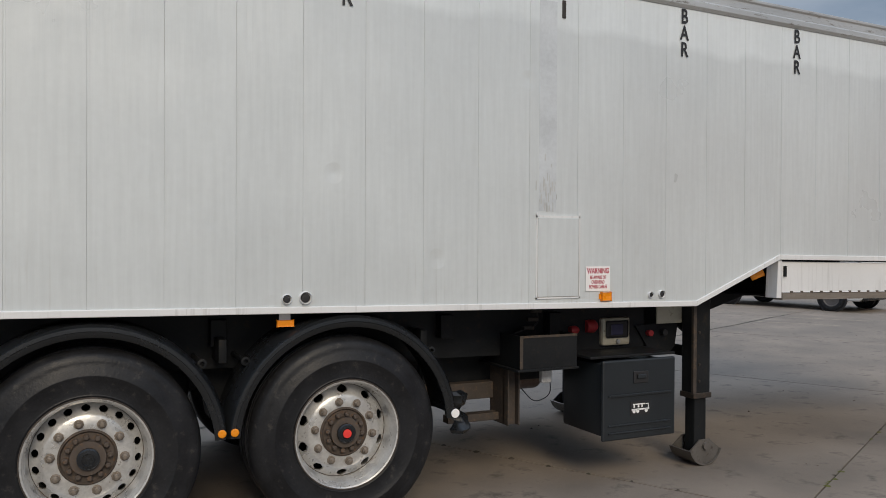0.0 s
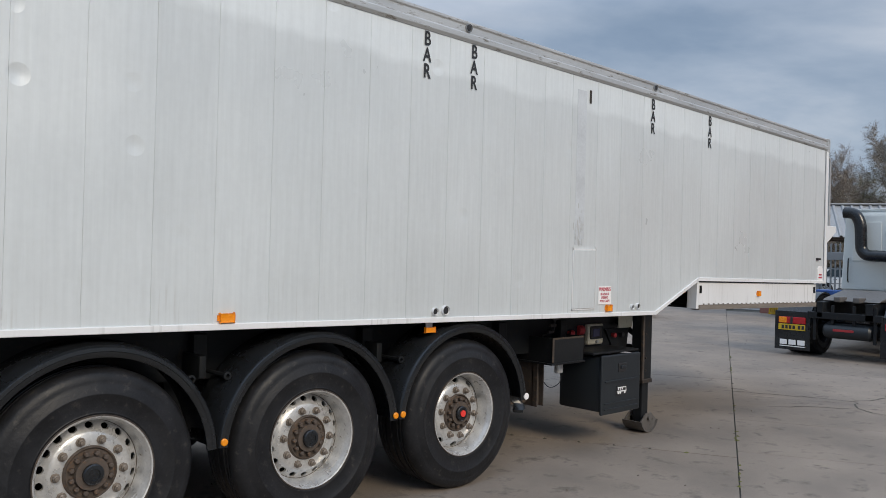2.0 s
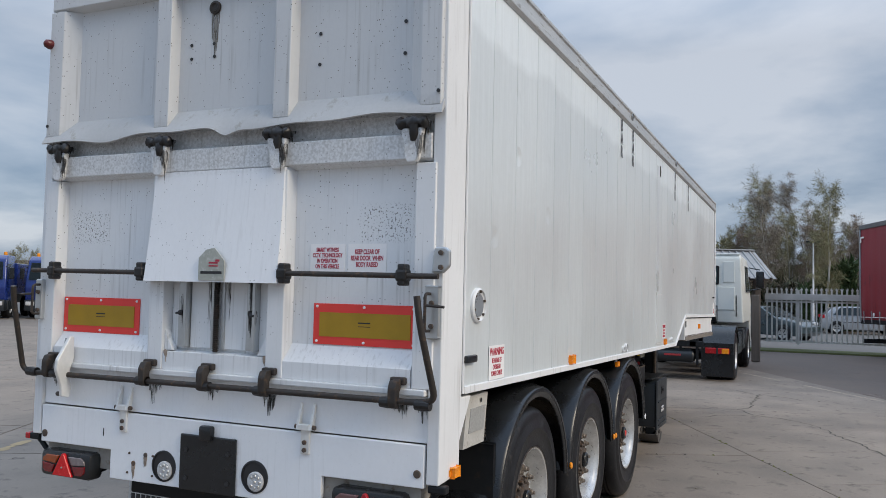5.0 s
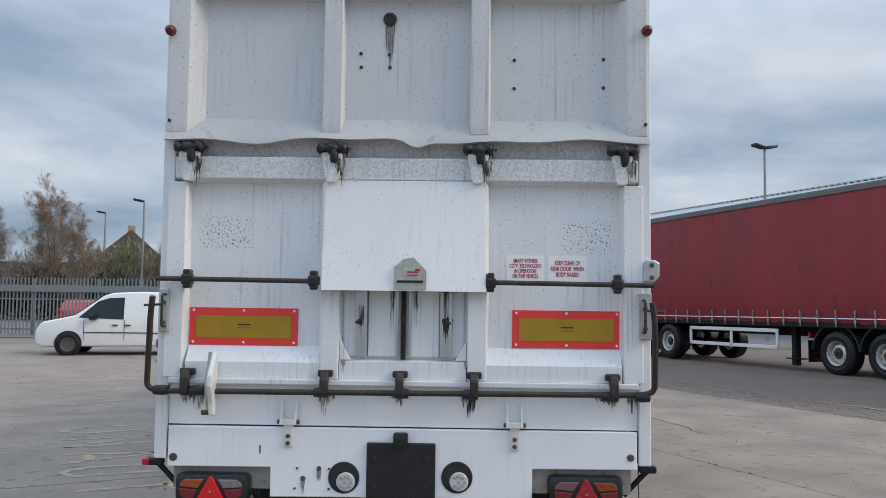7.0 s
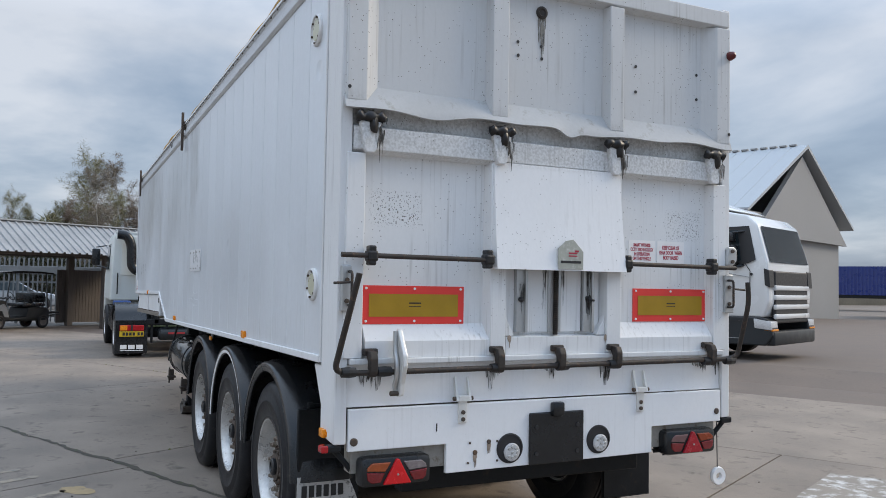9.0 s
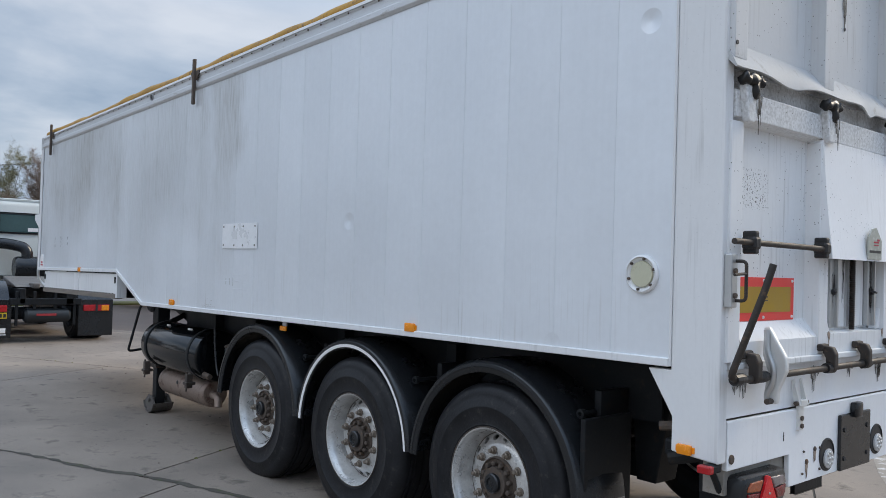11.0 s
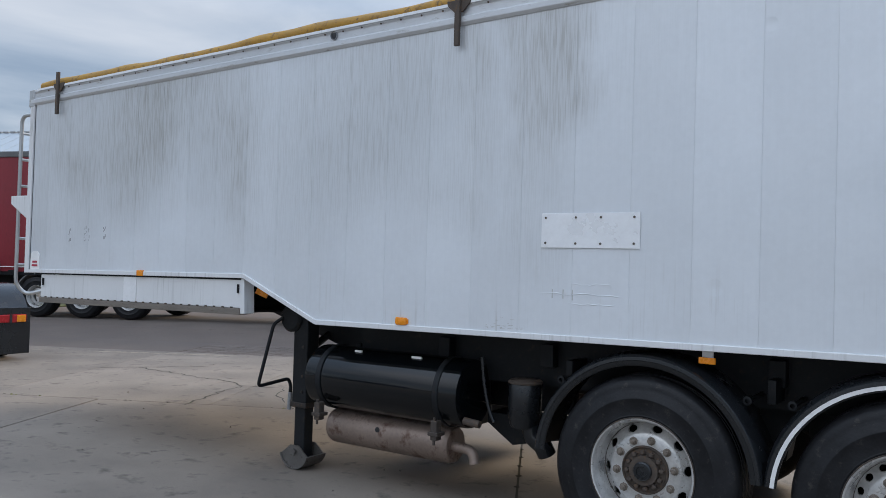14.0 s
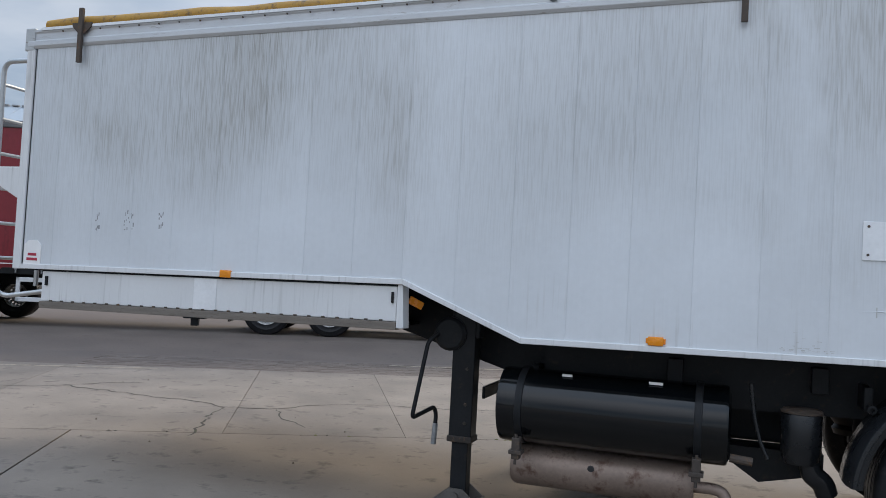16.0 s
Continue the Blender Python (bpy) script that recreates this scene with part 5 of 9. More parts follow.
for y, z in ((0.285, 0.808), (-0.28, 0.818)):
    ring = part("lamp_socket", lathe(B(), [(0.078, -0.072), (0.078, -0.079), (0.07, -0.081), (0.07, -0.072)], "x", 32, (0, y, z), True), M_INK, tail)
    # Flat black disc paints the dark inside of the lamp hole.
    part("socket_dark_disc", lathe(B(), [(0.072, -0.0765), (0.0005, -0.0762)], "x", 32, (0, y, z)), M_INK, tail)
    bm = lathe(B(), [(0.047, -0.0775), (0.047, -0.084), (0.041, -0.088), (0.0005, -0.089)], "x", 28, (0, y - 0.010, z - 0.020))
    work = part("reversing_lamp", bm, M_CLEAR, tail, "round clear led reversing lamp", smooth=30)
    bm = B()
    for i in range(8):
        a = 2 * math.pi * i / 8
        rr = 0.028 if i else 0.0
        lathe(bm, [(0.009, -0.089), (0.006, -0.093), (0.0005, -0.093)], "x", 8, (0, y - 0.010 + rr * math.cos(a), z - 0.020 + rr * math.sin(a)))
    part("led", bm, M_ALU, work)
bm = box(B(), -0.092, -0.076, -0.172, 0.172, 0.712, 0.985, 0.006)
plate = part("plate_holder", bm, M_PLASTIC, tail, "empty black number plate holder")
bm = box(B(), -0.115, -0.075, -0.035, 0.04, 0.962, 1.038, 0.012)
part("plate_lamp", bm, M_PLASTIC, tail, "black plate lamp", smooth=40)
bm = B()
for y, z in ((0.13, 0.91), (0.13, 0.77), (-0.13, 0.91), (-0.13, 0.77)):
    lathe(bm, [(0.012, -0.09), (0.012, -0.097), (0.0005, -0.097)], "x", 10, (0, y, z))
pieces("plate_screw", bm, M_INK, plate)
for y in (0.568, -0.565):
    bm = B()
    box(bm, -0.086, -0.07, y - 0.024, y + 0.024, 0.955, 1.075, 0.004)
    box(bm, -0.10, -0.07, y - 0.03, y + 0.03, 1.065, 1.095, 0.004)
    for s in (-1, 1):
        prism(bm, [(-0.10, 1.07), (-0.07, 1.07), (-0.058, 1.18), (-0.066, 1.19)], "y", y + s * 0.036 - 0.006, y + s * 0.036 + 0.006)
    c = part("tail_catch", bm, M_ZINC, trailer, "galvanised tail catch")
    bm = B()
    tube(bm, [(-0.085, y - 0.055, 1.08), (-0.085, y + 0.055, 1.08)], 0.011, 8)
    for z in (0.975, 1.01):
        lathe(bm, [(0.011, -0.084), (0.011, -0.094), (0.0005, -0.095)], "x", 8, (0, y, z))
    part("catch_pin", bm, M_RUST, c)
# tail lights
for s in (-1, 1):
    y0, zc = (0.938, 0.752) if s > 0 else (-0.915, 0.768)
    bm = box(B(), -0.12, -0.02, y0 - 0.185, y0 + 0.185, zc - 0.072, zc + 0.070, 0.028)
    lamp = part("tail_light", bm, M_PLASTIC, trailer, "tail light cluster with red triangle reflector", smooth=40)
    bm = B()
    prism(bm, [(y0 - 0.072, zc - 0.058), (y0 + 0.072, zc - 0.058), (y0 + 0.007, zc + 0.060), (y0 - 0.007, zc + 0.060)], "x", -0.135, -0.115, 0.004)
    tri = part("triangle_reflector", bm, M_REFLECT if s < 0 else M_REFLECTB, lamp)
    part("reflector_screw", lathe(B(), [(0.006, -0.134), (0.005, -0.138), (0.0005, -0.138)], "x", 8, (0, y0, zc - 0.012)), M_ALU, tri)
    for k, m_l in ((1, M_AMBERLENS if s < 0 else M_AMBERLIT), (-1, M_SMOKELENS if s < 0 else M_PALELENS)):
        o = s * k
        bm = B()
        prism(bm, [(y0 + o * 0.034, zc + 0.046), (y0 + o * 0.128, zc + 0.046), (y0 + o * 0.150, zc + 0.030), (y0 + o * 0.156, zc + 0.010), (y0 + o * 0.062, zc + 0.002)], "x", -0.128, -0.115, 0.004)
        part("lens", bm, m_l, lamp)
        bm = B()
        prism(bm, [(y0 + o * 0.086, zc - 0.048), (y0 + o * 0.132, zc - 0.048), (y0 + o * 0.152, zc - 0.032), (y0 + o * 0.157, zc + 0.004), (y0 + o * 0.064, zc - 0.004)], "x", -0.128, -0.115, 0.004)
        part("lens", bm, M_REDTAIL, lamp)
    bm = B()
    tube(bm, [(-0.02, s * 1.12, 0.73), (-0.03, s * 1.18, 0.80), (-0.04, s * 1.24, 0.865)], 0.014, 8)
    box(bm, -0.07, -0.02, s * 1.24 - 0.035, s * 1.24 + 0.05, 0.85, 0.885, 0.008)
    st = part("lamp_stalk", bm, M_BLACK, trailer)
    if s > 0:
        part("stalk_lens", box(B(), -0.075, -0.015, 1.27, 1.305, 0.852, 0.885, 0.006), M_RED, st)
# marker boards
for y0, y1 in ((0.543, 1.101), (-1.104, -0.553)):
    zb = 1.455 if y0 > 0 else 1.462
    bd = part("marker_board", box(B(), -0.026, -0.0205, y0, y1, zb, zb + 0.191, 0.001), M_REDBOARD, trailer, "red and amber reflective marker board")
    part("amber_field", box(B(), -0.0285, -0.0262, y0 + 0.035, y1 - 0.035, zb + 0.037, zb + 0.150), M_YELBOARD, bd)
    ym = (y0 + y1) / 2
    part("board_print", box(B(), -0.0295, -0.0286, ym - 0.035, ym + 0.03, zb + 0.102, zb + 0.108), M_INK, bd)
    part("board_print", box(B(), -0.0295, -0.0286, ym - 0.035, ym + 0.03, zb + 0.087, zb + 0.090), M_INK, bd)
    bm = B()
    for y in (y0 + 0.02, ym, y1 - 0.02):
        for z in (zb + 0.015, zb + 0.177):
            lathe(bm, [(0.007, -0.025), (0.006, -0.031), (0.0005, -0.032)], "x", 10, (0, y, z))
    pieces("board_screw", bm, M_STICKER, bd)
for y0, y1, t, sz in ((-0.714, -0.522, "SMART WITNESS\nCCTV. TECHNOLOGY\nIN OPERATION\nON THIS VEHICLE", 0.0275), (-0.935, -0.731, "KEEP CLEAR OF\nREAR DOOR  WHEN\nBODY RAISED", 0.031)):
    st = part("sticker", box(B(), -0.0225, -0.0205, y0, y1, 1.797, 1.934), M_STICKER, trailer, "white sticker with dark red lettering")
    words(t, sz, M_INKRED, st, pose(-0.0232, (y0 + y1) / 2, 1.866, *REAR), bold=0.0007, sx=0.60)

# ---- fittings on the trailer sides ----
def marker(x, z, side, parent, y=1.25, w=0.085, h=0.05, lab="amber side marker lamp"):
    bm = B()
    box(bm, x - w / 2, x + w / 2, side * y, side * (y + 0.02), z - h / 2, z + h / 2, 0.005)
    mk = part("side_marker", bm, M_ORANGE, parent, lab, smooth=40)
    bm = B()
    box(bm, x - w / 2 - 0.012, x + w / 2 + 0.012, side * y, side * (y + 0.006), z - h * 0.3, z + h * 0.3, 0.002)
    part("marker_base", bm, M_ORANGE, mk)
    return mk


marker(1.95, 1.297, -1, trailer)
marker(5.57, 1.25, -1, trailer, w=0.07)
marker(8.43, 1.33, -1, trailer, y=1.236, w=0.05)
marker(1.94, 1.285, 1, trailer)
marker(5.54, 1.24, 1, trailer)
marker(8.38, 1.478, 1, trailer)
for s in (-1, 1):
    marker(0.075, 0.922, s, trailer, y=1.245, w=0.066, h=0.042, lab="large amber reflector on the rear post")
    bm = B()
    box(bm, 3.485, 3.575, s * 1.20, s * 1.215, 1.135, 1.17, 0.004)
    um = part("side_marker", bm, M_ORANGE, trailer, "amber marker hung below the body edge")
    part("marker_bracket", box(B(), 3.50, 3.56, s * 1.19, s * 1.199, 1.15, 1.22), M_ALU, um)
    bm = B()
    box(bm, -0.05, 0.05, -0.012, 0.012, -0.025, 0.025, 0.004, pose(7.06, s * 1.08, 1.36, 0, -25, s * 35))
    part("side_marker", bm, M_ORANGE, trailer, "amber marker on the neck bracket")


def ring_port(x, z, side, r, material, glassm, parent, name="round_port", lab=""):
    bm = lathe(B(), [(r, 0), (r, -0.012), (r * 0.9, -0.02), (r * 0.86, -0.012), (r * 0.70, -0.006), (r * 0.66, 0.0)], "y", 36)
    bmesh.ops.recalc_face_normals(bm, faces=bm.faces)
    m = pose(x, side * 1.25, z, 0, 0, 0 if side < 0 else 180)
    p = put(name, mesh_of(name, bm, material, 40), parent, m, lab)
    bm = lathe(B(), [(r * 0.68, -0.004), (r * 0.66, -0.014), (0.0005, -0.016)], "y", 32)
    put("port_glass", mesh_of("port_glass", bm, glassm, 40), p)
    if r > 0.06:
        bm = B()
        for i in range(6):
            a = 2 * math.pi * (i + 0.3) / 6
            lathe(bm, [(0.006, -0.01), (0.006, -0.02), (0.0005, -0.021)], "y", 8, (r * 0.8 * math.cos(a), 0, r * 0.8 * math.sin(a)))
        put("port_bolt", mesh_of("port_bolt", bm, M_RUST), p)
    return p


M_PORTG = mat("port_grey", (0.22, 0.24, 0.26), 0.3, 0.0, 0.1, 6, 60, 0.02)
M_PORTY = mat("port_yellowed", (0.52, 0.51, 0.38), 0.3, 0.0, 0.1, 6, 60, 0.02)
ring_port(0.305, 1.66, -1, 0.082, M_POST, M_PORTG, trailer, lab="round inspection port with a white ring")
ring_port(0.305, 1.645, 1, 0.085, M_POST, M_PORTY, trailer, lab="round inspection port with yellowed glass")
ring_port(0.33, 2.985, 1, 0.085, M_POST, M_PORTY, trailer, lab="round inspection port with yellowed glass")
for x, z, r in ((3.625, 1.288, 0.035), (3.525, 1.283, 0.027), (6.02, 1.255, 0.026), (5.93, 1.252, 0.02)):
    ring_port(x, z, -1, r, M_POST, M_INK, trailer, "drain_ring", "small drain ring with a dark core")
for s in (-1, 1):
    for x in (3.78, 6.22):
        if s > 0 and x < 4:
            continue
        ring_port(x, RAIL + 0.1 - 0.0145 * x, s, 0.032, M_GALV, M_INK, trailer, "rail_eye", "rail eyelet")

# side hatch on the planking
hx0, hx1, hz0, hz1 = 5.055, 5.375, 1.245, 1.77
bm = B()
box(bm, hx0 + 0.012, hx1 - 0.012, -1.259, -1.245, hz0 + 0.012, hz1 - 0.03, 0.003)
hatch = part("side_hatch", bm, M_PANEL_R, trailer, "narrow white access hatch with a worn sealed edge")
bm = B()
for a, b, c, d in ((hx0, hx0 + 0.009, hz0, hz1), (hx1 - 0.009, hx1, hz0, hz1), (hx0, hx1, hz0, hz0 + 0.009), (hx0, hx1, hz1 - 0.03, hz1 - 0.018)):
    box(bm, a, b, -1.2575, -1.248, c, d)
part("hatch_frame", bm, M_POST, hatch, "white sealant bead round the hatch")
bm = B()
box(bm, hx0 + 0.009, hx0 + 0.012, -1.2545, -1.25, hz0 + 0.01, hz1 - 0.03)
box(bm, hx1 - 0.012, hx1 - 0.009, -1.2545, -1.25, hz0 + 0.01, hz1 - 0.03)
box(bm, hx0 + 0.01, hx1 - 0.01, -1.2545, -1.25, hz0 + 0.009, hz0 + 0.012)
part("hatch_gap", bm, M_RUSTWHITE, hatch)
rn = random.Random(12)
scuff = B()
for i in range(40):
    x, z = rn.gauss(5.13, 0.03), hz1 + abs(rn.gauss(0.1, 0.09))
    w, h = rn.uniform(0.002, 0.008), rn.uniform(0.01, 0.06)
    box(scuff, x - w / 2, x + w / 2, -1.2523 - 0.00004 * i, -1.2495, z, z + h)
tagged(part("scuff", scuff, M_FAINT, trailer, "grey scuff of worn paint"), kind="stuff")
part("repair_strip", box(B(), 5.075, 5.20, -1.2515, -1.2495, hz1 + 0.01, 3.06, 0.0005), M_STRIP, trailer, "grey smoothed strip above the hatch")
part("drip_slot", box(B(), 5.235, 5.262, -1.256, -1.249, 2.965, 3.075, 0.004), M_BROWN, trailer, "rusty slot in the planking")

# bracket, stickers, big letters
bm = box(B(), 0.155, 0.275, -1.275, -1.25, 1.395, 1.43, 0.008)
part("rubber_stop", bm, M_PLASTIC, trailer, "black rubber stop", smooth=40)
for x0, x1, z0, z1 in ((0.465, 0.68, 1.29, 1.458), (5.42, 5.605, 1.285, 1.44)):
    st = part("sticker", box(B(), x0, x1, -1.2555, -1.2535, z0, z1), M_STICKER, trailer, "white warning sticker with dark red lettering")
    h = z1 - z0
    words("WARNING", h * 0.30, M_INKRED, st, pose((x0 + x1) / 2, -1.2562, z1 - h * 0.19, *RIGHT), bold=0.0012, sx=(x1 - x0) * 4.0 / h * 0.155)
    words("BE AWARE OF\nOVERHEAD\nPOWER CABLES", h * 0.20, M_INKRED, st, pose((x0 + x1) / 2, -1.2562, z0 + h * 0.36, *RIGHT), bold=0.0006, sx=0.62)
for x in (3.395, 3.85, 6.20, 7.245):
    zt = 3.235 - 0.0145 * x
    for k, ch in enumerate("BAR"):
        words(ch, 0.135, M_INK, trailer, pose(x, -1.2555, zt - 0.055 - 0.110 * k, *RIGHT), "letter", bold=0.0025, sx=0.78)
# left side patch plate and old fixing marks
bm = box(B(), 3.900, 4.512, 1.2535, 1.258, 1.744, 1.948, 0.001)
patch = part("patch_plate", bm, M_PATCH, trailer, "riveted white sheet patch plate")
bm = B()
for x, z in ((3.935, 1.922), (4.135, 1.922), (4.29, 1.922), (4.485, 1.922), (3.935, 1.772), (4.135, 1.77), (4.29, 1.77), (4.485, 1.772)):
    lathe(bm, [(0.008, 1.257), (0.006, 1.262), (0.0005, 1.263)], "y", 8, (x, 0, z))
pieces("rivet", bm, M_RUST, patch)
rn = random.Random(5)
bm = B()
for x, z in ((9.49, 1.79), (9.24, 1.81), (9.19, 1.80), (8.94, 1.82)):
    for i in range(9):
        a, b = x + rn.uniform(-0.018, 0.018), z + rn.uniform(-0.07, 0.06)
        w, h = rn.uniform(0.002, 0.006), rn.uniform(0.008, 0.03)
        box(bm, a - w, a + w, 1.249, 1.2503 + 0.00005 * i, b, b + h)
tagged(part("scuff", bm, M_SCUFF, trailer, "chipped paint where a plate was removed"), kind="stuff")
bm = B()
for x in (4.30, 4.36, 4.43):
    part("dent_slot", box(B(), x, x + 0.007, 1.249, 1.2515, 1.44 + rn.uniform(-0.01, 0.01), 1.50, 0.001), M_FAINT, trailer)
for z, a, b in ((1.42, 4.04, 4.33), (1.472, 4.02, 4.52), (1.535, 4.06, 4.36)):
    pts = [(a + (b - a) * k / 9, 1.2495 + rn.uniform(-0.002, 0.0025), z + rn.uniform(-0.008, 0.008)) for k in range(10)]
    part("dent_ridge", tube(B(), pts, [0.0012 + 0.0018 * (k % 3 == 1) for k in range(10)], 8), M_PANEL_L, trailer, "creased dent in the sheet", smooth=60)
bm = B()
bm = B()
for i in range(40):
    x, z = 4.62 + 0.26 * rn.random(), 1.235 + abs(rn.gauss(0, 0.03))
    box(bm, x, x + rn.uniform(0.002, 0.03), 1.249, 1.2503 + 0.00004 * i, z, z + rn.uniform(0.001, 0.004))
tagged(part("scuff", bm, M_FAINT, trailer, "worn paint by the body edge"), kind="stuff")
for s, x in ((1, 10.07), (-1, 10.07)):
    bm = B()
    prism(bm, [(x - 0.08, 1.46), (x + 0.08, 1.46), (x + 0.08, 1.61), (x + 0.04, 1.645), (x - 0.04, 1.645), (x - 0.08, 1.61)], "y", s * 1.25, s * 1.256, 0.001)
    bd = part("maker_badge", bm, M_STICKER, trailer, "white maker's badge with a red mark")
    bm = B()
    box(bm, x - 0.04, x + 0.04, s * 1.256, s * 1.2575, 1.53, 1.55)
    box(bm, x - 0.05, x + 0.05, s * 1.256, s * 1.2575, 1.495, 1.515)
    part("badge_mark", bm, M_INKRED, bd)
part("front_catch", box(B(), 9.94, 10.04, -1.275, -1.25, 1.72, 1.745, 0.005), M_INK, trailer)

# roll-over sheet rolled on the left top rail, its stops and rail
bm = B()
n = 80
pts, rad = [], []
for i in range(n + 1):
    x = 0.3 + (10.1 - 0.3) * i / n
    pts.append((x, 1.20 + 0.008 * math.sin(x * 1.3), TOP + 0.034 - 0.0145 * x + 0.007 * math.sin(x * 2.1) + 0.004 * math.sin(x * 7.3)))
    rad.append(0.050 + 0.004 * math.sin(x * 3.1) + 0.003 * math.sin(x * 11.0))
tube(bm, pts, rad, 14)
roll = tagged(new("tarpaulin", mesh_of("tarpaulin", bm, M_TARP, 60)), "yellow tarpaulin rolled up along the trailer's top rail", "tarpaulin")
bm = B()
prism(bm, [(1.268, TOP - 0.012), (1.274, TOP - 0.012), (1.270, TOP + 0.010), (1.264, TOP + 0.010)], "x", 0.3, 10.12)
part("rail_lip", bm, M_POST, trailer, "pale lip along the top rail", lean=True)
bm = B()
for i in range(56):
    x = 0.45 + i * 0.172
    lathe(bm, [(0.007, 1.27), (0.006, 1.277), (0.0005, 1.277)], "y", 6, (x, 0, TOP - 0.03))
pieces("rail_rivet", bm, M_RUST, trailer, lean=True)
for x in (5.14, 9.73):
    z = -0.0145 * x + 0.075
    bm = B()
    box(bm, x - 0.018, x + 0.018, 1.275, 1.30, 3.03 + z, 3.435 + z, 0.003)
    st = part("sheet_stop", bm, M_RUST, trailer, "rusty steel sheet stop")
    bm = B()
    prism(bm, [(x - 0.09, 3.33 + z), (x + 0.09, 3.33 + z), (x + 0.085, 3.30 + z), (x + 0.03, 3.25 + z), (x - 0.03, 3.25 + z), (x - 0.085, 3.30 + z)], "y", 1.268, 1.28, 0.002)
    part("stop_plate", bm, M_RUST, st)
# hooped rails at both front corners; the ladder runs down from one of them
for s in (-1, 1):
    lad = part("ladder" if s > 0 else "hoop_rail", tube(B(), bend([(XF + 0.02, s * 1.175, 3.03), (10.56, s * 1.175, 3.03), (10.56, s * 1.175, 1.30), (10.50, s * 1.10, 1.20), (XF - 0.1, s * 1.0, 1.27)] if s > 0 else [(XF + 0.02, s * 1.175, 3.04), (10.50, s * 1.175, 3.04), (10.50, s * 1.175, 2.12)], 0.09, 5), 0.019, 10), M_ALU, trailer, "bent aluminium tube ladder on the front wall" if s > 0 else "bent aluminium tube hoop on the front wall", smooth=50)
    part("stile", tube(B(), bend([(XF + 0.02, s * 0.74, 2.94), (10.54, s * 0.74, 2.94), (10.54, s * 0.74, 1.28 if s > 0 else 2.12)], 0.09, 5), 0.019, 10), M_ALU, lad, smooth=50)
    for i in range(6 if s > 0 else 3):
        part("rung", tube(B(), [(10.555, s * 0.74, (1.50 if s > 0 else 2.3) + i * 0.27), (10.555, s * 1.175, (1.50 if s > 0 else 2.3) + i * 0.27)], 0.014, 8), M_ALU, lad)
    bm = B()
    zt = 2.20 if s > 0 else 2.16
    prism(bm, [(XF + 0.04, zt), (10.60, zt), (10.60, zt - 0.08), (XF + 0.04, zt - 0.26)], "y", s * 1.215 - 0.02, s * 1.215 + 0.02, 0.006)
    part("front_bracket", bm, M_POST, trailer)

# rear side furniture
bm = box(B(), 0.30, 0.56, -1.215, -1.13, 0.985, 1.225, 0.0)
for v in bm.verts:
    if v.co.z < 1.1:
        v.co.x -= 0.045
bx = part("grease_box", bm, M_DULLBOX, trailer, "off-white painted box with a speckled grey panel")
bm = B()
prism(bm, [(0.315, 1.05), (0.50, 1.05), (0.525, 1.165), (0.34, 1.165)], "y", -1.2185, -1.215)
part("box_panel", bm, M_FLECK, bx)
bm = lathe(B(), [(0.011, -1.22), (0.0005, -1.2205)], "y", 12, (0.465, 0, 1.195))
part("box_hole", bm, M_INK, bx)
bm = B()
for i in range(9):
    lathe(bm, [(0.005, -0.004), (0.008, 0), (0.005, 0.004)], "y", 6, (0.565 - 0.003 * (i % 2), -1.2, 1.15 - i * 0.018))
part("box_chain", bm, M_RUST, bx)
for s in (-1, 1):
    bm = B()
    box(bm, -0.02, 0.06, s * 0.80, s * 1.08, 0.70, 0.84, 0.02)
    box(bm, 0.0, 0.10, s * 1.0, s * 1.1, 0.72, 0.95, 0.005)
    tube(bm, [(0.12, s * 1.05, 0.87), (0.24, s * 1.12, 0.84)], 0.035, 10)
    box(bm, 0.22, 0.28, s * 0.85, s * 1.1, 0.84, 0.92, 0.015)
    part("lamp_bracket", bm, M_BLACK, trailer, "dirty black bracketry behind the rear post")
    bm = B()
    tube(bm, [(0.18, s * 1.13, 0.99), (0.26, s * 1.16, 0.98)], 0.022, 10)
    part("spigot", bm, M_RUST, trailer)
    # mudflap
    bm = box(B(), 0.63, 0.66, s * 0.86, s * 1.22, 0.27, 0.95, 0.006)
    fl = part("mudflap", bm, M_BLACK, trailer, "black rubber mudflap behind the rear wheel")
    if s > 0:
        bm = B()
        prism(bm, [(s * 1.22, 0.29), (s * 1.22, 0.58), (s * 0.93, 0.58), (s * 0.87, 0.44), (s * 0.93, 0.29)], "x", 0.622, 0.629)
        bd = part("flap_board", bm, M_WORNWHITE, fl, "worn white board with black bars of lettering")
        for z in (0.50, 0.385):
            for k in range(6):
                y = s * (1.195 - 0.042 * k)
                part("board_bar", box(B(), 0.619, 0.6225, min(y, y - s * 0.03), max(y, y - s * 0.03), z - 0.032, z + 0.032), M_INK, bd)
    # corner plates with loop handles at the rear post
    bm = B()
    box(bm, -0.11, -0.076, s * 1.185, s * 1.235, 1.52, 1.74, 0.006)
    cp = part("post_bracket", bm, M_ALU, trailer, "cast aluminium locking bracket")
    bm = B()
    tube(bm, bend([(-0.11, s * 1.20, 1.71), (-0.155, s * 1.20, 1.71), (-0.155, s * 1.20, 1.55), (-0.11, s * 1.20, 1.55)], 0.02), 0.007, 8)
    tube(bm, [(-0.155, s * 1.20, 1.66), (-0.155, s * 1.29, 1.655)], 0.006, 8)
    part("loop_handle", bm, M_BROWN, cp)
    bm = B()
    for z in (1.57, 1.67):
        lathe(bm, [(0.012, -0.109), (0.011, -0.119), (0.0005, -0.12)], "x", 8, (0, s * 1.21, z))
    pieces("bracket_bolt", bm, M_RUST, cp)
bm = B()
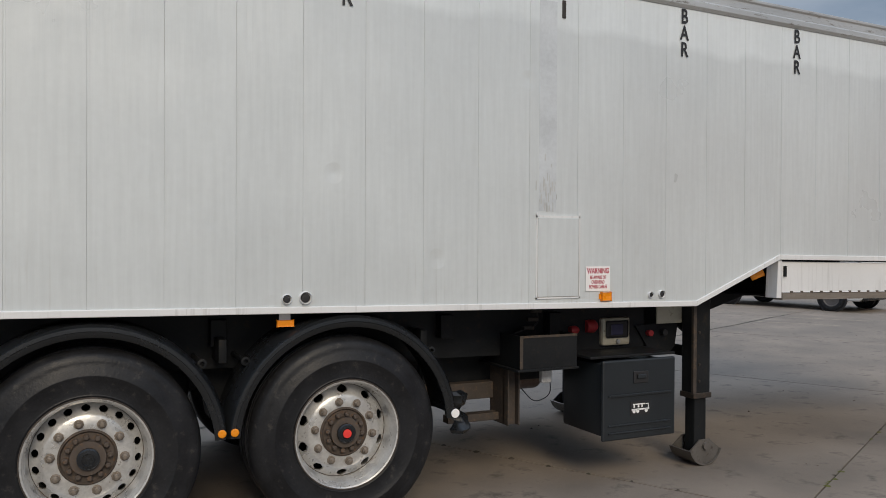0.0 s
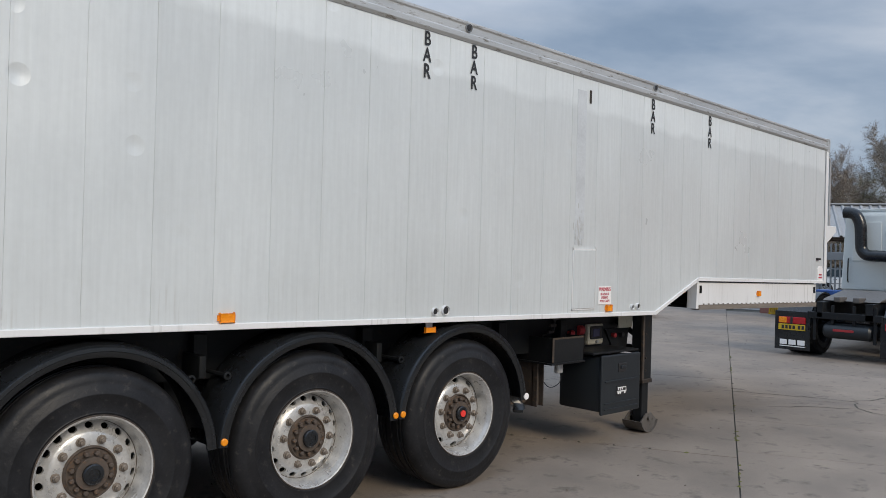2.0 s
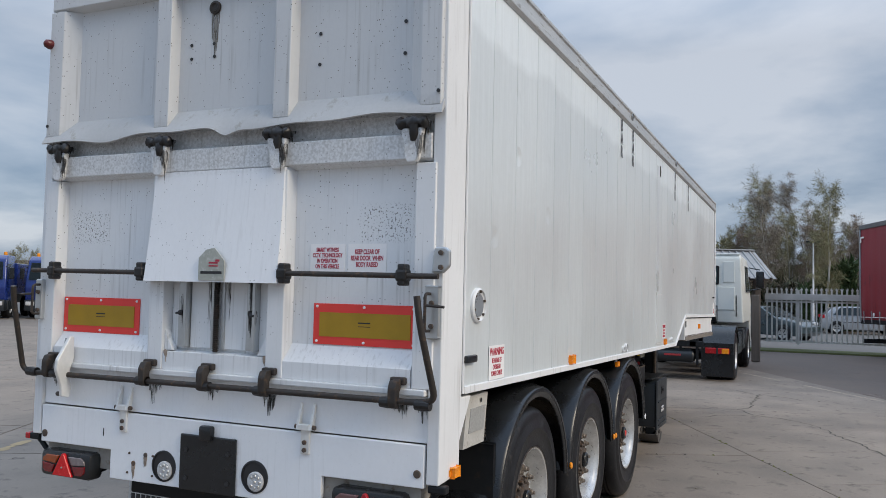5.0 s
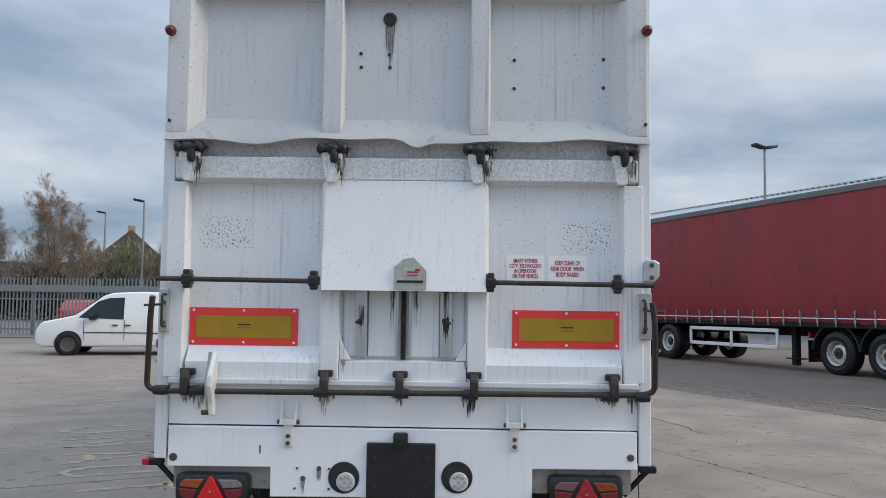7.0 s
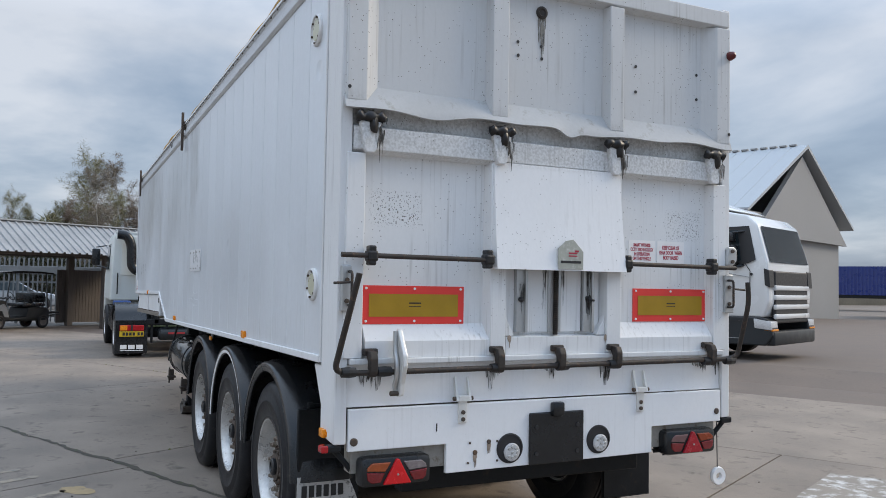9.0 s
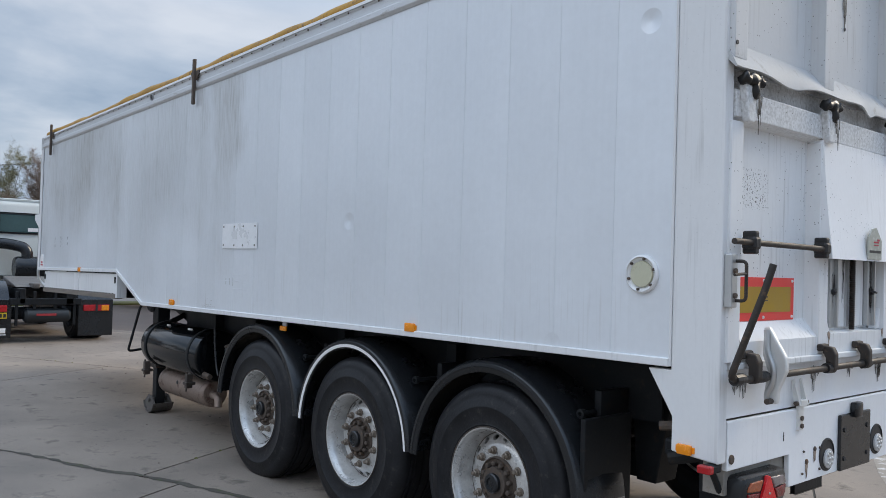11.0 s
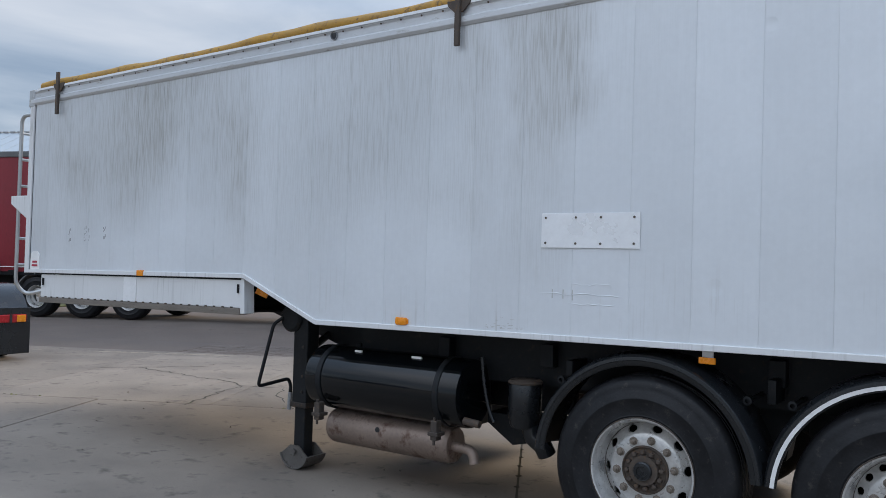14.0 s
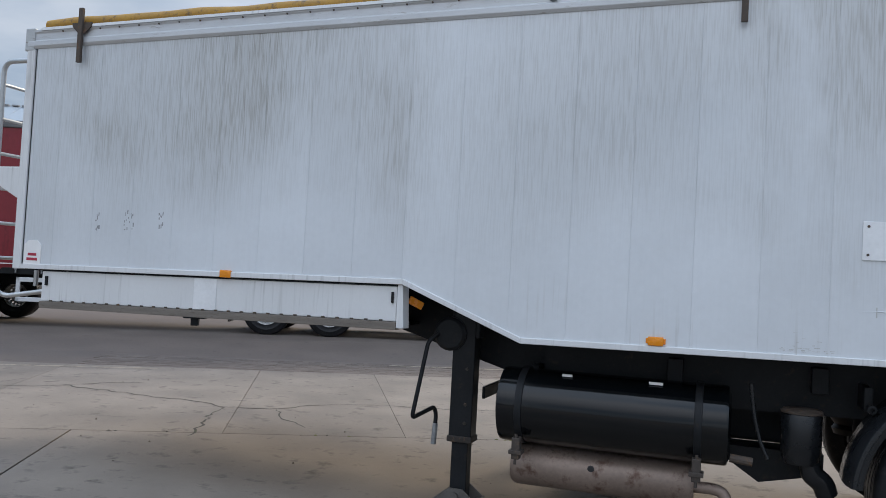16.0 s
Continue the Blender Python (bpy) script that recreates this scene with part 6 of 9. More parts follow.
prism(bm, [(-1.20, 1.80), (-1.255, 1.80), (-1.285, 1.83), (-1.285, 1.90), (-1.262, 1.915), (-1.215, 1.915), (-1.205, 1.87)], "x", -0.10, -0.075, 0.008)
cp = part("post_bracket", bm, M_ALU, trailer, "cast aluminium keeper plate")
bm = B()
for z in (1.825, 1.888):
    lathe(bm, [(0.012, -0.099), (0.011, -0.109), (0.0005, -0.11)], "x", 8, (0, -1.245, z))
pieces("bracket_bolt", bm, M_RUST, cp)
bm = B()
tube(bm, [(-0.03, -1.19, 0.86), (-0.032, -1.195, 0.56)], 0.003, 6)
cord = part("pull_cord", bm, M_INK, trailer)
bm = lathe(B(), [(0.022, -0.012), (0.05, -0.014), (0.056, 0), (0.05, 0.014), (0.022, 0.012)], "x", 24, (-0.03, -1.20, 0.53), True)
part("cord_ring", bm, M_STICKER, cord, "white plastic pull ring", smooth=40)

# ---- undercarriage, right side ----
bm = box(B(), 5.625, 6.205, -1.155, -0.70, 0.325, 0.80, 0.02)
tb = part("tool_box", bm, M_GREY, trailer, "dark grey plastic tool box with a ribbed lid", smooth=40)
bm = box(B(), 5.615, 6.215, -1.175, -1.15, 0.30, 0.825, 0.012)
lid = part("lid", bm, M_GREY, tb)
bm = box(B(), 5.66, 6.17, -1.185, -1.174, 0.585, 0.60, 0.003)
part("lid_rib", bm, M_GREY, lid)
part("lid_rib", box(B(), 5.66, 6.17, -1.185, -1.174, 0.395, 0.405, 0.003), M_GREY, lid)
part("lid_rib", box(B(), 5.66, 6.17, -1.185, -1.174, 0.345, 0.355, 0.003), M_GREY, lid)
bm = box(B(), 5.86, 5.98, -1.182, -1.174, 0.665, 0.745, 0.004)
part("catch_recess", bm, M_INK, lid)
part("catch", box(B(), 5.885, 5.955, -1.195, -1.18, 0.695, 0.725, 0.006), M_GREY, lid)
lg = part("logo_plate", box(B(), 5.835, 6.0, -1.1785, -1.174, 0.455, 0.545), M_INK, lid, "small black plate with a white truck outline")
bm = B()
for a, b, c, d in ((5.855, 5.955, 0.523, 0.531), (5.86, 5.872, 0.505, 0.525), (5.895, 5.907, 0.505, 0.525), (5.925, 5.935, 0.505, 0.525), (5.845, 5.99, 0.488, 0.498), (5.96, 5.985, 0.523, 0.529), (5.98, 5.986, 0.495, 0.529)):
    box(bm, a, b, -1.180, -1.1785, c, d)
for x in (5.865, 5.895, 5.965):
    lathe(bm, [(0.013, -1.1785), (0.013, -1.180), (0.0005, -1.180)], "y", 14, (x, 0, 0.482))
part("logo_mark", bm, M_STICKER, lg)
part("box_shelf", box(B(), 5.55, 6.25, -1.13, -0.5, 0.832, 0.85, 0.004), M_BLACK, trailer)
bm = B()
box(bm, 5.065, 5.49, -1.065, -1.055, 0.785, 0.998, 0.003)
box(bm, 5.065, 5.075, -1.055, -0.60, 0.785, 0.998, 0.003)
box(bm, 5.48, 5.49, -1.055, -0.60, 0.785, 0.998, 0.003)
box(bm, 5.04, 5.50, -1.075, -0.55, 0.772, 0.787, 0.003)
bt = part("battery_tray", bm, M_BLACK, trailer, "open black steel battery tray")
part("tray_edge", box(B(), 5.058, 5.082, -1.0685, -1.064, 0.79, 0.997, 0.002), M_BROWNBLK, bt)
part("tray_edge", box(B(), 5.06, 5.49, -1.0675, -1.064, 0.985, 1.0, 0.001), M_BROWNBLK, bt)
bm = B()
box(bm, 5.07, 5.16, -0.855, -0.84, 0.40, 0.77, 0.002)
box(bm, 5.07, 5.08, -0.9, -0.66, 0.40, 0.77, 0.002)
box(bm, 5.15, 5.16, -0.9, -0.66, 0.40, 0.77, 0.002)
box(bm, 4.70, 5.2, -0.78, -0.70, 0.42, 0.47, 0.004)
box(bm, 4.55, 5.1, -0.70, -0.62, 0.55, 0.66, 0.004)
part("lift_bracket", bm, M_BROWNBLK, trailer, "rust-brown steel channel bracket")
bm = B()
n = 12
rows = []
for k in range(n + 1):
    z = 0.69 - 0.25 * k / n
    w = 0.055 + 0.012 * math.sin(k * 1.9)
    c = 4.60 + 0.02 * math.sin(k * 0.9) + 0.004 * k
    d = -1.06 - 0.03 * math.sin(k * 0.7)
    rows.append([bm.verts.new(p) for p in ((c - w, d, z), (c, d - 0.035 - 0.012 * math.sin(k * 2.3), z), (c + w, d, z), (c + w, d + 0.02, z), (c, d - 0.012, z), (c - w, d + 0.02, z))])
for a, b in zip(rows, rows[1:]):
    for k in range(6):
        bm.faces.new((a[k], a[(k + 1) % 6], b[(k + 1) % 6], b[k]))
bm.faces.new(rows[0])
bm.faces.new(rows[-1][::-1])
bmesh.ops.recalc_face_normals(bm, faces=bm.faces)
part("rubber_deflector", bm, M_PLASTIC, trailer, "torn black rubber deflector", smooth=50)
part("white_dot", lathe(B(), [(0.026, -1.25), (0.026, -1.258), (0.0005, -1.259)], "y", 20, (4.515, 0, 0.60)), M_STICKER, trailer, "white round reflector")
bm = B()
box(bm, 5.86, 6.10, -0.84, -0.78, 0.87, 1.065, 0.018)
cb = part("control_box", bm, M_CREAM, trailer, "cream control box with a dark display")
part("display", box(B(), 5.885, 6.075, -0.846, -0.839, 0.925, 1.045, 0.012), M_INK, cb, "dark display window")
part("display_glass", box(B(), 5.925, 6.03, -0.850, -0.845, 0.945, 1.02, 0.004), M_SCREEN, cb)
bm = lathe(B(), [(0.015, -0.84), (0.015, -0.86), (0.0005, -0.86)], "y", 12, (5.985, 0, 0.90))
part("key_switch", bm, M_ALU, cb)
bm = B()
lathe(bm, [(0.042, 5.74), (0.046, 5.77), (0.046, 5.81), (0.03, 5.83)], "x", 18, (0, -0.80, 1.01))
part("red_coupling", bm, M_REDCAP, trailer, "faded red air coupling", smooth=40)
bm = B()
lathe(bm, [(0.026, 5.60), (0.03, 5.62), (0.03, 5.65), (0.015, 5.67)], "x", 14, (0, -0.82, 0.99))
part("red_coupling", bm, M_REDCAP, trailer, "faded red air coupling", smooth=40)
bm = B()
prism(bm, [(6.16, 1.0), (6.55, 1.02), (6.52, 0.84), (6.46, 0.78), (6.30, 0.80)], "y", -0.82, -0.80)
vp = part("valve_plate", bm, M_BLACK, trailer, "black valve plate with a red and a black button")
for x, m_b in ((6.27, M_REDCAP), (6.40, M_INK)):
    part("button", lathe(B(), [(0.02, -0.82), (0.024, -0.845), (0.022, -0.86), (0.0005, -0.862)], "y", 16, (x, 0, 0.945)), m_b, vp, smooth=40)
part("cream_plate", box(B(), 6.32, 6.55, -0.86, -0.845, 1.01, 1.15, 0.004), M_CREAM, trailer, "cream plate below the body")
part("work_lamp", box(B(), 5.31, 5.39, -0.93, -0.885, 0.665, 0.755, 0.012), M_CLEAR, trailer, "small square work lamp")
bm = B()
tube(bm, bend([(5.39, -0.90, 0.68), (5.40, -0.9, 0.58), (5.30, -0.85, 0.52), (5.22, -0.82, 0.62)], 0.06), 0.004, 6)
part("cable", bm, M_INK, trailer)
bm = B()
tube(bm, bend([(5.12, -0.9, 1.0), (5.3, -0.9, 1.05), (5.28, -0.9, 1.17), (5.35, -0.9, 1.2)], 0.05), 0.006, 6)
part("cable", bm, M_INK, trailer)
bm = B()
for i in range(4):
    box(bm, 5.17 + 0.03 * i, 5.25 + 0.03 * i, -0.93, -0.90, 1.02 + 0.055 * i, 1.045 + 0.055 * i, 0.004)
part("cable_chain", bm, M_BROWN, trailer, "rusty link chain")
part("red_tag", box(B(), 5.475, 5.485, -1.006, -0.999, 0.80, 0.85), M_REDCAP, trailer)
part("tank_rear", box(B(), 4.62, 5.6, -0.55, -0.45, 0.62, 0.95, 0.02), M_BLACK, trailer)

# ---- landing legs ----
def leg(s, x, y):
    bm = B()
    box(bm, x - 0.076, x + 0.076, y - 0.066, y + 0.066, 0.49, 1.36, 0.010)
    lg = part("landing_leg", bm, M_BLACK, trailer, "black square landing leg")
    part("leg_collar", box(B(), x - 0.084, x + 0.084, y - 0.074, y + 0.074, 0.475, 0.515, 0.006), M_BROWN, lg)
    part("leg_inner", box(B(), x - 0.055, x + 0.055, y - 0.05, y + 0.05, 0.09, 0.50, 0.008), M_BLACK, lg)
    bm = B()
    n = 14
    outer, inner = [], []
    for k in range(n + 1):
        a = radians(196 + 148 * k / n)
        outer.append((x + 0.150 * math.cos(a), 0.152 + 0.150 * math.sin(a)))
        inner.append((x + 0.139 * math.cos(a), 0.152 + 0.139 * math.sin(a)))
    prism(bm, outer + inner[::-1], "y", y - 0.11, y + 0.11)
    for yy in (y - 0.095, y + 0.085):
        pts = [(p[0], p[1]) for p in inner] + [(x + 0.045, 0.185), (x - 0.045, 0.185)]
        prism(bm, pts, "y", yy, yy + 0.01)
    tube(bm, [(x, y - 0.115, 0.138), (x, y + 0.115, 0.138)], 0.024, 14)
    part("leg_foot", bm, M_FOOT, lg, "worn steel rocker foot", smooth=40)
    bm = B()
    tube(bm, [(x, y, 0.9), (x, y + s * -0.4, 1.1)], 0.03, 8)
    box(bm, x - 0.10, x + 0.09, y - 0.055, y + 0.055, 1.15, 1.34, 0.01)
    part("leg_gusset", bm, M_BLACK, lg)
    bm = B()
    for zz in (0.60, 0.72, 0.95):
        lathe(bm, [(0.012, 0), (0.011, s * 0.012), (0.0005, s * 0.013)], "y", 8, (x - 0.03, y + s * 0.06, zz))
    pieces("leg_bolt", bm, M_BROWN, lg)
    return lg


leg(-1, 6.630, -0.92)
ll = leg(1, 6.765, 0.87)
bm = lathe(B(), [(0.11, 0.90), (0.11, 0.95), (0.09, 0.97), (0.0005, 0.975)], "y", 24, (6.86, 0, 1.17))
part("gear_case", bm, M_BLACK, ll, smooth=40)
bm = B()
tube(bm, bend([(6.93, 0.97, 1.17), (6.98, 1.02, 1.12), (7.03, 1.12, 0.63), (6.98, 0.84, 0.67), (6.97, 0.82, 0.62), (6.98, 0.82, 0.43)], 0.04, 5), 0.014, 10)
crank = part("leg_crank", bm, M_BLACK, ll, "black cranked winding handle with worn paint", smooth=50)
part("crank_grip", tube(B(), [(6.972, 0.82, 0.56), (6.98, 0.82, 0.42)], 0.018, 10), M_SCUFF, crank)
part("leg_stay", box(B(), 6.645, 6.665, -0.8, 0.8, 0.75, 0.83, 0.004), M_BLACK, trailer)
part("leg_rail", box(B(), 6.545, 6.575, -0.99, -0.965, 0.5, 1.2, 0.003), M_BROWNBLK, trailer)

# ---- undercarriage, left side ----
bm = lathe(B(), [(0.0005, 5.12), (0.18, 5.12), (0.225, 5.135), (0.23, 5.15), (0.23, 6.44), (0.225, 6.465), (0.18, 6.48), (0.0005, 6.48)], "x", 48, (0, 0.965, 0.768))
tank = part("fuel_tank", bm, M_TANK, trailer, "glossy black cylindrical diesel tank", smooth=40)
for x in (5.295, 6.33):
    bm = lathe(B(), [(0.231, x - 0.022), (0.238, x - 0.02), (0.238, x + 0.02), (0.231, x + 0.022)], "x", 40, (0, 0.965, 0.768), True)
    sp = part("tank_strap", bm, M_BLACK, tank, "black steel strap with a flaking edge", smooth=40)
    bm = B()
    box(bm, x - 0.025, x + 0.025, 1.14, 1.2, 0.47, 0.60, 0.006)
    tube(bm, [(x, 1.19, 0.44), (x, 1.19, 0.62)], 0.009, 8)
    box(bm, x - 0.04, x + 0.04, 1.12, 1.21, 0.50, 0.525, 0.004)
    part("strap_clamp", bm, M_BROWNBLK, sp)
    part("tank_cradle", box(B(), x - 0.03, x + 0.03, 0.5, 0.75, 0.5, 1.0, 0.01), M_BLACK, trailer)
bm = lathe(B(), [(0.0005, 6.455), (0.05, 6.455), (0.055, 6.47), (0.05, 6.49), (0.0005, 6.495)], "x", 20, (0, 1.02, 0.86))
part("tank_cap", bm, M_PLASTIC, tank, smooth=40)
part("label_bar", box(B(), 6.03, 6.09, 1.06, 1.075, 0.975, 0.99), M_STICKER, tank)
part("label_bar", box(B(), 5.5, 5.58, 1.06, 1.075, 0.975, 0.99), M_STICKER, tank)
bm = lathe(B(), [(0.0005, 5.31), (0.115, 5.31), (0.126, 5.325), (0.131, 5.345), (0.131, 6.36), (0.126, 6.385), (0.115, 6.40), (0.0005, 6.40)], "x", 36, (0, 0.90, 0.392))
mf = part("muffler", bm, M_MUFF, trailer, "rust-stained steel exhaust muffler", smooth=40)
bm = B()
tube(bm, bend([(5.32, 0.93, 0.385), (5.20, 0.94, 0.39), (5.14, 0.95, 0.375), (5.12, 0.955, 0.30)], 0.05, 5), 0.034, 16, cap=False)
tube(bm, bend([(5.32, 0.93, 0.385), (5.20, 0.94, 0.39), (5.14, 0.95, 0.375), (5.12, 0.955, 0.30)], 0.05, 5), 0.029, 16, cap=False)
part("tail_pipe", bm, M_MUFF, mf, smooth=50)
part("soot_mark", lathe(B(), [(0.022, 0), (0.018, 0.003), (0.0005, 0.004)], "y", 9, (5.90, 1.026, 0.432)), M_INK, mf)
bm = B()
lathe(bm, [(0.0005, 0.60), (0.085, 0.60), (0.10, 0.625), (0.10, 0.65), (0.108, 0.66), (0.108, 0.87), (0.10, 0.885), (0.0005, 0.885)], "z", 32, (4.745, 0.97, 0))
af = part("air_filter", bm, M_PLASTIC, trailer, "grey air filter canister", smooth=40)
part("filter_cap", lathe(B(), [(0.0005, 0.882), (0.111, 0.882), (0.113, 0.893), (0.098, 0.905), (0.0005, 0.908)], "z", 32, (4.745, 0.97, 0)), M_RUST, af, "rusty lid", smooth=40)
bm = B()
tube(bm, bend([(4.70, 0.97, 0.62), (4.69, 0.97, 0.55), (4.62, 0.95, 0.50), (4.60, 0.93, 0.44)], 0.06, 4), 0.06, 16)
part("filter_pipe", bm, M_PLASTIC, af, smooth=50)
bm = B()
tube(bm, bend([(5.02, 1.06, 1.03), (5.0, 1.06, 0.85), (4.96, 1.06, 0.70), (4.92, 1.06, 0.62)], 0.08), 0.012, 8)
part("hose", bm, M_PLASTIC, trailer, smooth=50)
part("hose_fitting", tube(B(), [(5.0, 1.10, 0.60), (5.12, 1.10, 0.61)], 0.025, 10), M_RUST, trailer)
bm = B()
prism(bm, [(4.6, 0.5), (4.95, 0.42), (5.15, 0.55), (5.15, 0.62), (4.6, 0.62)], "y", 0.5, 0.75)
part("engine_tray", bm, M_BLACK, trailer)
bm = B()
box(bm, 4.62, 6.5, 0.42, 0.5, 0.62, 1.0, 0.02)
part("engine_shield", bm, M_BLACK, trailer)
for x in (4.42, 3.24, 1.94, 0.72):
    for s in (-1, 1):
        bm = B()
        lathe(bm, [(0.020, s * 0.82), (0.020, s * 0.98), (0.016, s * 0.99), (0.014, s * 1.01)], "y", 12, (x, 0, 0.98))
        box(bm, x - 0.022, x + 0.022, min(s * 0.8, s * 1.02), max(s * 0.8, s * 1.02), 0.93, 1.06, 0.006)
        part("guard_bracket", bm, M_BLACK, trailer, smooth=40)
for i, x in enumerate(AXLES):
    for s in (-1, 1):
        bm = lathe(B(), [(0.06, 0.55), (0.085, 0.6), (0.085, 0.72), (0.06, 0.76)], "z", 18, (x - 0.35, s * 0.66, 0.15))
        part("brake_chamber", bm, M_BLACK, trailer, smooth=40)

# ---- vehicles beyond ----
def shell(bm, pts, w, belt, tuck, bev=0.03):
    """A vehicle shell: a side profile (x, z) drawn across the width w, leaning in by tuck above the belt."""
    top = max(p[1] for p in pts)
    rows = []
    for k, f in enumerate((-1, 1)):
        row = []
        for x, z in pts:
            t = max(0.0, (z - belt) / max(0.01, top - belt))
            row.append(bm.verts.new((x, f * (w / 2 - tuck * t), z)))
        rows.append(row)
    n = len(pts)
    fs = [bm.faces.new(rows[0]), bm.faces.new(rows[1][::-1])]
    for i in range(n):
        j = (i + 1) % n
        fs.append(bm.faces.new((rows[0][i], rows[1][i], rows[1][j], rows[0][j])))
    bmesh.ops.recalc_face_normals(bm, faces=fs)
    if bev:
        bmesh.ops.bevel(bm, geom=list({e for f in fs for e in f.edges}), offset=bev, segments=3, affect="EDGES", profile=0.5)
    return bm


def side_pane(bm, pts, side, w, belt, top, tuck, out=0.006):
    """A window laid on the leaning flank of a shell."""
    lo, hi = [], []
    for x, z in pts:
        t = max(0.0, (z - belt) / (top - belt))
        y = side * (w / 2 - tuck * t)
        hi.append(bm.verts.new((x, y + side * out, z)))
        lo.append(bm.verts.new((x, y - side * 0.01, z)))
    n = len(pts)
    fs = [bm.faces.new(hi), bm.faces.new(lo[::-1])]
    for i in range(n):
        fs.append(bm.faces.new((hi[i], lo[i], lo[(i + 1) % n], hi[(i + 1) % n])))
    bmesh.ops.recalc_face_normals(bm, faces=fs)
    return bm


ME_CTYRE = mesh_of("tyre", lathe(B(), [(0.19, -0.09), (0.22, -0.105), (0.28, -0.108), (0.305, -0.09), (0.312, -0.06), (0.312, 0.06), (0.305, 0.09), (0.28, 0.105), (0.19, 0.09)], "y", 36, close=True), M_RUBBER, 40)
bm = lathe(B(), [(0.0005, -0.07), (0.05, -0.08), (0.06, -0.07), (0.17, -0.085), (0.185, -0.1), (0.2, -0.102), (0.2, -0.06)], "y", 30)
ME_CRIM = mesh_of("rim", bm, M_ALU, 35)
M_STEELRIM = mat("steel_rim", (0.10, 0.09, 0.085), 0.6, 0.3, 0.3, 8, 60, 0.2)
ME_SRIM = ME_CRIM.copy()
ME_SRIM.materials.clear()
ME_SRIM.materials.append(M_STEELRIM)
ME_SPOKE = mesh_of("spoke", box(B(), -0.018, 0.018, -0.098, -0.08, 0.05, 0.185, 0.004), M_INK)


def car_wheel(parent, x, y, steel=False, s=1.0):
    side = -1 if y < 0 else 1
    w = put("wheel", ME_CTYRE, parent, pose(x, y, 0.312 * s, 0, 0, 0 if side < 0 else 180) @ Matrix.Scale(s, 4))
    put("rim", ME_SRIM if steel else ME_CRIM, w)
    if not steel:
        for i in range(5):
            put("spoke", ME_SPOKE, w, pose(0, 0, 0, 0, 72 * i + 36, 0))
    return w


def truck_wheel(parent, x, y, rim=None, s=0.95):
    side = -1 if y < 0 else 1
    w = put("wheel", ME_TYRE, parent, pose(x, y, 0.533 * s, 0, 0, 0 if side < 0 else 180) @ Matrix.Scale(s, 4))
    put("rim", rim or ME_RIM10, w)
    put("hub", ME_HUB, w)
    put("hub_cap", ME_CAP, w)
    return w


# the red curtain-sider and its tractor
RD = math.degrees(math.atan2(-0.367, -0.93))
RLOC = (25.7, -3.98, 0)
red = thing("curtain_trailer", "dark red curtain-sided semi-trailer with steel buckles, coupled to a white tractor", "trailer", RLOC, RD)
red.rotation_euler.y = -0.0125
bm = B()
n = 110
rows = []
for k in range(n + 1):
    x = 0.08 + 15.40 * k / n
    w = 0.012 * math.sin(x * 6.28 / 0.52) + 0.012 * math.sin(x * 1.7)
    rows.append([bm.verts.new((x, yy, z)) for yy, z in ((0.02 + 0.2 * w, 4.02), (0.0 + w, 3.0), (-0.005 + w, 1.9), (0.0 + w * 1.4, 1.35), (0.03 + w, 1.12))])
for a, b in zip(rows, rows[1:]):
    for k in range(4):
        bm.faces.new((a[k], b[k], b[k + 1], a[k + 1]))
bmesh.ops.recalc_face_normals(bm, faces=bm.faces)
curtain = part("curtain", bm, M_CURTAIN, red, smooth=60)
part("load_box", box(B(), 0.02, 15.55, 0.05, 2.52, 1.16, 4.0), M_CURTAIN, red)
part("roof_rail", box(B(), 0.0, 15.6, -0.01, 2.56, 4.0, 4.15, 0.02), M_RAILDARK, red, "grimy grey roof rail")
part("roof_corner", box(B(), 15.05, 15.63, -0.02, 2.57, 3.985, 4.17, 0.02), M_GALV, red)
for x in (0.0, 15.52):
    part("corner_post", box(B(), x, x + 0.09, -0.01, 0.09, 1.1, 4.0, 0.01), M_GALV, red)
part("front_wall", box(B(), 15.56, 15.60, 0.08, 2.48, 1.15, 4.02), M_CURTAIN, red)
part("floor_frame", box(B(), 0.0, 15.6, 0.02, 2.53, 1.03, 1.16, 0.01), M_BLACK, red)
part("hem_strip", box(B(), 0.1, 15.4, -0.022, -0.014, 1.23, 1.25), M_STICKER, red)
ME_BUCKLE = mesh_of("buckle", box(box(box(B(), -0.012, 0.012, -0.035, -0.02, 1.06, 1.42), -0.028, 0.028, -0.045, -0.03, 1.12, 1.22, 0.008), -0.02, 0.02, -0.045, -0.03, 1.33, 1.42, 0.006), M_GALV)
for i in range(30):
    put("buckle", ME_BUCKLE, red, pose(0.35 + i * 0.515, 0, 0))
bm = B()
for a, b, c, d in ((14.65, 14.9, 3.72, 3.77), (14.85, 14.9, 3.52, 3.77), (0.12, 0.36, 3.72, 3.77), (0.12, 0.17, 3.58, 3.77)):
    box(bm, a, b, -0.02, -0.005, c, d)
part("corner_mark", bm, M_STICKER, curtain, "white corner mark tape")
part("round_mark", lathe(B(), [(0.06, -0.03), (0.06, -0.036), (0.0005, -0.036)], "y", 18, (1.0, 0, 1.32)), M_STICKER, red)
part("chassis_beam", box(B(), 0.1, 15.0, 0.75, 0.9, 0.8, 1.04), M_BLACK, red)
part("chassis_beam", box(B(), 0.1, 15.0, 1.65, 1.8, 0.8, 1.04), M_BLACK, red)
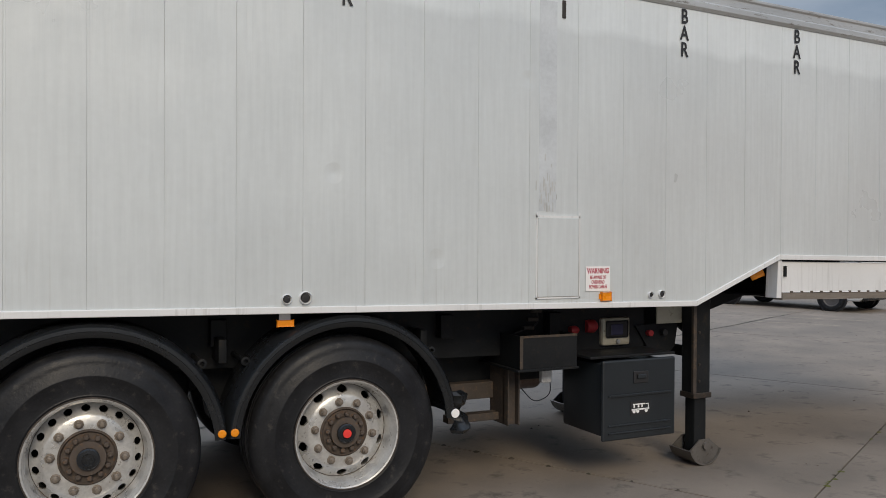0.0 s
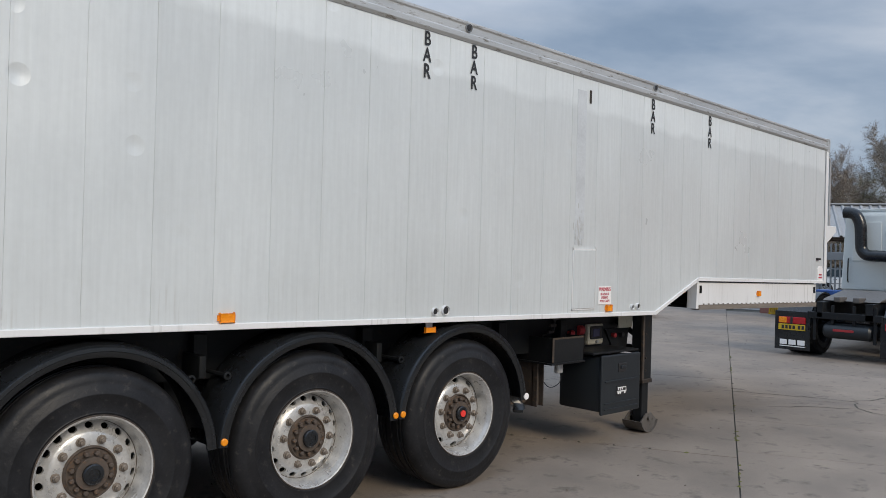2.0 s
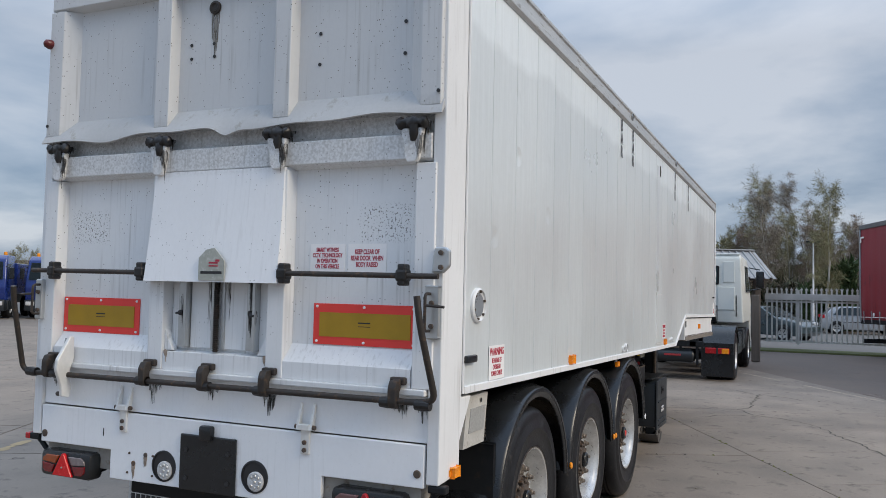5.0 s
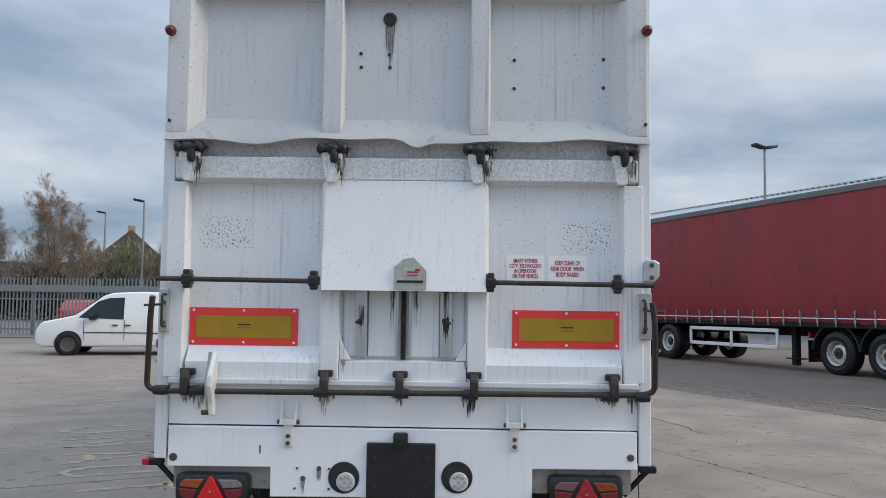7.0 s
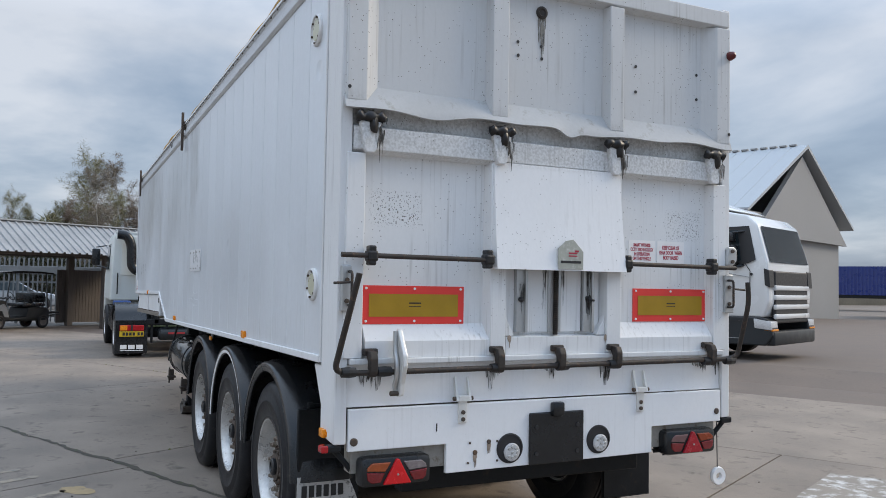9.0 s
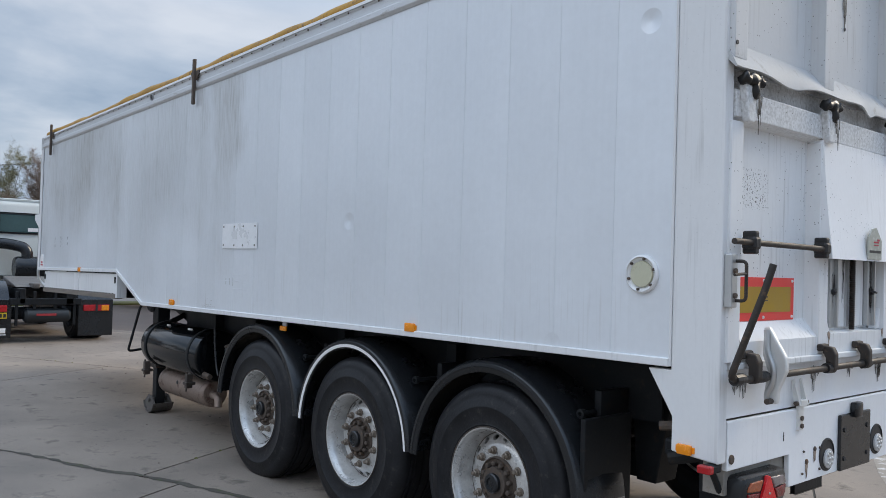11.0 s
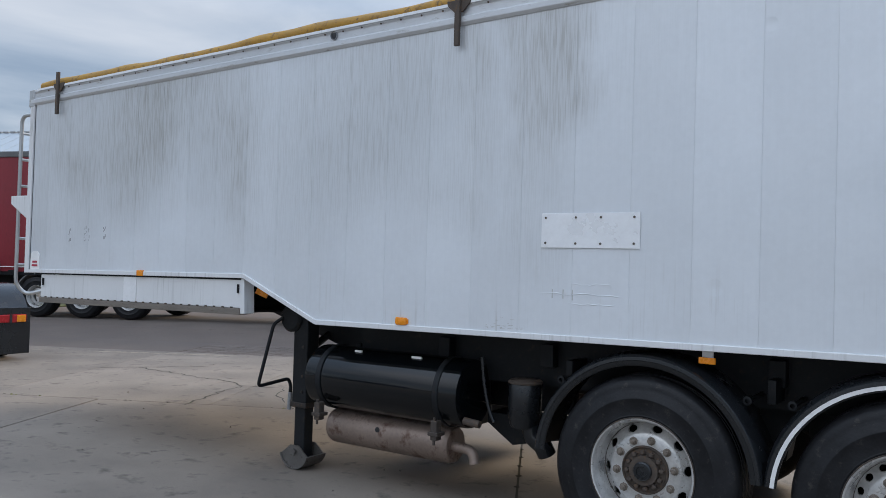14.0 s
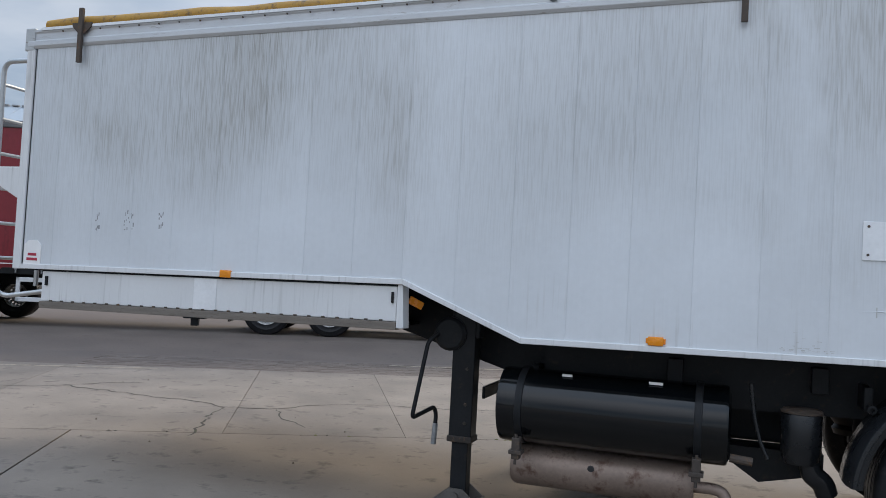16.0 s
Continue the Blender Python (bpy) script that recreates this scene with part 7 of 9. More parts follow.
for x in (3.95, 5.25, 6.55):
    for y in (0.2, 2.35):
        truck_wheel(red, x, y, ME_RIM20) if y > 1 else put("rim", ME_RIM20, (lambda w: w)(put("wheel", ME_TYRE, red, pose(x, 0.22, 0.51) @ Matrix.Scale(0.95, 4))))
    part("axle", tube(B(), [(x, 0.3, 0.51), (x, 2.2, 0.51)], 0.07, 10), M_BLACK, red)
    bm = B()
    pts = [(x + 0.62 * math.cos(a), 0.5 + 0.62 * math.sin(a)) for a in [radians(10 + 160 * k / 14) for k in range(15)]]
    pts += [(x + 0.60 * math.cos(a), 0.5 + 0.60 * math.sin(a)) for a in [radians(170 - 160 * k / 14) for k in range(15)]]
    prism(bm, pts, "y", 0.04, 0.42)
    part("mudguard", bm, M_GALV if x < 4.5 else M_PLASTIC, red, smooth=40)
part("mudflap", box(B(), 3.2, 3.23, 0.05, 0.42, 0.25, 0.7), M_PLASTIC, red)
bm = B()
box(bm, 7.55, 10.9, 0.03, 0.06, 0.88, 0.97, 0.008)
box(bm, 7.55, 10.9, 0.03, 0.06, 0.48, 0.57, 0.008)
for x in (7.55, 9.2, 10.82):
    box(bm, x, x + 0.08, 0.03, 0.07, 0.48, 0.97, 0.008)
part("side_guard", bm, M_TRUCK, red, "white side guard rails")
bm = B()
box(bm, 11.0, 11.15, 0.35, 0.5, 0.1, 1.1, 0.01)
box(bm, 10.85, 11.3, 0.3, 0.55, 0.25, 0.28, 0.01)
part("landing_leg", bm, M_BLACK, red)
part("rear_bumper", box(B(), 0.0, 0.12, 0.1, 2.45, 0.42, 0.56, 0.02), M_BLACK, red)

trk = thing("tractor_unit", "white modern tractor unit with dark grey skirts under a red trailer", "truck", (RLOC[0] - 0.93 * 2.1, RLOC[1] - 0.367 * 2.1, 0.01), RD)
trk.rotation_euler.y = -0.0125
CY = 1.27
def tp(name, bm, m_, parent=trk, label="", smooth=None):
    for v in bm.verts:
        v.co.y += CY
    return part(name, bm, m_, parent, label, smooth)


CW, CB, CT, CK = 2.48, 2.0, 3.28, 0.09
cabp = [(13.74, 1.40), (13.92, 1.06), (14.05, 1.0), (14.35, 0.98), (14.52, 1.20), (14.75, 1.30), (15.2, 1.30), (15.42, 1.16), (15.62, 0.88), (16.40, 0.88), (16.52, 1.2), (16.50, 2.02), (16.27, 2.84), (16.05, 3.04), (15.3, 3.20), (14.5, 3.27), (13.95, 3.27), (13.80, 3.05), (13.74, 2.8)]
cab = tp("cab", shell(B(), cabp, CW, CB, CK, 0.05), M_TRUCK, smooth=50)
bm = B()
prism(bm, [(13.93, 3.24), (14.9, 3.24), (15.60, 3.19), (15.35, 3.30), (14.85, 3.46), (14.55, 3.60), (14.08, 3.68), (13.98, 3.50)], "y", -1.10, 1.10, 0.05)
tp("roof_deflector", bm, M_TRUCK, smooth=50)
for s in (-1, 1):
    def line(name, pts, m_, out=0.004, par=None):
        """A narrow run of side panels along a list of points."""
        bm = B()
        for (xa, za), (xb, zb) in zip(pts, pts[1:]):
            d = Vector((xb - xa, zb - za)).normalized() * 0.006
            side_pane(bm, [(xa + d.y, za - d.x), (xb + d.y, zb - d.x), (xb - d.y, zb + d.x), (xa - d.y, za + d.x)], s, CW, CB, CT, CK, out)
        return tp(name, bm, m_, par or cab)

    bm = B()
    prism(bm, [(13.60, 1.30), (13.66, 1.25), (13.76, 1.38), (13.76, 2.8), (13.82, 3.05), (13.93, 3.28), (13.84, 3.28), (13.72, 3.05), (13.66, 2.8)], "y", s * 1.19 - 0.03, s * 1.19 + 0.03)
    tp("cab_side_edge", bm, M_INK, label="black rubber edge of the cab side")
    bm = B()
    prism(bm, [(13.93, 3.46), (13.99, 3.42), (14.09, 3.70), (14.02, 3.70)], "y", min(s * 1.12, s * 1.04), max(s * 1.12, s * 1.04))
    tp("deflector_edge", bm, M_INK)
    bm = B()
    side_pane(bm, [(14.62, 2.30), (15.0, 2.10), (15.82, 1.96), (16.10, 2.02), (16.25, 2.08), (16.10, 2.80), (14.62, 2.80), (14.54, 2.62)], s, CW, CB, CT, CK, 0.008)
    tp("window_surround", bm, M_INK, cab, "black band round the side windows")
    bm = B()
    side_pane(bm, [(14.66, 2.32), (14.99, 2.14), (14.99, 2.77), (14.64, 2.77), (14.57, 2.62)], s, CW, CB, CT, CK, 0.013)
    tp("rear_window", bm, M_GLASS, cab)
    bm = B()
    side_pane(bm, [(15.12, 2.11), (15.80, 2.00), (15.94, 2.08), (15.86, 2.72), (15.12, 2.72)], s, CW, CB, CT, CK, 0.013)
    tp("side_window", bm, M_GLASS, cab)
    bm = B()
    side_pane(bm, [(15.04, 1.32), (15.31, 1.30), (15.25, 1.49), (15.04, 1.49)], s, CW, CB, CT, CK, 0.012)
    tp("vent", bm, M_INK, cab)
    line("door_seam", [(15.0, 2.12), (15.0, 1.24)], M_GREY)
    line("door_seam", [(16.02, 2.02), (16.13, 1.85), (16.11, 1.0)], M_GREY)
    line("crease", [(15.02, 1.92), (16.10, 1.72)], M_GALV)
    line("cab_seam", [(14.62, 3.12), (14.40, 3.0), (14.30, 2.75), (14.26, 1.75), (14.24, 1.2), (14.40, 1.02)], M_GREY)
    line("cab_seam", [(13.76, 2.79), (14.31, 2.79)], M_GREY)
    line("locker_seam", [(14.27, 1.87), (14.92, 1.87), (14.92, 1.39), (14.27, 1.39), (14.27, 1.87)], M_GALV)
    tp("door_lock", lathe(B(), [(0.03, -0.01), (0.03, 0.01), (0.0005, 0.012)], "y", 10, (16.16, s * 1.25, 1.78)), M_INK, cab)
    bm = B()
    box(bm, 15.70, 15.90, s * 1.36 - 0.11, s * 1.36 + 0.11, 1.98, 2.40, 0.04)
    tube(bm, [(16.0, s * 1.16, 1.98), (15.88, s * 1.34, 1.94)], 0.03, 8)
    tp("mirror", bm, M_PLASTIC, smooth=40)
    bm = B()
    box(bm, 15.62, 15.86, s * 1.36 - 0.11, s * 1.36 + 0.11, 2.46, 2.66, 0.04)
    tube(bm, [(16.02, s * 1.16, 2.70), (15.80, s * 1.34, 2.66)], 0.03, 8)
    tp("mirror", bm, M_PLASTIC, smooth=40)
    bm = B()
    an = [radians(-8 + 196 * k / 20) for k in range(21)]
    pts = [(14.99 + 0.66 * math.cos(a), 0.50 + 0.73 * math.sin(a)) for a in an] + [(14.99 + 0.54 * math.cos(a), 0.50 + 0.58 * math.sin(a)) for a in reversed(an)]
    prism(bm, pts, "y", min(s * 0.85, s * 1.27), max(s * 0.85, s * 1.27), 0.015)
    tp("wheel_arch", bm, M_GREY, label="dark grey flared wheel arch", smooth=40)
    bm = B()
    prism(bm, [(12.35, 0.24), (14.28, 0.24), (14.36, 0.60), (14.33, 0.93), (12.45, 0.93), (12.35, 0.80)], "y", s * 1.22 - 0.03, s * 1.22 + 0.03, 0.02)
    tp("side_skirt", bm, M_GREY, label="dark grey side skirt")
    line("skirt_seam", [(14.02, 0.90), (14.02, 0.28)], M_INK, 0.012)
    tp("skirt_marker", box(B(), 13.06, 13.15, s * 1.255 - 0.008, s * 1.255 + 0.008, 0.74, 0.78), M_ORANGE)
    bm = B()
    prism(bm, [(15.62, 0.30), (16.45, 0.30), (16.60, 0.50), (16.56, 0.80), (16.35, 0.90), (15.62, 0.90)], "y", min(s * 0.9, s * 1.26), max(s * 0.9, s * 1.26), 0.03)
    cb = tp("corner_bumper", bm, M_GREY)
    line("step_edge", [(15.66, 0.44), (15.98, 0.44)], M_GALV, 0.03, cb)
    line("step_edge", [(15.64, 0.80), (15.98, 0.80)], M_INK, 0.03, cb)
    bm = B()
    prism(bm, [(16.22, 0.66), (16.58, 0.62), (16.57, 0.80), (16.20, 0.86)], "y", min(s * 0.92, s * 1.28), max(s * 0.92, s * 1.28), 0.02)
    tp("headlight", bm, M_CLEAR, smooth=40)
    tp("indicator", box(B(), 16.42, 16.60, s * 1.10 - 0.16, s * 1.10 + 0.16, 0.60, 0.64, 0.01), M_ORANGE)
    bm = B()
    prism(bm, [(16.44, 1.55), (16.55, 1.5), (16.53, 1.86), (16.42, 1.90)], "y", min(s * 1.0, s * 1.255), max(s * 1.0, s * 1.255), 0.01)
    tp("corner_vent", bm, M_INK)
tp("front_bumper", box(B(), 16.35, 16.62, -1.2, 1.2, 0.30, 0.60, 0.05), M_GREY, smooth=40)
tp("grille", box(B(), 16.45, 16.55, -0.95, 0.95, 0.75, 1.85, 0.03), M_INK)
for i in range(4):
    tp("grille_bar", box(B(), 16.50, 16.58, -0.98, 0.98, 0.84 + i * 0.2, 0.95 + i * 0.2, 0.03), M_TRUCK, smooth=40)
bm = B()
v = [bm.verts.new(c) for c in ((16.515, -1.12, 2.03), (16.515, 1.12, 2.03), (16.30, 1.06, 2.80), (16.30, -1.06, 2.80))]
bm.faces.new(v)
bmesh.ops.solidify(bm, geom=bm.faces, thickness=0.02)
tp("windscreen", bm, M_GLASS)
for x, y in ((10.5, 0.24), (10.5, 2.3), (11.8, 0.24), (11.8, 2.3), (14.99, 0.24), (14.99, 2.3)):
    s = -1 if y < 1 else 1
    w = put("wheel", ME_TYRE, trk, pose(x, y, 0.485, 0, 0, 0 if s < 0 else 180) @ Matrix.Scale(0.91, 4))
    put("rim", ME_RIM20 if x == 10.5 else ME_RIM10, w)
    put("hub", ME_HUB, w)
    put("hub_cap", ME_CAP, w)
    if x < 12:
        bm = B()
        pts = [(x + 0.66 * math.cos(a), 0.5 + 0.66 * math.sin(a)) for a in [radians(5 + 170 * k / 14) for k in range(15)]] + [(x + 0.63 * math.cos(a), 0.5 + 0.63 * math.sin(a)) for a in [radians(175 - 170 * k / 14) for k in range(15)]]
        prism(bm, pts, "y", min(y, y - s * 0.05) - 0.2, max(y, y - s * 0.05) + 0.2)
        part("mudguard", bm, M_GREY, trk, smooth=40)
for x in (10.5, 11.8, 14.99):
    part("axle", tube(B(), [(x, 0.3, 0.51), (x, 2.2, 0.51)], 0.07, 10), M_BLACK, trk)
part("chassis", box(B(), 9.7, 15.9, 0.85, 1.7, 0.62, 0.98), M_BLACK, trk)
part("fifth_wheel", box(B(), 10.6, 11.6, 0.8, 1.75, 0.98, 1.06, 0.02), M_BLACK, trk)
part("mudflap", box(B(), 9.73, 9.76, 0.04, 0.44, 0.25, 0.75), M_PLASTIC, trk)
part("tail_light", box(B(), 9.68, 9.73, 0.1, 0.4, 0.8, 0.92, 0.01), M_RED, trk)

# the old tractor standing ahead of the trailer
daf = thing("tractor_unit", "old white two-axle tractor unit with black mudguards and bare fifth wheel", "truck", (15.17, 0.05, 0), 0)
for s in (-1, 1):
    part("chassis_beam", box(B(), -0.72, 4.4, s * 0.36, s * 0.46, 0.72, 1.0, 0.01), M_BLACK, daf)
    for yy in (0.75, 1.06):
        w = put("wheel", ME_TYRE, daf, pose(0, s * yy, 0.505, 0, 0, 0 if s < 0 else 180) @ Matrix.Diagonal((0.94, 0.8, 0.94, 1)))
        if yy > 1:
            put("rim", ME_RIM10, w)
            put("hub", ME_HUB, w)
    w = put("wheel", ME_TYRE, daf, pose(3.8, s * 1.03, 0.505, 0, 0, 0 if s < 0 else 180) @ Matrix.Diagonal((0.94, 0.85, 0.94, 1)))
    put("rim", ME_RIM10, w)
    put("hub", ME_HUB, w)
    bm = B()
    out = [(0.60, 0.75)] + [(0.64 * math.cos(a), 0.55 + 0.60 * math.sin(a)) for a in [radians(20 + 135 * k / 10) for k in range(11)]] + [(-0.66, 0.75), (-0.67, 0.52)]
    inn = [(-0.64, 0.52), (-0.63, 0.75)] + [(0.61 * math.cos(a), 0.55 + 0.57 * math.sin(a)) for a in [radians(155 - 135 * k / 10) for k in range(11)]] + [(0.57, 0.75)]
    prism(bm, out + inn, "y", s * 0.60, s * 1.22)
    mg = part("mudguard", bm, M_PLASTIC, daf, "black plastic rear mudguard", smooth=40)
    bm = B()
    box(bm, -0.685, -0.655, min(s * 0.58, s * 1.22), max(s * 0.58, s * 1.22), 0.10, 0.80, 0.008)
    fl = part("mudflap", bm, M_PLASTIC, mg)
    tl = part("tail_light", box(B(), -0.72, -0.68, s * 0.90 - 0.24, s * 0.90 + 0.24, 0.575, 0.695, 0.012), M_RED, mg, "long red tail light with an amber end")
    part("amber_lens", box(B(), -0.725, -0.70, min(s * 0.99, s * 1.13), max(s * 0.99, s * 1.13), 0.582, 0.688, 0.008), M_ORANGE, tl)
    part("lens_bar", box(B(), -0.726, -0.719, s * 0.90 - 0.02, s * 0.90 + 0.02, 0.575, 0.695), M_INK, mg)
bm = box(B(), -0.715, -0.70, 0.66, 1.14, 0.455, 0.565, 0.003)
npl = part("number_plate", bm, M_PLATEY, daf, "yellow rear number plate with dark bars")
for k in range(7):
    y = 1.06 - 0.066 * k - (0.03 if k > 3 else 0)
    part("plate_bar", box(B(), -0.7185, -0.7145, y - 0.025, y + 0.02, 0.478, 0.542), M_INK, npl)
bm = B()
for k in range(3):
    y = 1.12 - 0.16 * k
    box(bm, -0.695, -0.685, y - 0.13, y, 0.19, 0.28, 0.004)
box(bm, -0.695, -0.685, 0.66, 1.12, 0.155, 0.17)
part("maker_mark", bm, M_STICKER, daf, "white block maker's mark on the mudflap")
bm = lathe(B(), [(0.0005, -0.42), (0.10, -0.42), (0.135, -0.38), (0.135, 0.34), (0.10, 0.38), (0.0005, 0.38)], "y", 24, (-0.60, -0.02, 0.50))
at = part("air_tank", bm, M_GREY, daf, "grey air tank with a red label", smooth=40)
part("tank_label", box(B(), -0.742, -0.733, -0.17, 0.17, 0.50, 0.54), M_REDCAP, at)
part("rear_member", box(B(), -0.72, -0.62, -0.62, 0.62, 0.70, 0.82, 0.01), M_BLACK, daf)
for y in (-0.5, -0.16, 0.2, 0.5):
    part("strut", box(B(), -0.70, -0.66, y - 0.025, y + 0.025, 0.32 if abs(y) > 0.4 else 0.62, 0.95, 0.006), M_BLACK, daf)
bm = B()
prism(bm, [(-0.45, 1.02), (-0.35, 1.06), (0.55, 1.20), (0.62, 1.16), (0.5, 1.02)], "y", -0.48, 0.48, 0.02)
box(bm, -0.62, -0.30, -0.22, -0.1, 1.0, 1.10, 0.02)
box(bm, -0.62, -0.30, 0.1, 0.22, 1.0, 1.10, 0.02)
part("fifth_wheel", bm, M_FOOT, daf, "worn steel fifth wheel plate")
bm = B()
box(bm, 0.75, 2.1, -0.5, 0.5, 0.98, 1.03)
part("catwalk", bm, M_FOOT, daf)
cabp = [(2.30, 1.14), (2.9, 1.14), (3.1, 1.15), (4.3, 1.15), (4.5, 0.6), (4.75, 0.6), (4.78, 1.7), (4.45, 2.55), (4.2, 2.76), (2.36, 2.80), (2.30, 2.7)]
cab = part("cab", shell(B(), cabp, 2.36, 1.8, 0.07, 0.04), M_DAF, daf, smooth=50)
bm = box(B(), 2.285, 2.30, -0.62, 0.26, 2.06, 2.52, 0.03)
rw = part("rear_window", bm, M_INK, cab)
part("pane", box(B(), 2.278, 2.286, -0.58, 0.22, 2.10, 2.48, 0.02), M_TEALGLASS, rw, "rear cab window")
part("window_sticker", box(B(), 2.272, 2.277, -0.55, -0.33, 2.12, 2.20), M_STICKER, rw)
for a, b, c, d in ((-0.98, -0.72, 2.12, 2.62), (-0.98, -0.6, 1.45, 2.0), (0.4, 0.95, 1.75, 2.55)):
    part("cab_panel", box(B(), 2.282, 2.30, a, b, c, d, 0.008), M_DAF, cab)
part("roof_bar", box(B(), 2.31, 2.36, -1.1, 1.1, 2.79, 2.82, 0.01), M_DAF, cab)
for s in (-1, 1):
    bm = B()
    side_pane(bm, [(3.3, 1.9), (4.35, 1.9), (4.2, 2.55), (3.3, 2.55)], s, 2.36, 1.8, 2.80, 0.07, 0.008)
    part("side_window", bm, M_GLASS, cab)
    bm = B()
    tube(bm, [(4.5, s * 1.15, 2.55), (4.55, s * 1.42, 2.5)], 0.015, 8)
    tube(bm, [(4.5, s * 1.15, 1.95), (4.55, s * 1.42, 2.0)], 0.015, 8)
    box(bm, 4.48, 4.56, s * 1.42 - 0.1, s * 1.42 + 0.1, 2.02, 2.46, 0.03)
    part("mirror", bm, M_PLASTIC, daf, smooth=40)
    part("step_box", box(B(), 2.45, 3.2, s * 0.8 - 0.35, s * 0.8 + 0.35, 0.5, 1.0, 0.03), M_PLASTIC, daf)
    part("grab_handle", tube(B(), bend([(2.27, s * 1.02, 1.3), (2.24, s * 1.02, 1.35), (2.24, s * 1.02, 1.75), (2.27, s * 1.02, 1.8)], 0.03), 0.014, 8), M_PLASTIC, daf)
    part("side_box", box(B(), 0.85, 2.2, s * 0.85 - 0.3, s * 0.85 + 0.3, 0.45, 0.95, 0.03), M_PLASTIC, daf)
part("battery_cover", box(B(), 0.95, 1.35, 0.8, 1.16, 0.96, 1.16, 0.02), M_BLUEP, daf, "blue plastic box")
bm = B()
tube(bm, bend([(1.9, -0.25, 1.35), (1.9, -0.25, 1.76), (2.05, 0.1, 1.84), (2.08, 0.62, 1.86), (2.1, 0.72, 1.98), (2.1, 0.74, 2.50), (2.1, 0.84, 2.72), (2.1, 1.06, 2.74)], 0.16, 5), 0.115, 16)
part("air_intake", bm, M_PLASTIC, daf, "black plastic air intake duct up the cab corner", smooth=50)
bm = lathe(B(), [(0.0005, -0.32), (0.2, -0.32), (0.23, -0.28), (0.23, 0.25), (0.2, 0.3), (0.0005, 0.3)], "y", 24, (1.9, -0.3, 1.35))
part("intake_drum", bm, M_PLASTIC, daf, smooth=40)
part("axle", tube(B(), [(0, -0.8, 0.505), (0, 0.8, 0.505)], 0.12, 12), M_BLACK, daf)
part("axle", tube(B(), [(3.8, -0.9, 0.505), (3.8, 0.9, 0.505)], 0.06, 12), M_BLACK, daf)


# ---- cars and vans ----
def car(label, loc, rz, paint, kind="hatchback", wheels="alloy"):
    t = thing("van" if kind == "van" else "car", label, "van" if kind == "van" else "car", loc, rz, group="" if kind == "van" else "cars in the car park")
    if kind == "van":
        L, w, top, belt = 4.4, 1.75, 1.80, 1.0
        pts = [(0.02, 0.38), (0.03, 0.6), (0.08, 1.1), (0.20, 1.70), (0.35, 1.79), (1.6, 1.81), (2.35, 1.77), (2.62, 1.68), (3.35, 1.12), (4.2, 0.93), (4.36, 0.72), (4.38, 0.35), (4.2, 0.24), (0.15, 0.26)]
        ax = (0.78, 3.5)
    else:
        L, w, top, belt = 4.1, 1.72, 1.45, 0.9
        pts = [(0.02, 0.42), (0.02, 0.7), (0.12, 0.95), (0.5, 1.38), (0.9, 1.45), (1.9, 1.46), (2.2, 1.42), (2.95, 0.98), (3.8, 0.82), (4.08, 0.62), (4.1, 0.35), (3.95, 0.22), (0.15, 0.24)]
        ax = (0.72, 3.3)
    body = part("body", shell(B(), pts, w, belt, 0.13, 0.05), paint, t, smooth=50)
    for s in (-1, 1):
        bm = B()
        if kind == "van":
            side_pane(bm, [(2.05, 1.02), (3.25, 1.06), (2.75, 1.52), (2.45, 1.62), (2.05, 1.64)], s, w, belt, top, 0.13)
        else:
            side_pane(bm, [(0.55, 1.0), (2.8, 0.98), (2.25, 1.36), (1.9, 1.40), (0.9, 1.38)], s, w, belt, top, 0.13)
        part("side_window", bm, M_GLASS, body)
        bm = B()
        side_pane(bm, [(0.8, 0.62), (3.1, 0.64), (3.1, 0.66), (0.8, 0.645)], s, w, belt, top, 0.13, 0.012)
        part("rub_strip", bm, M_PLASTIC, body)
        for x in ((1.25, 2.02, 3.1) if kind == "van" else (1.0, 1.95)):
            bm = B()
            side_pane(bm, [(x, 0.4), (x + 0.01, 0.4), (x + 0.01, 1.0), (x, 1.0)], s, w, belt, top, 0.13, 0.003)
            part("door_seam", bm, M_GREY, body)
        for x in ((1.85, 2.2) if kind == "van" else (1.1, 2.0)):
            bm = box(B(), x, x + 0.16, s * (w / 2) - 0.01, s * (w / 2) + 0.025, 0.84, 0.87, 0.006)
            part("door_handle", bm, M_PLASTIC, body)
        part("tail_light", box(B(), 0.0, 0.14, s * (w / 2 - 0.09) - 0.085, s * (w / 2 - 0.09) + 0.085, 0.82, 1.10 if kind == "van" else 1.0, 0.02), M_RED, body)
        part("headlight", box(B(), L - 0.42, L - 0.14, s * (w / 2 - 0.2) - 0.17, s * (w / 2 - 0.2) + 0.17, 0.64, 0.8, 0.04), M_CLEAR, body, smooth=40)
        for x in ax:
            car_wheel(t, x, s * (w / 2 - 0.055), steel=wheels == "steel")
            bm = lathe(B(), [(0.34, -0.03), (0.36, -0.03), (0.36, 0.03), (0.34, 0.03)], "y", 28, (x, s * (w / 2 - 0.012), 0.33), True)
            part("wheel_arch", bm, M_INK, body)
            # Black disc on the uncut flank paints the dark round the wheel.
            bm = lathe(B(), [(0.345, 0.0), (0.345, -0.004), (0.0005, -0.004)], "y", 24, (x, s * (w / 2 + 0.002) + (0.004 if s > 0 else 0), 0.33))
            part("wheel_gap_disc", bm, M_INK, body)
        bm = box(B(), 2.75 if kind == "van" else 2.55, 2.95 if kind == "van" else 2.7, s * (w / 2 + 0.08) - 0.09, s * (w / 2 + 0.08) + 0.09, 1.0, 1.16, 0.03)
        part("mirror", bm, M_PLASTIC if kind == "van" else paint, body, smooth=40)
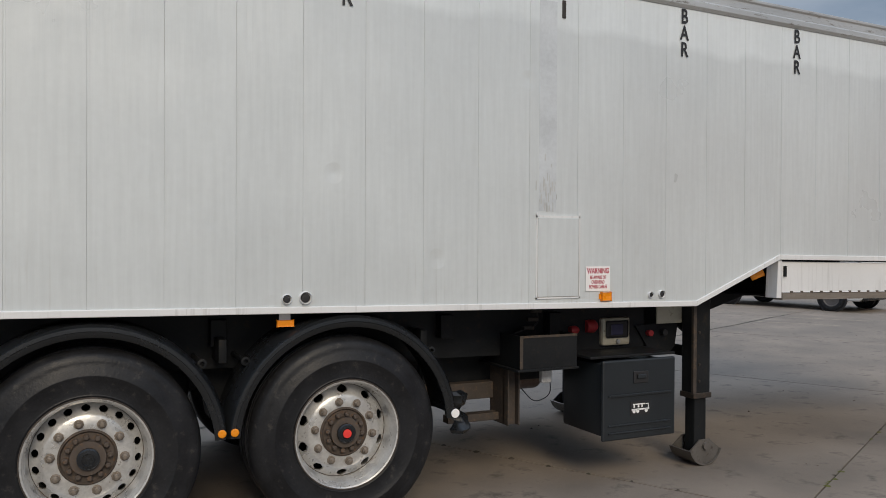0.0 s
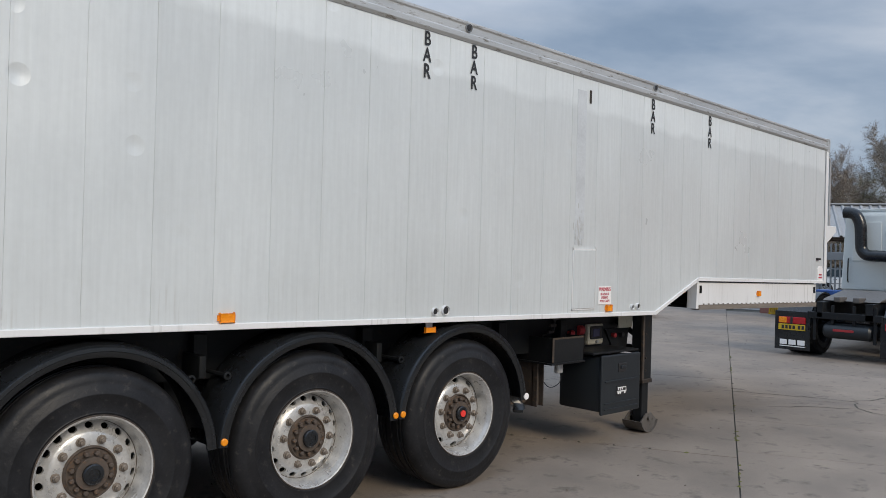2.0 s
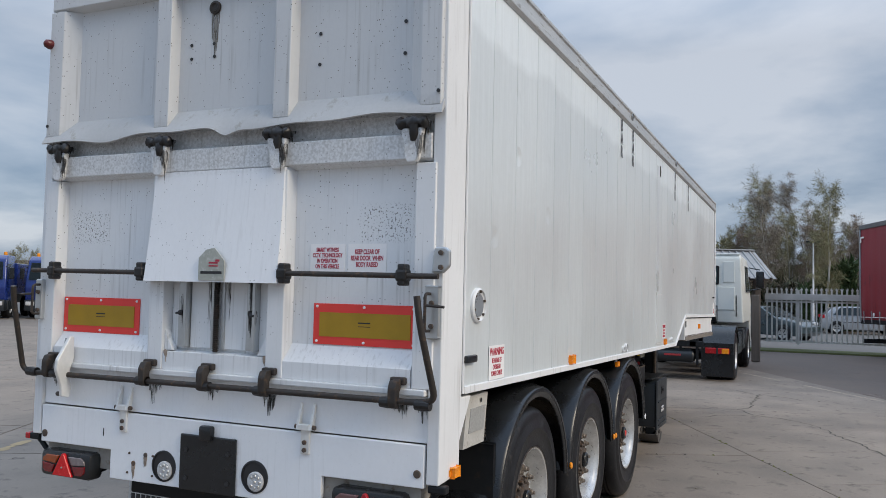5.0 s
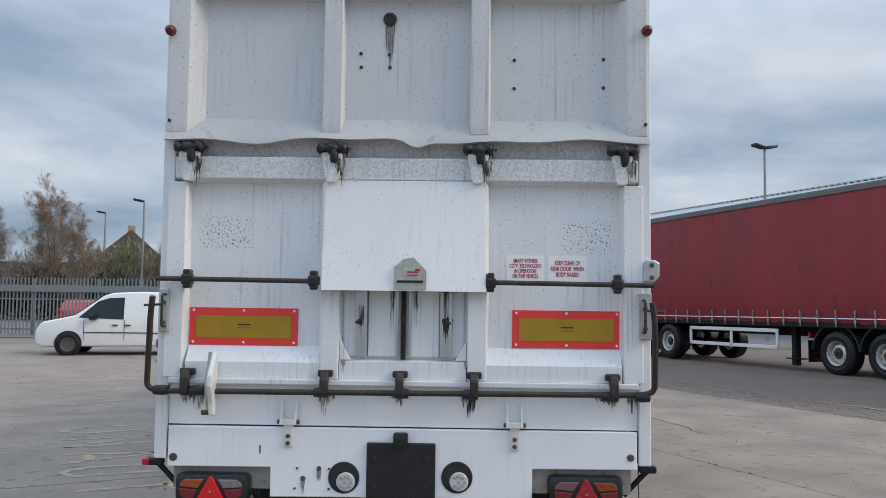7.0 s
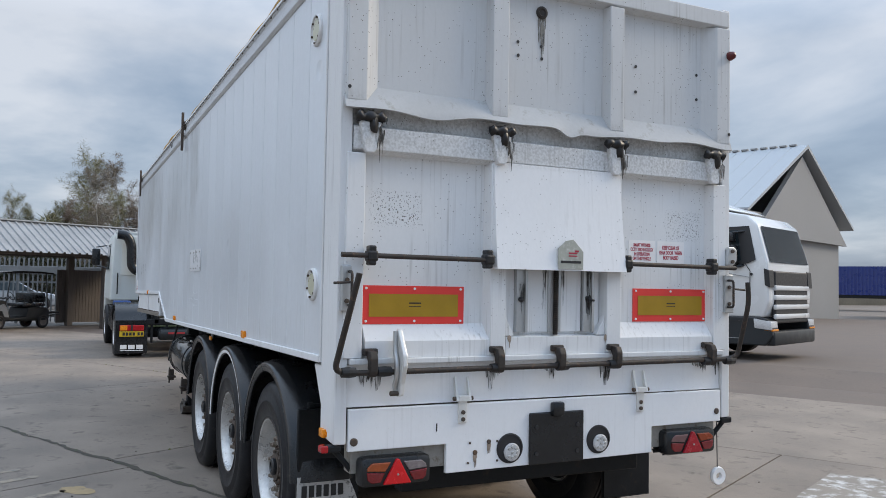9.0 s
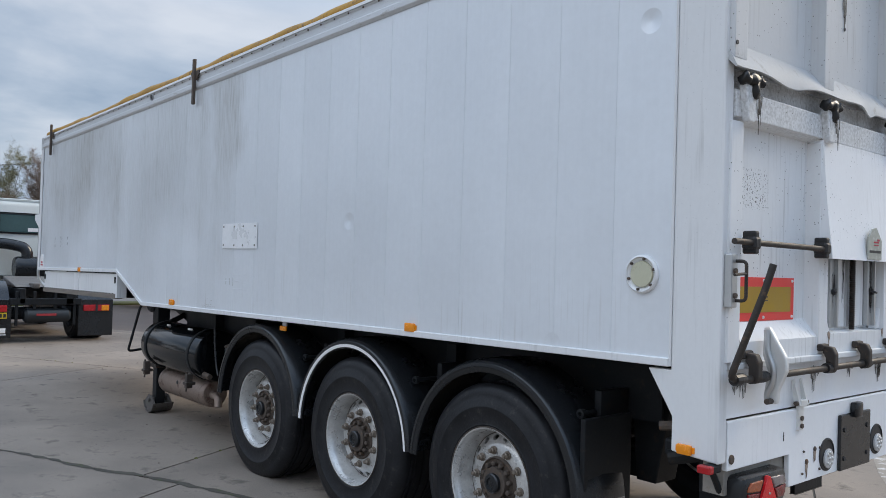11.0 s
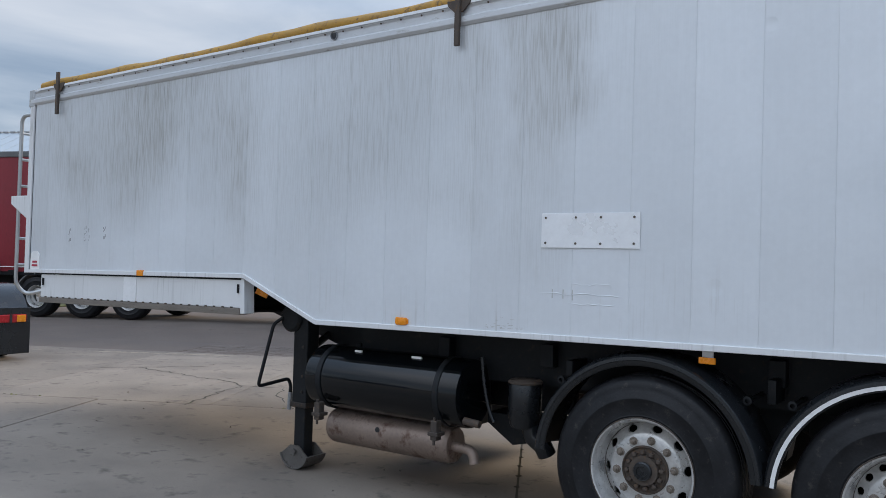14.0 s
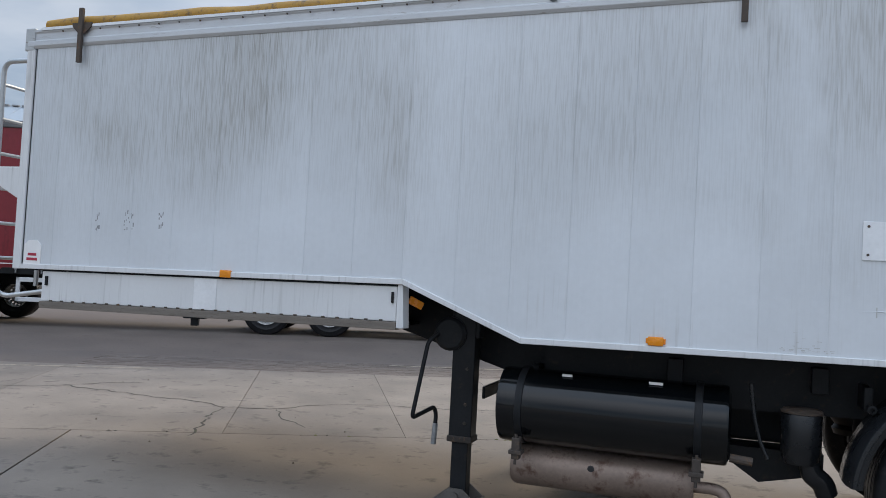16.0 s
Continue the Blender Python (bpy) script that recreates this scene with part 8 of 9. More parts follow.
    bm = B()
    a, b = ((2.66, 1.66), (3.33, 1.15)) if kind == "van" else ((2.24, 1.40), (2.9, 1.02))
    v = [bm.verts.new(c) for c in ((a[0] + 0.03, -w / 2 + 0.2, a[1]), (a[0] + 0.03, w / 2 - 0.2, a[1]), (b[0] + 0.03, w / 2 - 0.12, b[1]), (b[0] + 0.03, -w / 2 + 0.12, b[1]))]
    bm.faces.new(v)
    bmesh.ops.solidify(bm, geom=bm.faces, thickness=0.015)
    part("windscreen", bm, M_GLASS, body)
    part("bumper", box(B(), -0.04, 0.3, -w / 2 + 0.03, w / 2 - 0.03, 0.28, 0.55, 0.05), M_PLASTIC if kind == "van" else paint, body, smooth=40)
    return t


car("small white panel van with steel wheels parked by the fence", (20.1, 7.4, 0), 103, M_TRUCK, "van", "steel")
M_SILVER = mat("silver_paint", (0.42, 0.44, 0.46), 0.28, 0.5, 0.04, 1, 30, 0.01, coat=0.5)
M_DKBLUE = mat("dark_teal_paint", (0.05, 0.07, 0.078), 0.25, 0.2, 0.04, 1, 30, 0.01, coat=0.5)
M_REDCAR = mat("red_car_paint", (0.30, 0.02, 0.02), 0.25, 0.1, 0.04, 1, 30, 0.01, coat=0.5)
for lab, loc, rz, p in (
    ("dark teal hatchback parked beyond the gate", (36.1, 1.1, 0), -117, M_DKBLUE),
    ("silver hatchback parked beyond the gate", (45.2, -2.9, 0), -84, M_SILVER),
    ("white hatchback parked beyond the gate", (33.5, -10.5, 0), 84, M_TRUCK),
    ("white hatchback with a red tail light behind the fence", (44.0, 12.4, 0), -78, M_TRUCK),
    ("silver hatchback parked behind the fence", (43.5, 6.3, 0), -85, M_SILVER),
    ("red hatchback parked behind the fence", (33.5, 17.5, 0), 10, M_REDCAR),
    ("silver hatchback parked behind the fence", (34.0, 14.3, 0), 8, M_SILVER),
):
    car(lab, loc, rz, p)


def far_truck(label, loc, rz, paint, front):
    """A heavy truck standing nose-on: cab, grille, lamps, mirrors, wheels and a load body."""
    t = thing("truck", label, "truck", loc, rz, group="parked trucks")
    pts = [(0.0, 0.85), (1.9, 0.85), (2.02, 1.5), (1.95, 1.9), (1.72, 2.85), (1.4, 3.05), (0.0, 3.05)]
    cab = part("cab", shell(B(), pts, 2.45, 1.9, 0.08, 0.06), paint, t, smooth=50)
    bm = B()
    v = [bm.verts.new(c) for c in ((2.0, -1.08, 1.88), (2.0, 1.08, 1.88), (1.77, 1.02, 2.72), (1.77, -1.02, 2.72))]
    bm.faces.new(v)
    bmesh.ops.solidify(bm, geom=bm.faces, thickness=0.02)
    part("windscreen", bm, M_GLASS, cab)
    part("grille", box(B(), 1.98, 2.06, -0.75, 0.75, 1.2, 1.65, 0.03), M_INK, cab)
    part("bumper", box(B(), 1.5, 2.12, -1.22, 1.22, 0.35, 0.9, 0.06), front, t, smooth=40)
    for k in range(3):
        part("bumper_slot", box(B(), 2.11, 2.135, -0.65, 0.65, 0.48 + 0.13 * k, 0.55 + 0.13 * k, 0.01), M_INK, t)
    for s in (-1, 1):
        part("headlight", box(B(), 2.0, 2.14, s * 0.95 - 0.2, s * 0.95 + 0.2, 0.62, 0.82, 0.03), M_CLEAR, t, smooth=40)
        part("mirror", box(B(), 1.75, 1.85, s * 1.42 - 0.1, s * 1.42 + 0.1, 1.9, 2.45, 0.03), M_PLASTIC, t)
        part("mirror_arm", tube(B(), [(1.8, s * 1.15, 2.5), (1.8, s * 1.42, 2.42)], 0.02, 8), M_PLASTIC, t)
        part("step", box(B(), 0.6, 1.5, s * 1.2 - 0.1, s * 1.2 + 0.05, 0.4, 0.85, 0.03), front, t)
        bm = B()
        side_pane(bm, [(0.9, 1.95), (1.75, 1.85), (1.65, 2.6), (0.9, 2.65)], s, 2.45, 1.9, 3.05, 0.08, 0.01)
        part("side_window", bm, M_GLASS, cab)
        part("beacon", lathe(B(), [(0.0005, 3.05), (0.08, 3.05), (0.09, 3.1), (0.07, 3.22), (0.0005, 3.24)], "z", 14, (0.9, s * 0.9, 0)), M_ORANGE, t, "amber beacon", smooth=40)
        for x in (0.75, -3.2, -4.5):
            truck_wheel(t, x, s * 1.03)
    part("number_plate", box(B(), 2.12, 2.14, -0.26, 0.26, 0.38, 0.48), M_STICKER, t, "blank white front plate")
    part("load_body", box(B(), -6.0, -0.2, -1.22, 1.22, 1.15, 2.7, 0.04), paint, t)
    part("chassis", box(B(), -6.0, 1.5, -0.45, 0.45, 0.65, 1.15), M_BLACK, t)
    return t


M_BLUE = mat("deep_blue_paint", (0.012, 0.03, 0.17), 0.28, 0.0, 0.06, 1, 30, 0.01, coat=0.5)
for k in range(3):
    far_truck("deep blue heavy truck with an amber beacon, parked in a row", (24.0 + 2.6 * k, 34.2 - 1.9 * k + 0.5, 0), -140, M_BLUE, M_GREY)
M_YELLOW = mat("yellow_paint", (0.55, 0.34, 0.02), 0.3, 0.0, 0.06, 1, 30, 0.01, coat=0.4)
far_truck("yellow heavy truck parked at the yard's far edge", (30.0, -47.0, 0), 128, M_YELLOW, M_YELLOW)
cont = thing("shipping_container", "blue steel shipping container on a far trailer", "container", (42.0, -66, 0), 30)
bm = B()
for i in range(40):
    x = i * 0.3
    prism(bm, [(x, 0.0), (x + 0.1, 0.04), (x + 0.2, 0.04), (x + 0.3, 0.0), (x + 0.3, -2.4), (x, -2.4)], "z", 1.4, 4.0)
part("wall", bm, M_BLUE, cont)
part("trailer_bed", box(B(), 0, 12.2, -2.4, 0, 1.1, 1.4), M_BLACK, cont)
part("support_leg", box(B(), 1, 1.6, -2.2, -0.2, 0, 1.1), M_BLACK, cont)
part("support_leg", box(B(), 9, 11, -2.2, -0.2, 0, 1.1), M_BLACK, cont)

# ---- buildings ----
wh = thing("warehouse", "long grey warehouse with a pale ribbed sheet roof", "building", (24.7, -27, 0), math.degrees(math.atan2(0.37, 0.93)))
part("wall", box(B(), 0.0, 80, -14, 0, 0, 5.5), M_CLAD, wh)
bm = B()
prism(bm, [(0.9, 5.35), (0.9, 5.5), (-7, 9.5), (-14.9, 5.5), (-14.9, 5.35), (-7, 9.3)], "x", -0.6, 80.5)
roof = part("roof", bm, M_ROOF, wh, "pale grey ribbed roof")
rib_bm = B()
prism(rib_bm, [(0.9, 5.5), (0.9, 5.515), (-7, 9.515), (-7, 9.5)], "x", 0, 0.06)
ME_RRIB = mesh_of("roof_rib", rib_bm, M_ROOF)
for i in range(78):
    put("roof_rib", ME_RRIB, roof, pose(1.0 * i + 0.2, 0, 0))
bm = B()
for i in range(150):
    box(bm, i * 0.53, i * 0.53 + 0.36, -7.12, -6.88, 9.5, 9.58)
part("ridge_cap", bm, M_CLAD, roof)
part("gutter", box(B(), -0.6, 80.5, 0.86, 1.05, 5.22, 5.45, 0.03), M_GALV, wh)
for i in range(9):
    part("roller_door", box(B(), 4 + i * 8.5, 8 + i * 8.5, 0.0, 0.06, 0, 4.2), M_GREY, wh)
for i in range(40):
    part("cladding_rib", box(B(), 2.0 * i, 2.0 * i + 0.08, 0.0, 0.04, 4.3, 5.4), M_CLAD, wh)
bm = B()
prism(bm, [(-0.6, 4.4), (-14.6, 4.4), (-7, 8.9)], "x", -0.3, -0.05)
part("gable", bm, M_CLAD, wh)

def shelter(label, loc, rz, half):
    """An open timber shelter: posts, beams, boarded gables and two slopes of corrugated sheet; the ridge runs along y."""
    shed = thing("shelter", label, "shelter", loc, rz)
    for x in (0, 2.2):
        for y in (-half, half - 4.2, half):
            part("post", box(B(), x, x + 0.2, y - 0.1, y + 0.1, 0, 2.52, 0.008), M_WOOD, shed)
        part("beam", box(B(), x - 0.04, x + 0.15, -half - 0.35, half + 0.35, 2.37, 2.52, 0.01), M_WOOD, shed)
    for x in (-0.5, 2.9):
        bm = B()
        y, prof = -half - 0.42, []
        while y < half + 0.42:
            prof += [(y, 0.0), (y + 0.16, 0.0), (y + 0.185, 0.045), (y + 0.225, 0.045), (y + 0.25, 0.0)]
            y += 0.25
        r0 = [bm.verts.new((x, yy, 2.42 + dz)) for yy, dz in prof]
        r1 = [bm.verts.new((1.2, yy, 3.43 + dz)) for yy, dz in prof]
        for a in range(len(prof) - 1):
            if (r0[a].co - r0[a + 1].co).length > 0.001:
                bm.faces.new((r0[a], r0[a + 1], r1[a + 1], r1[a]))
        bmesh.ops.remove_doubles(bm, verts=bm.verts, dist=0.0005)
        bmesh.ops.solidify(bm, geom=bm.faces, thickness=0.012)
        part("roof_sheet", bm, M_SHEET, shed, "profiled grey roof sheet")
    part("ridge", box(B(), 1.1, 1.3, -half - 0.42, half + 0.42, 3.45, 3.5, 0.02), M_SHEET, shed)
    for y, o in ((-half - 0.22, -1), (half + 0.2, 1)):
        for k in range(11):
            x0 = 0.0 + k * 0.222
            h = 2.46 + (0.95) * (1 - abs(x0 + 0.1 - 1.2) / 1.6)
            part("gable_board", box(B(), x0, x0 + 0.21, y, y + 0.03, 2.44, max(2.5, h - 0.08)), M_WOOD, shed)
        if o > 0:
            for k in range(23):
                part("wall_slat", box(B(), 0.1 + k * 0.1, 0.178 + k * 0.1, y, y + 0.03, 0.06, 1.66 + 0.01 * (k % 3)), M_WOODGREY, shed, "silver-grey timber slat" if k == 0 else "")
            for z in (0.3, 1.4):
                part("slat_rail", box(B(), 0.1, 2.35, y - 0.05, y - 0.002, z, z + 0.09), M_WOOD, shed)
            for xx in (0.1, 2.3):
                bm = B()
                prism(bm, [(half - 0.55, 2.36), (half - 0.45, 2.36), (half - 0.10, 1.85), (half - 0.10, 1.72)], "x", xx - 0.03, xx + 0.03)
                part("brace", bm, M_WOOD, shed)
        for sg in (-1, 1):
            bm = B()
            prism(bm, [(1.2, 3.34), (1.2 + sg * 1.72, 2.32), (1.2 + sg * 1.72, 2.45), (1.2, 3.48)], "y", y + o * 0.04 - 0.02, y + o * 0.04 + 0.02)
            part("barge_board", bm, M_WOOD, shed)
    for k in range(20):
        part("wall_board", box(B(), 2.42, 2.45, -half + 0.12 * k, -half + 0.112 + 0.12 * k, 0.1, 1.95), M_WOOD, shed)
    return shed


M_SILVERW = mat("pale_cart_paint", (0.30, 0.31, 0.32), 0.3, 0.2, 0.05, 2, 40, 0.02, coat=0.4)
M_REDDULL = mat("faded_red_card", (0.32, 0.14, 0.11), 0.7, 0.0, 0.3, 4, 40, 0.1)
M_WOODGREY = mat("silvered_timber", (0.27, 0.265, 0.25), 0.8, 0.0, 0.25, 3, 40, 0.4, (8, 8, 0.8), piece=0.15)
M_SHEET = mat("shelter_sheet", (0.29, 0.295, 0.30), 0.62, 0.0, 0.3, 1.2, 20, 0.1)
shelter("weathered timber shelter with a corrugated sheet roof", (25.08, 1.825, 0), 28.5, 3.1)

cart = thing("golf_cart", "dark four-seat golf cart with a black canopy, parked in the shelter", "cart", (26.7, 2.95, 0), 126)
cart.scale = (0.86, 0.86, 0.95)
bm = B()
prism(bm, [(-0.15, 0.32), (-0.15, 0.62), (0.0, 0.72), (0.75, 0.72), (0.82, 0.40), (1.42, 0.36), (1.52, 0.62), (1.66, 0.95), (1.80, 0.98), (2.15, 0.80), (2.28, 0.55), (2.24, 0.32), (2.1, 0.26), (0.0, 0.26)], "y", -0.57, 0.57, 0.04)
part("body", bm, M_BLACK, cart, smooth=40)
for sg in (-1, 1):
    bm = B()
    prism(bm, [(1.52, 0.40), (1.60, 0.70), (1.72, 0.86), (2.12, 0.72), (2.24, 0.50), (2.16, 0.44), (2.04, 0.60), (1.80, 0.62), (1.70, 0.40)], "y", min(sg * 0.56, sg * 0.60), max(sg * 0.56, sg * 0.60), 0.01)
    part("front_wing", bm, M_SILVERW, cart, "pale painted front wing")
    part("headlight", box(B(), 2.16, 2.24, sg * 0.36 - 0.10, sg * 0.36 + 0.10, 0.60, 0.70, 0.02), M_CLEAR, cart)
    for x in (0.0, 0.82):
        part("arm_rest", tube(B(), bend([(x + 0.1, sg * 0.52, 0.75), (x + 0.08, sg * 0.55, 1.0), (x + 0.40, sg * 0.55, 1.0)], 0.05), 0.016, 8), M_INK, cart)
    for x, x1 in ((-0.10, 0.0), (1.66, 1.45)):
        part("canopy_post", tube(B(), [(x, sg * 0.52, 0.6), (x1, sg * 0.52, 1.88)], 0.018, 8), M_INK, cart)
for x in (0.45, 0.0):
    part("seat", box(B(), x, x + 0.45, -0.52, 0.52, 0.74, 0.86, 0.04), M_PLASTIC, cart, smooth=40)
    part("seat_back", box(B(), x + 0.01, x + 0.11, -0.52, 0.52, 0.88, 1.22, 0.045), M_PLASTIC, cart, smooth=40)
part("rear_deck", box(B(), -0.62, -0.13, -0.52, 0.52, 0.50, 0.56, 0.015), M_BLACK, cart)
part("bumper_bar", tube(B(), bend([(-0.15, -0.5, 0.42), (-0.66, -0.5, 0.45), (-0.66, 0.5, 0.45), (-0.15, 0.5, 0.42)], 0.06), 0.02, 8), M_INK, cart)
bm = B()
prism(bm, [(-0.30, 1.86), (-0.24, 1.92), (0.3, 1.96), (1.2, 1.96), (1.70, 1.90), (1.72, 1.86), (1.2, 1.89), (0.3, 1.89)], "y", -0.62, 0.62, 0.02)
part("canopy", bm, M_PLASTIC, cart, smooth=40)
part("steering_column", tube(B(), [(1.55, 0.25, 0.85), (1.26, 0.25, 1.10)], 0.018, 8), M_INK, cart)
bm = lathe(B(), [(0.165, -0.012), (0.18, 0), (0.165, 0.012), (0.15, 0)], "x", 20, (0, 0, 0), True)
bmesh.ops.transform(bm, matrix=pose(1.25, 0.25, 1.11, 0, 35, 0), verts=bm.verts)
part("steering_wheel", bm, M_INK, cart)
for x in (0.1, 1.88):
    for sg in (-1, 1):
        car_wheel(cart, x, sg * 0.5, True, 0.75)
bm = B()
prism(bm, [(25.25, 0.0), (25.85, 0.0), (25.80, 0.34), (25.30, 0.34)], "y", 5.95, 6.30, 0.015)
gb = part("grit_bin", bm, M_YELLOW, None)
tagged(gb, "small yellow ribbed bin beside the fence", "bin")
for k in range(5):
    part("bin_rib", box(B(), 25.235, 25.27, 5.98 + 0.065 * k, 6.005 + 0.065 * k, 0.02, 0.32), M_YELLOW, gb)
tagged(part("box", box(B(), 25.6, 25.95, 6.42, 6.75, 0, 0.38, 0.01), M_REDDULL, None), "faded red and white box beside the yellow bin", "box")
bm = box(B(), 23.90, 24.30, 4.85, 5.45, 0.0, 0.11, 0.05)
for v in bm.verts:
    v.co.z *= 1.0 + 0.25 * math.sin(v.co.y * 9) * math.cos(v.co.x * 7)
tagged(part("sack", bm, M_STICKER, None, smooth=60), "white plastic sack lying by the shelter post", "sack")
plank_pile = thing("timber_pile", "loose grey planks lying along the fence foot", "timber", (26.6, 7.0, 0), 12)
for k in range(4):
    part("plank", box(B(), 0.12 * k, 0.12 * k + 0.11, -0.3 + 0.2 * k, 2.2 + 0.15 * k, 0.0, 0.035 + 0.0, 0.004), M_WOODGREY, plank_pile)


# ---- fence and gate ----
def pale_mesh(h, steel):
    bm = B()
    prism(bm, [(-0.027, 0.06), (0.027, 0.06), (0.027, h - 0.13), (0.05, h - 0.04), (0.018, h - 0.07), (0.0, h), (-0.018, h - 0.07), (-0.05, h - 0.04), (-0.027, h - 0.13)], "x", -0.008, 0.008)
    return mesh_of("pale", bm, steel)


def palisade(name, label, cat, loc, length, h, rails, panel=None, steel=M_FENCE):
    t = thing(name, label, cat, loc, 0)
    me = pale_mesh(h, steel)
    n = int(length / 0.155)
    for i in range(n):
        put("pale", me, t, pose(0, 0.08 + i * 0.155, 0))
    for z in rails:
        part("rail", box(B(), 0.01, 0.05, 0, length, z - 0.03, z + 0.03), steel, t)
    for i in range(int(length / 2.75) + 1):
        part("post", box(B(), 0.02, 0.11, i * 2.75 - 0.05, i * 2.75 + 0.05, 0, h - 0.1), steel, t)
    if panel:
        part("beam", box(B(), -0.05, 0.12, 0, length, panel[0], panel[1], 0.01), steel, t)
    return t


palisade("fence", "grey galvanised steel palisade fence with spiked tops", "fence", (29.3, 0.9, 0), 33.0, 2.42, (0.25, 1.5), (1.80, 2.08))
palisade("gate", "grey galvanised steel palisade sliding gate", "gate", (26.95, -10.4, 0.22), 9.3, 1.95, (0.1, 1.45), (1.5, 1.72), M_GATE)
gp_ = thing("gate_post", "thick dark timber gate post", "post", (20.95, -1.19, 0))
part("post_shaft", box(B(), -0.11, 0.11, -0.11, 0.11, 0, 1.85, 0.02), M_WOOD, gp_)
verge = new("verge", mesh_of("verge", box(B(), 26.0, 27.4, -13, -0.5, -0.02, 0.05, 0.02), M_GRASS))
tagged(verge, "thin strip of mossy grass along the gate", "verge", kind="structure")
carpark = new("road", mesh_of("road", box(B(), 27.5, 46, -40, 60, -0.05, 0.004), M_CARPARK))
tagged(carpark, "grey tarmac car park beyond the fence", "road", kind="structure")


def lamp_post(label, loc, h, rz, heads=1, paint=M_GALV, r=0.09, head=1.0):
    t = thing("lamp_post", label, "lamp post", loc, rz, group="yard lamp posts")
    part("pole", tube(B(), [(0, 0, 0), (0, 0, h)], [r, r * 0.6], 12), paint, t)
    for s in ((-1, 1) if heads == 2 else (1,)):
        bm = box(B(), -0.2 * head, 0.2 * head, min(s * 0.05, s * 0.62 * head), max(s * 0.05, s * 0.62 * head), h - 0.02, h + 0.12 * head, 0.03 * head, None)
        for v in bm.verts:
            v.co.z += 0.18 * abs(v.co.y)
        part("lamp_head", bm, M_GREY, t, smooth=40)
    return t


lamp_post("tall galvanised lamp post with two flood lamps", (34.0, -14.7, 0), 9.0, 20, 2)
lamp_post("slim white lamp post beyond the gate", (46.0, -2.58, 0), 4.9, 0, 2, M_STICKER, 0.06, 0.6)
lamp_post("slim grey lamp post beyond the fence", (44.0, 18.6, 0), 7.3, 0)
lamp_post("slim grey lamp post beyond the fence", (56.0, 26.2, 0), 7.8, 0)
lamp_post("slim grey lamp post beyond the fence", (94.0, 9.6, 0), 10.4, 0)


def house(loc, rz):
    t = thing("house", "brick house with a dark tiled roof and a chimney", "house", loc, rz)
    part("wall", box(B(), 0, 9, 0, 7, 0, 5), M_BRICKWALL, t)
    bm = B()
    prism(bm, [(-0.4, 4.9), (7.4, 4.9), (3.5, 8.4)], "x", -0.3, 9.3)
    rf = part("roof", bm, M_TILE, t)
    part("chimney", box(B(), 7.5, 8.3, 3.1, 3.9, 7.4, 9.4), M_BRICKWALL, rf)
    for x in (1.2, 5.5):
        for z in (0.9, 3.2):
            w = part("window", box(B(), x, x + 1.6, -0.05, 0.02, z, z + 1.1), M_STICKER, t)
            part("pane", box(B(), x + 0.1, x + 1.5, -0.07, -0.045, z + 0.1, z + 1.0), M_GLASS, w)
    return t


M_BRICKWALL = mat("house_brick", (0.33, 0.26, 0.17), 0.85, 0.0, 0.2, 1, 20, 0.2)
M_TILE = mat("roof_tiles", (0.09, 0.075, 0.07), 0.8, 0.0, 0.2, 1, 20, 0.2)
house((79.0, 29.8, 0), 22)

# ---- trees and scrub ----
def stick(vs, fs, a, b, r0, r1, seg=3):
    d = (b - a).normalized()
    u = d.orthogonal().normalized()
    w = d.cross(u)
    i = len(vs)
    for p, r in ((a, r0), (b, r1)):
        for k in range(seg):
            t = 2 * math.pi * k / seg
            vs.append(p + (u * math.cos(t) + w * math.sin(t)) * r)
    for k in range(seg):
        fs.append((i + k, i + (k + 1) % seg, i + seg + (k + 1) % seg, i + seg + k))


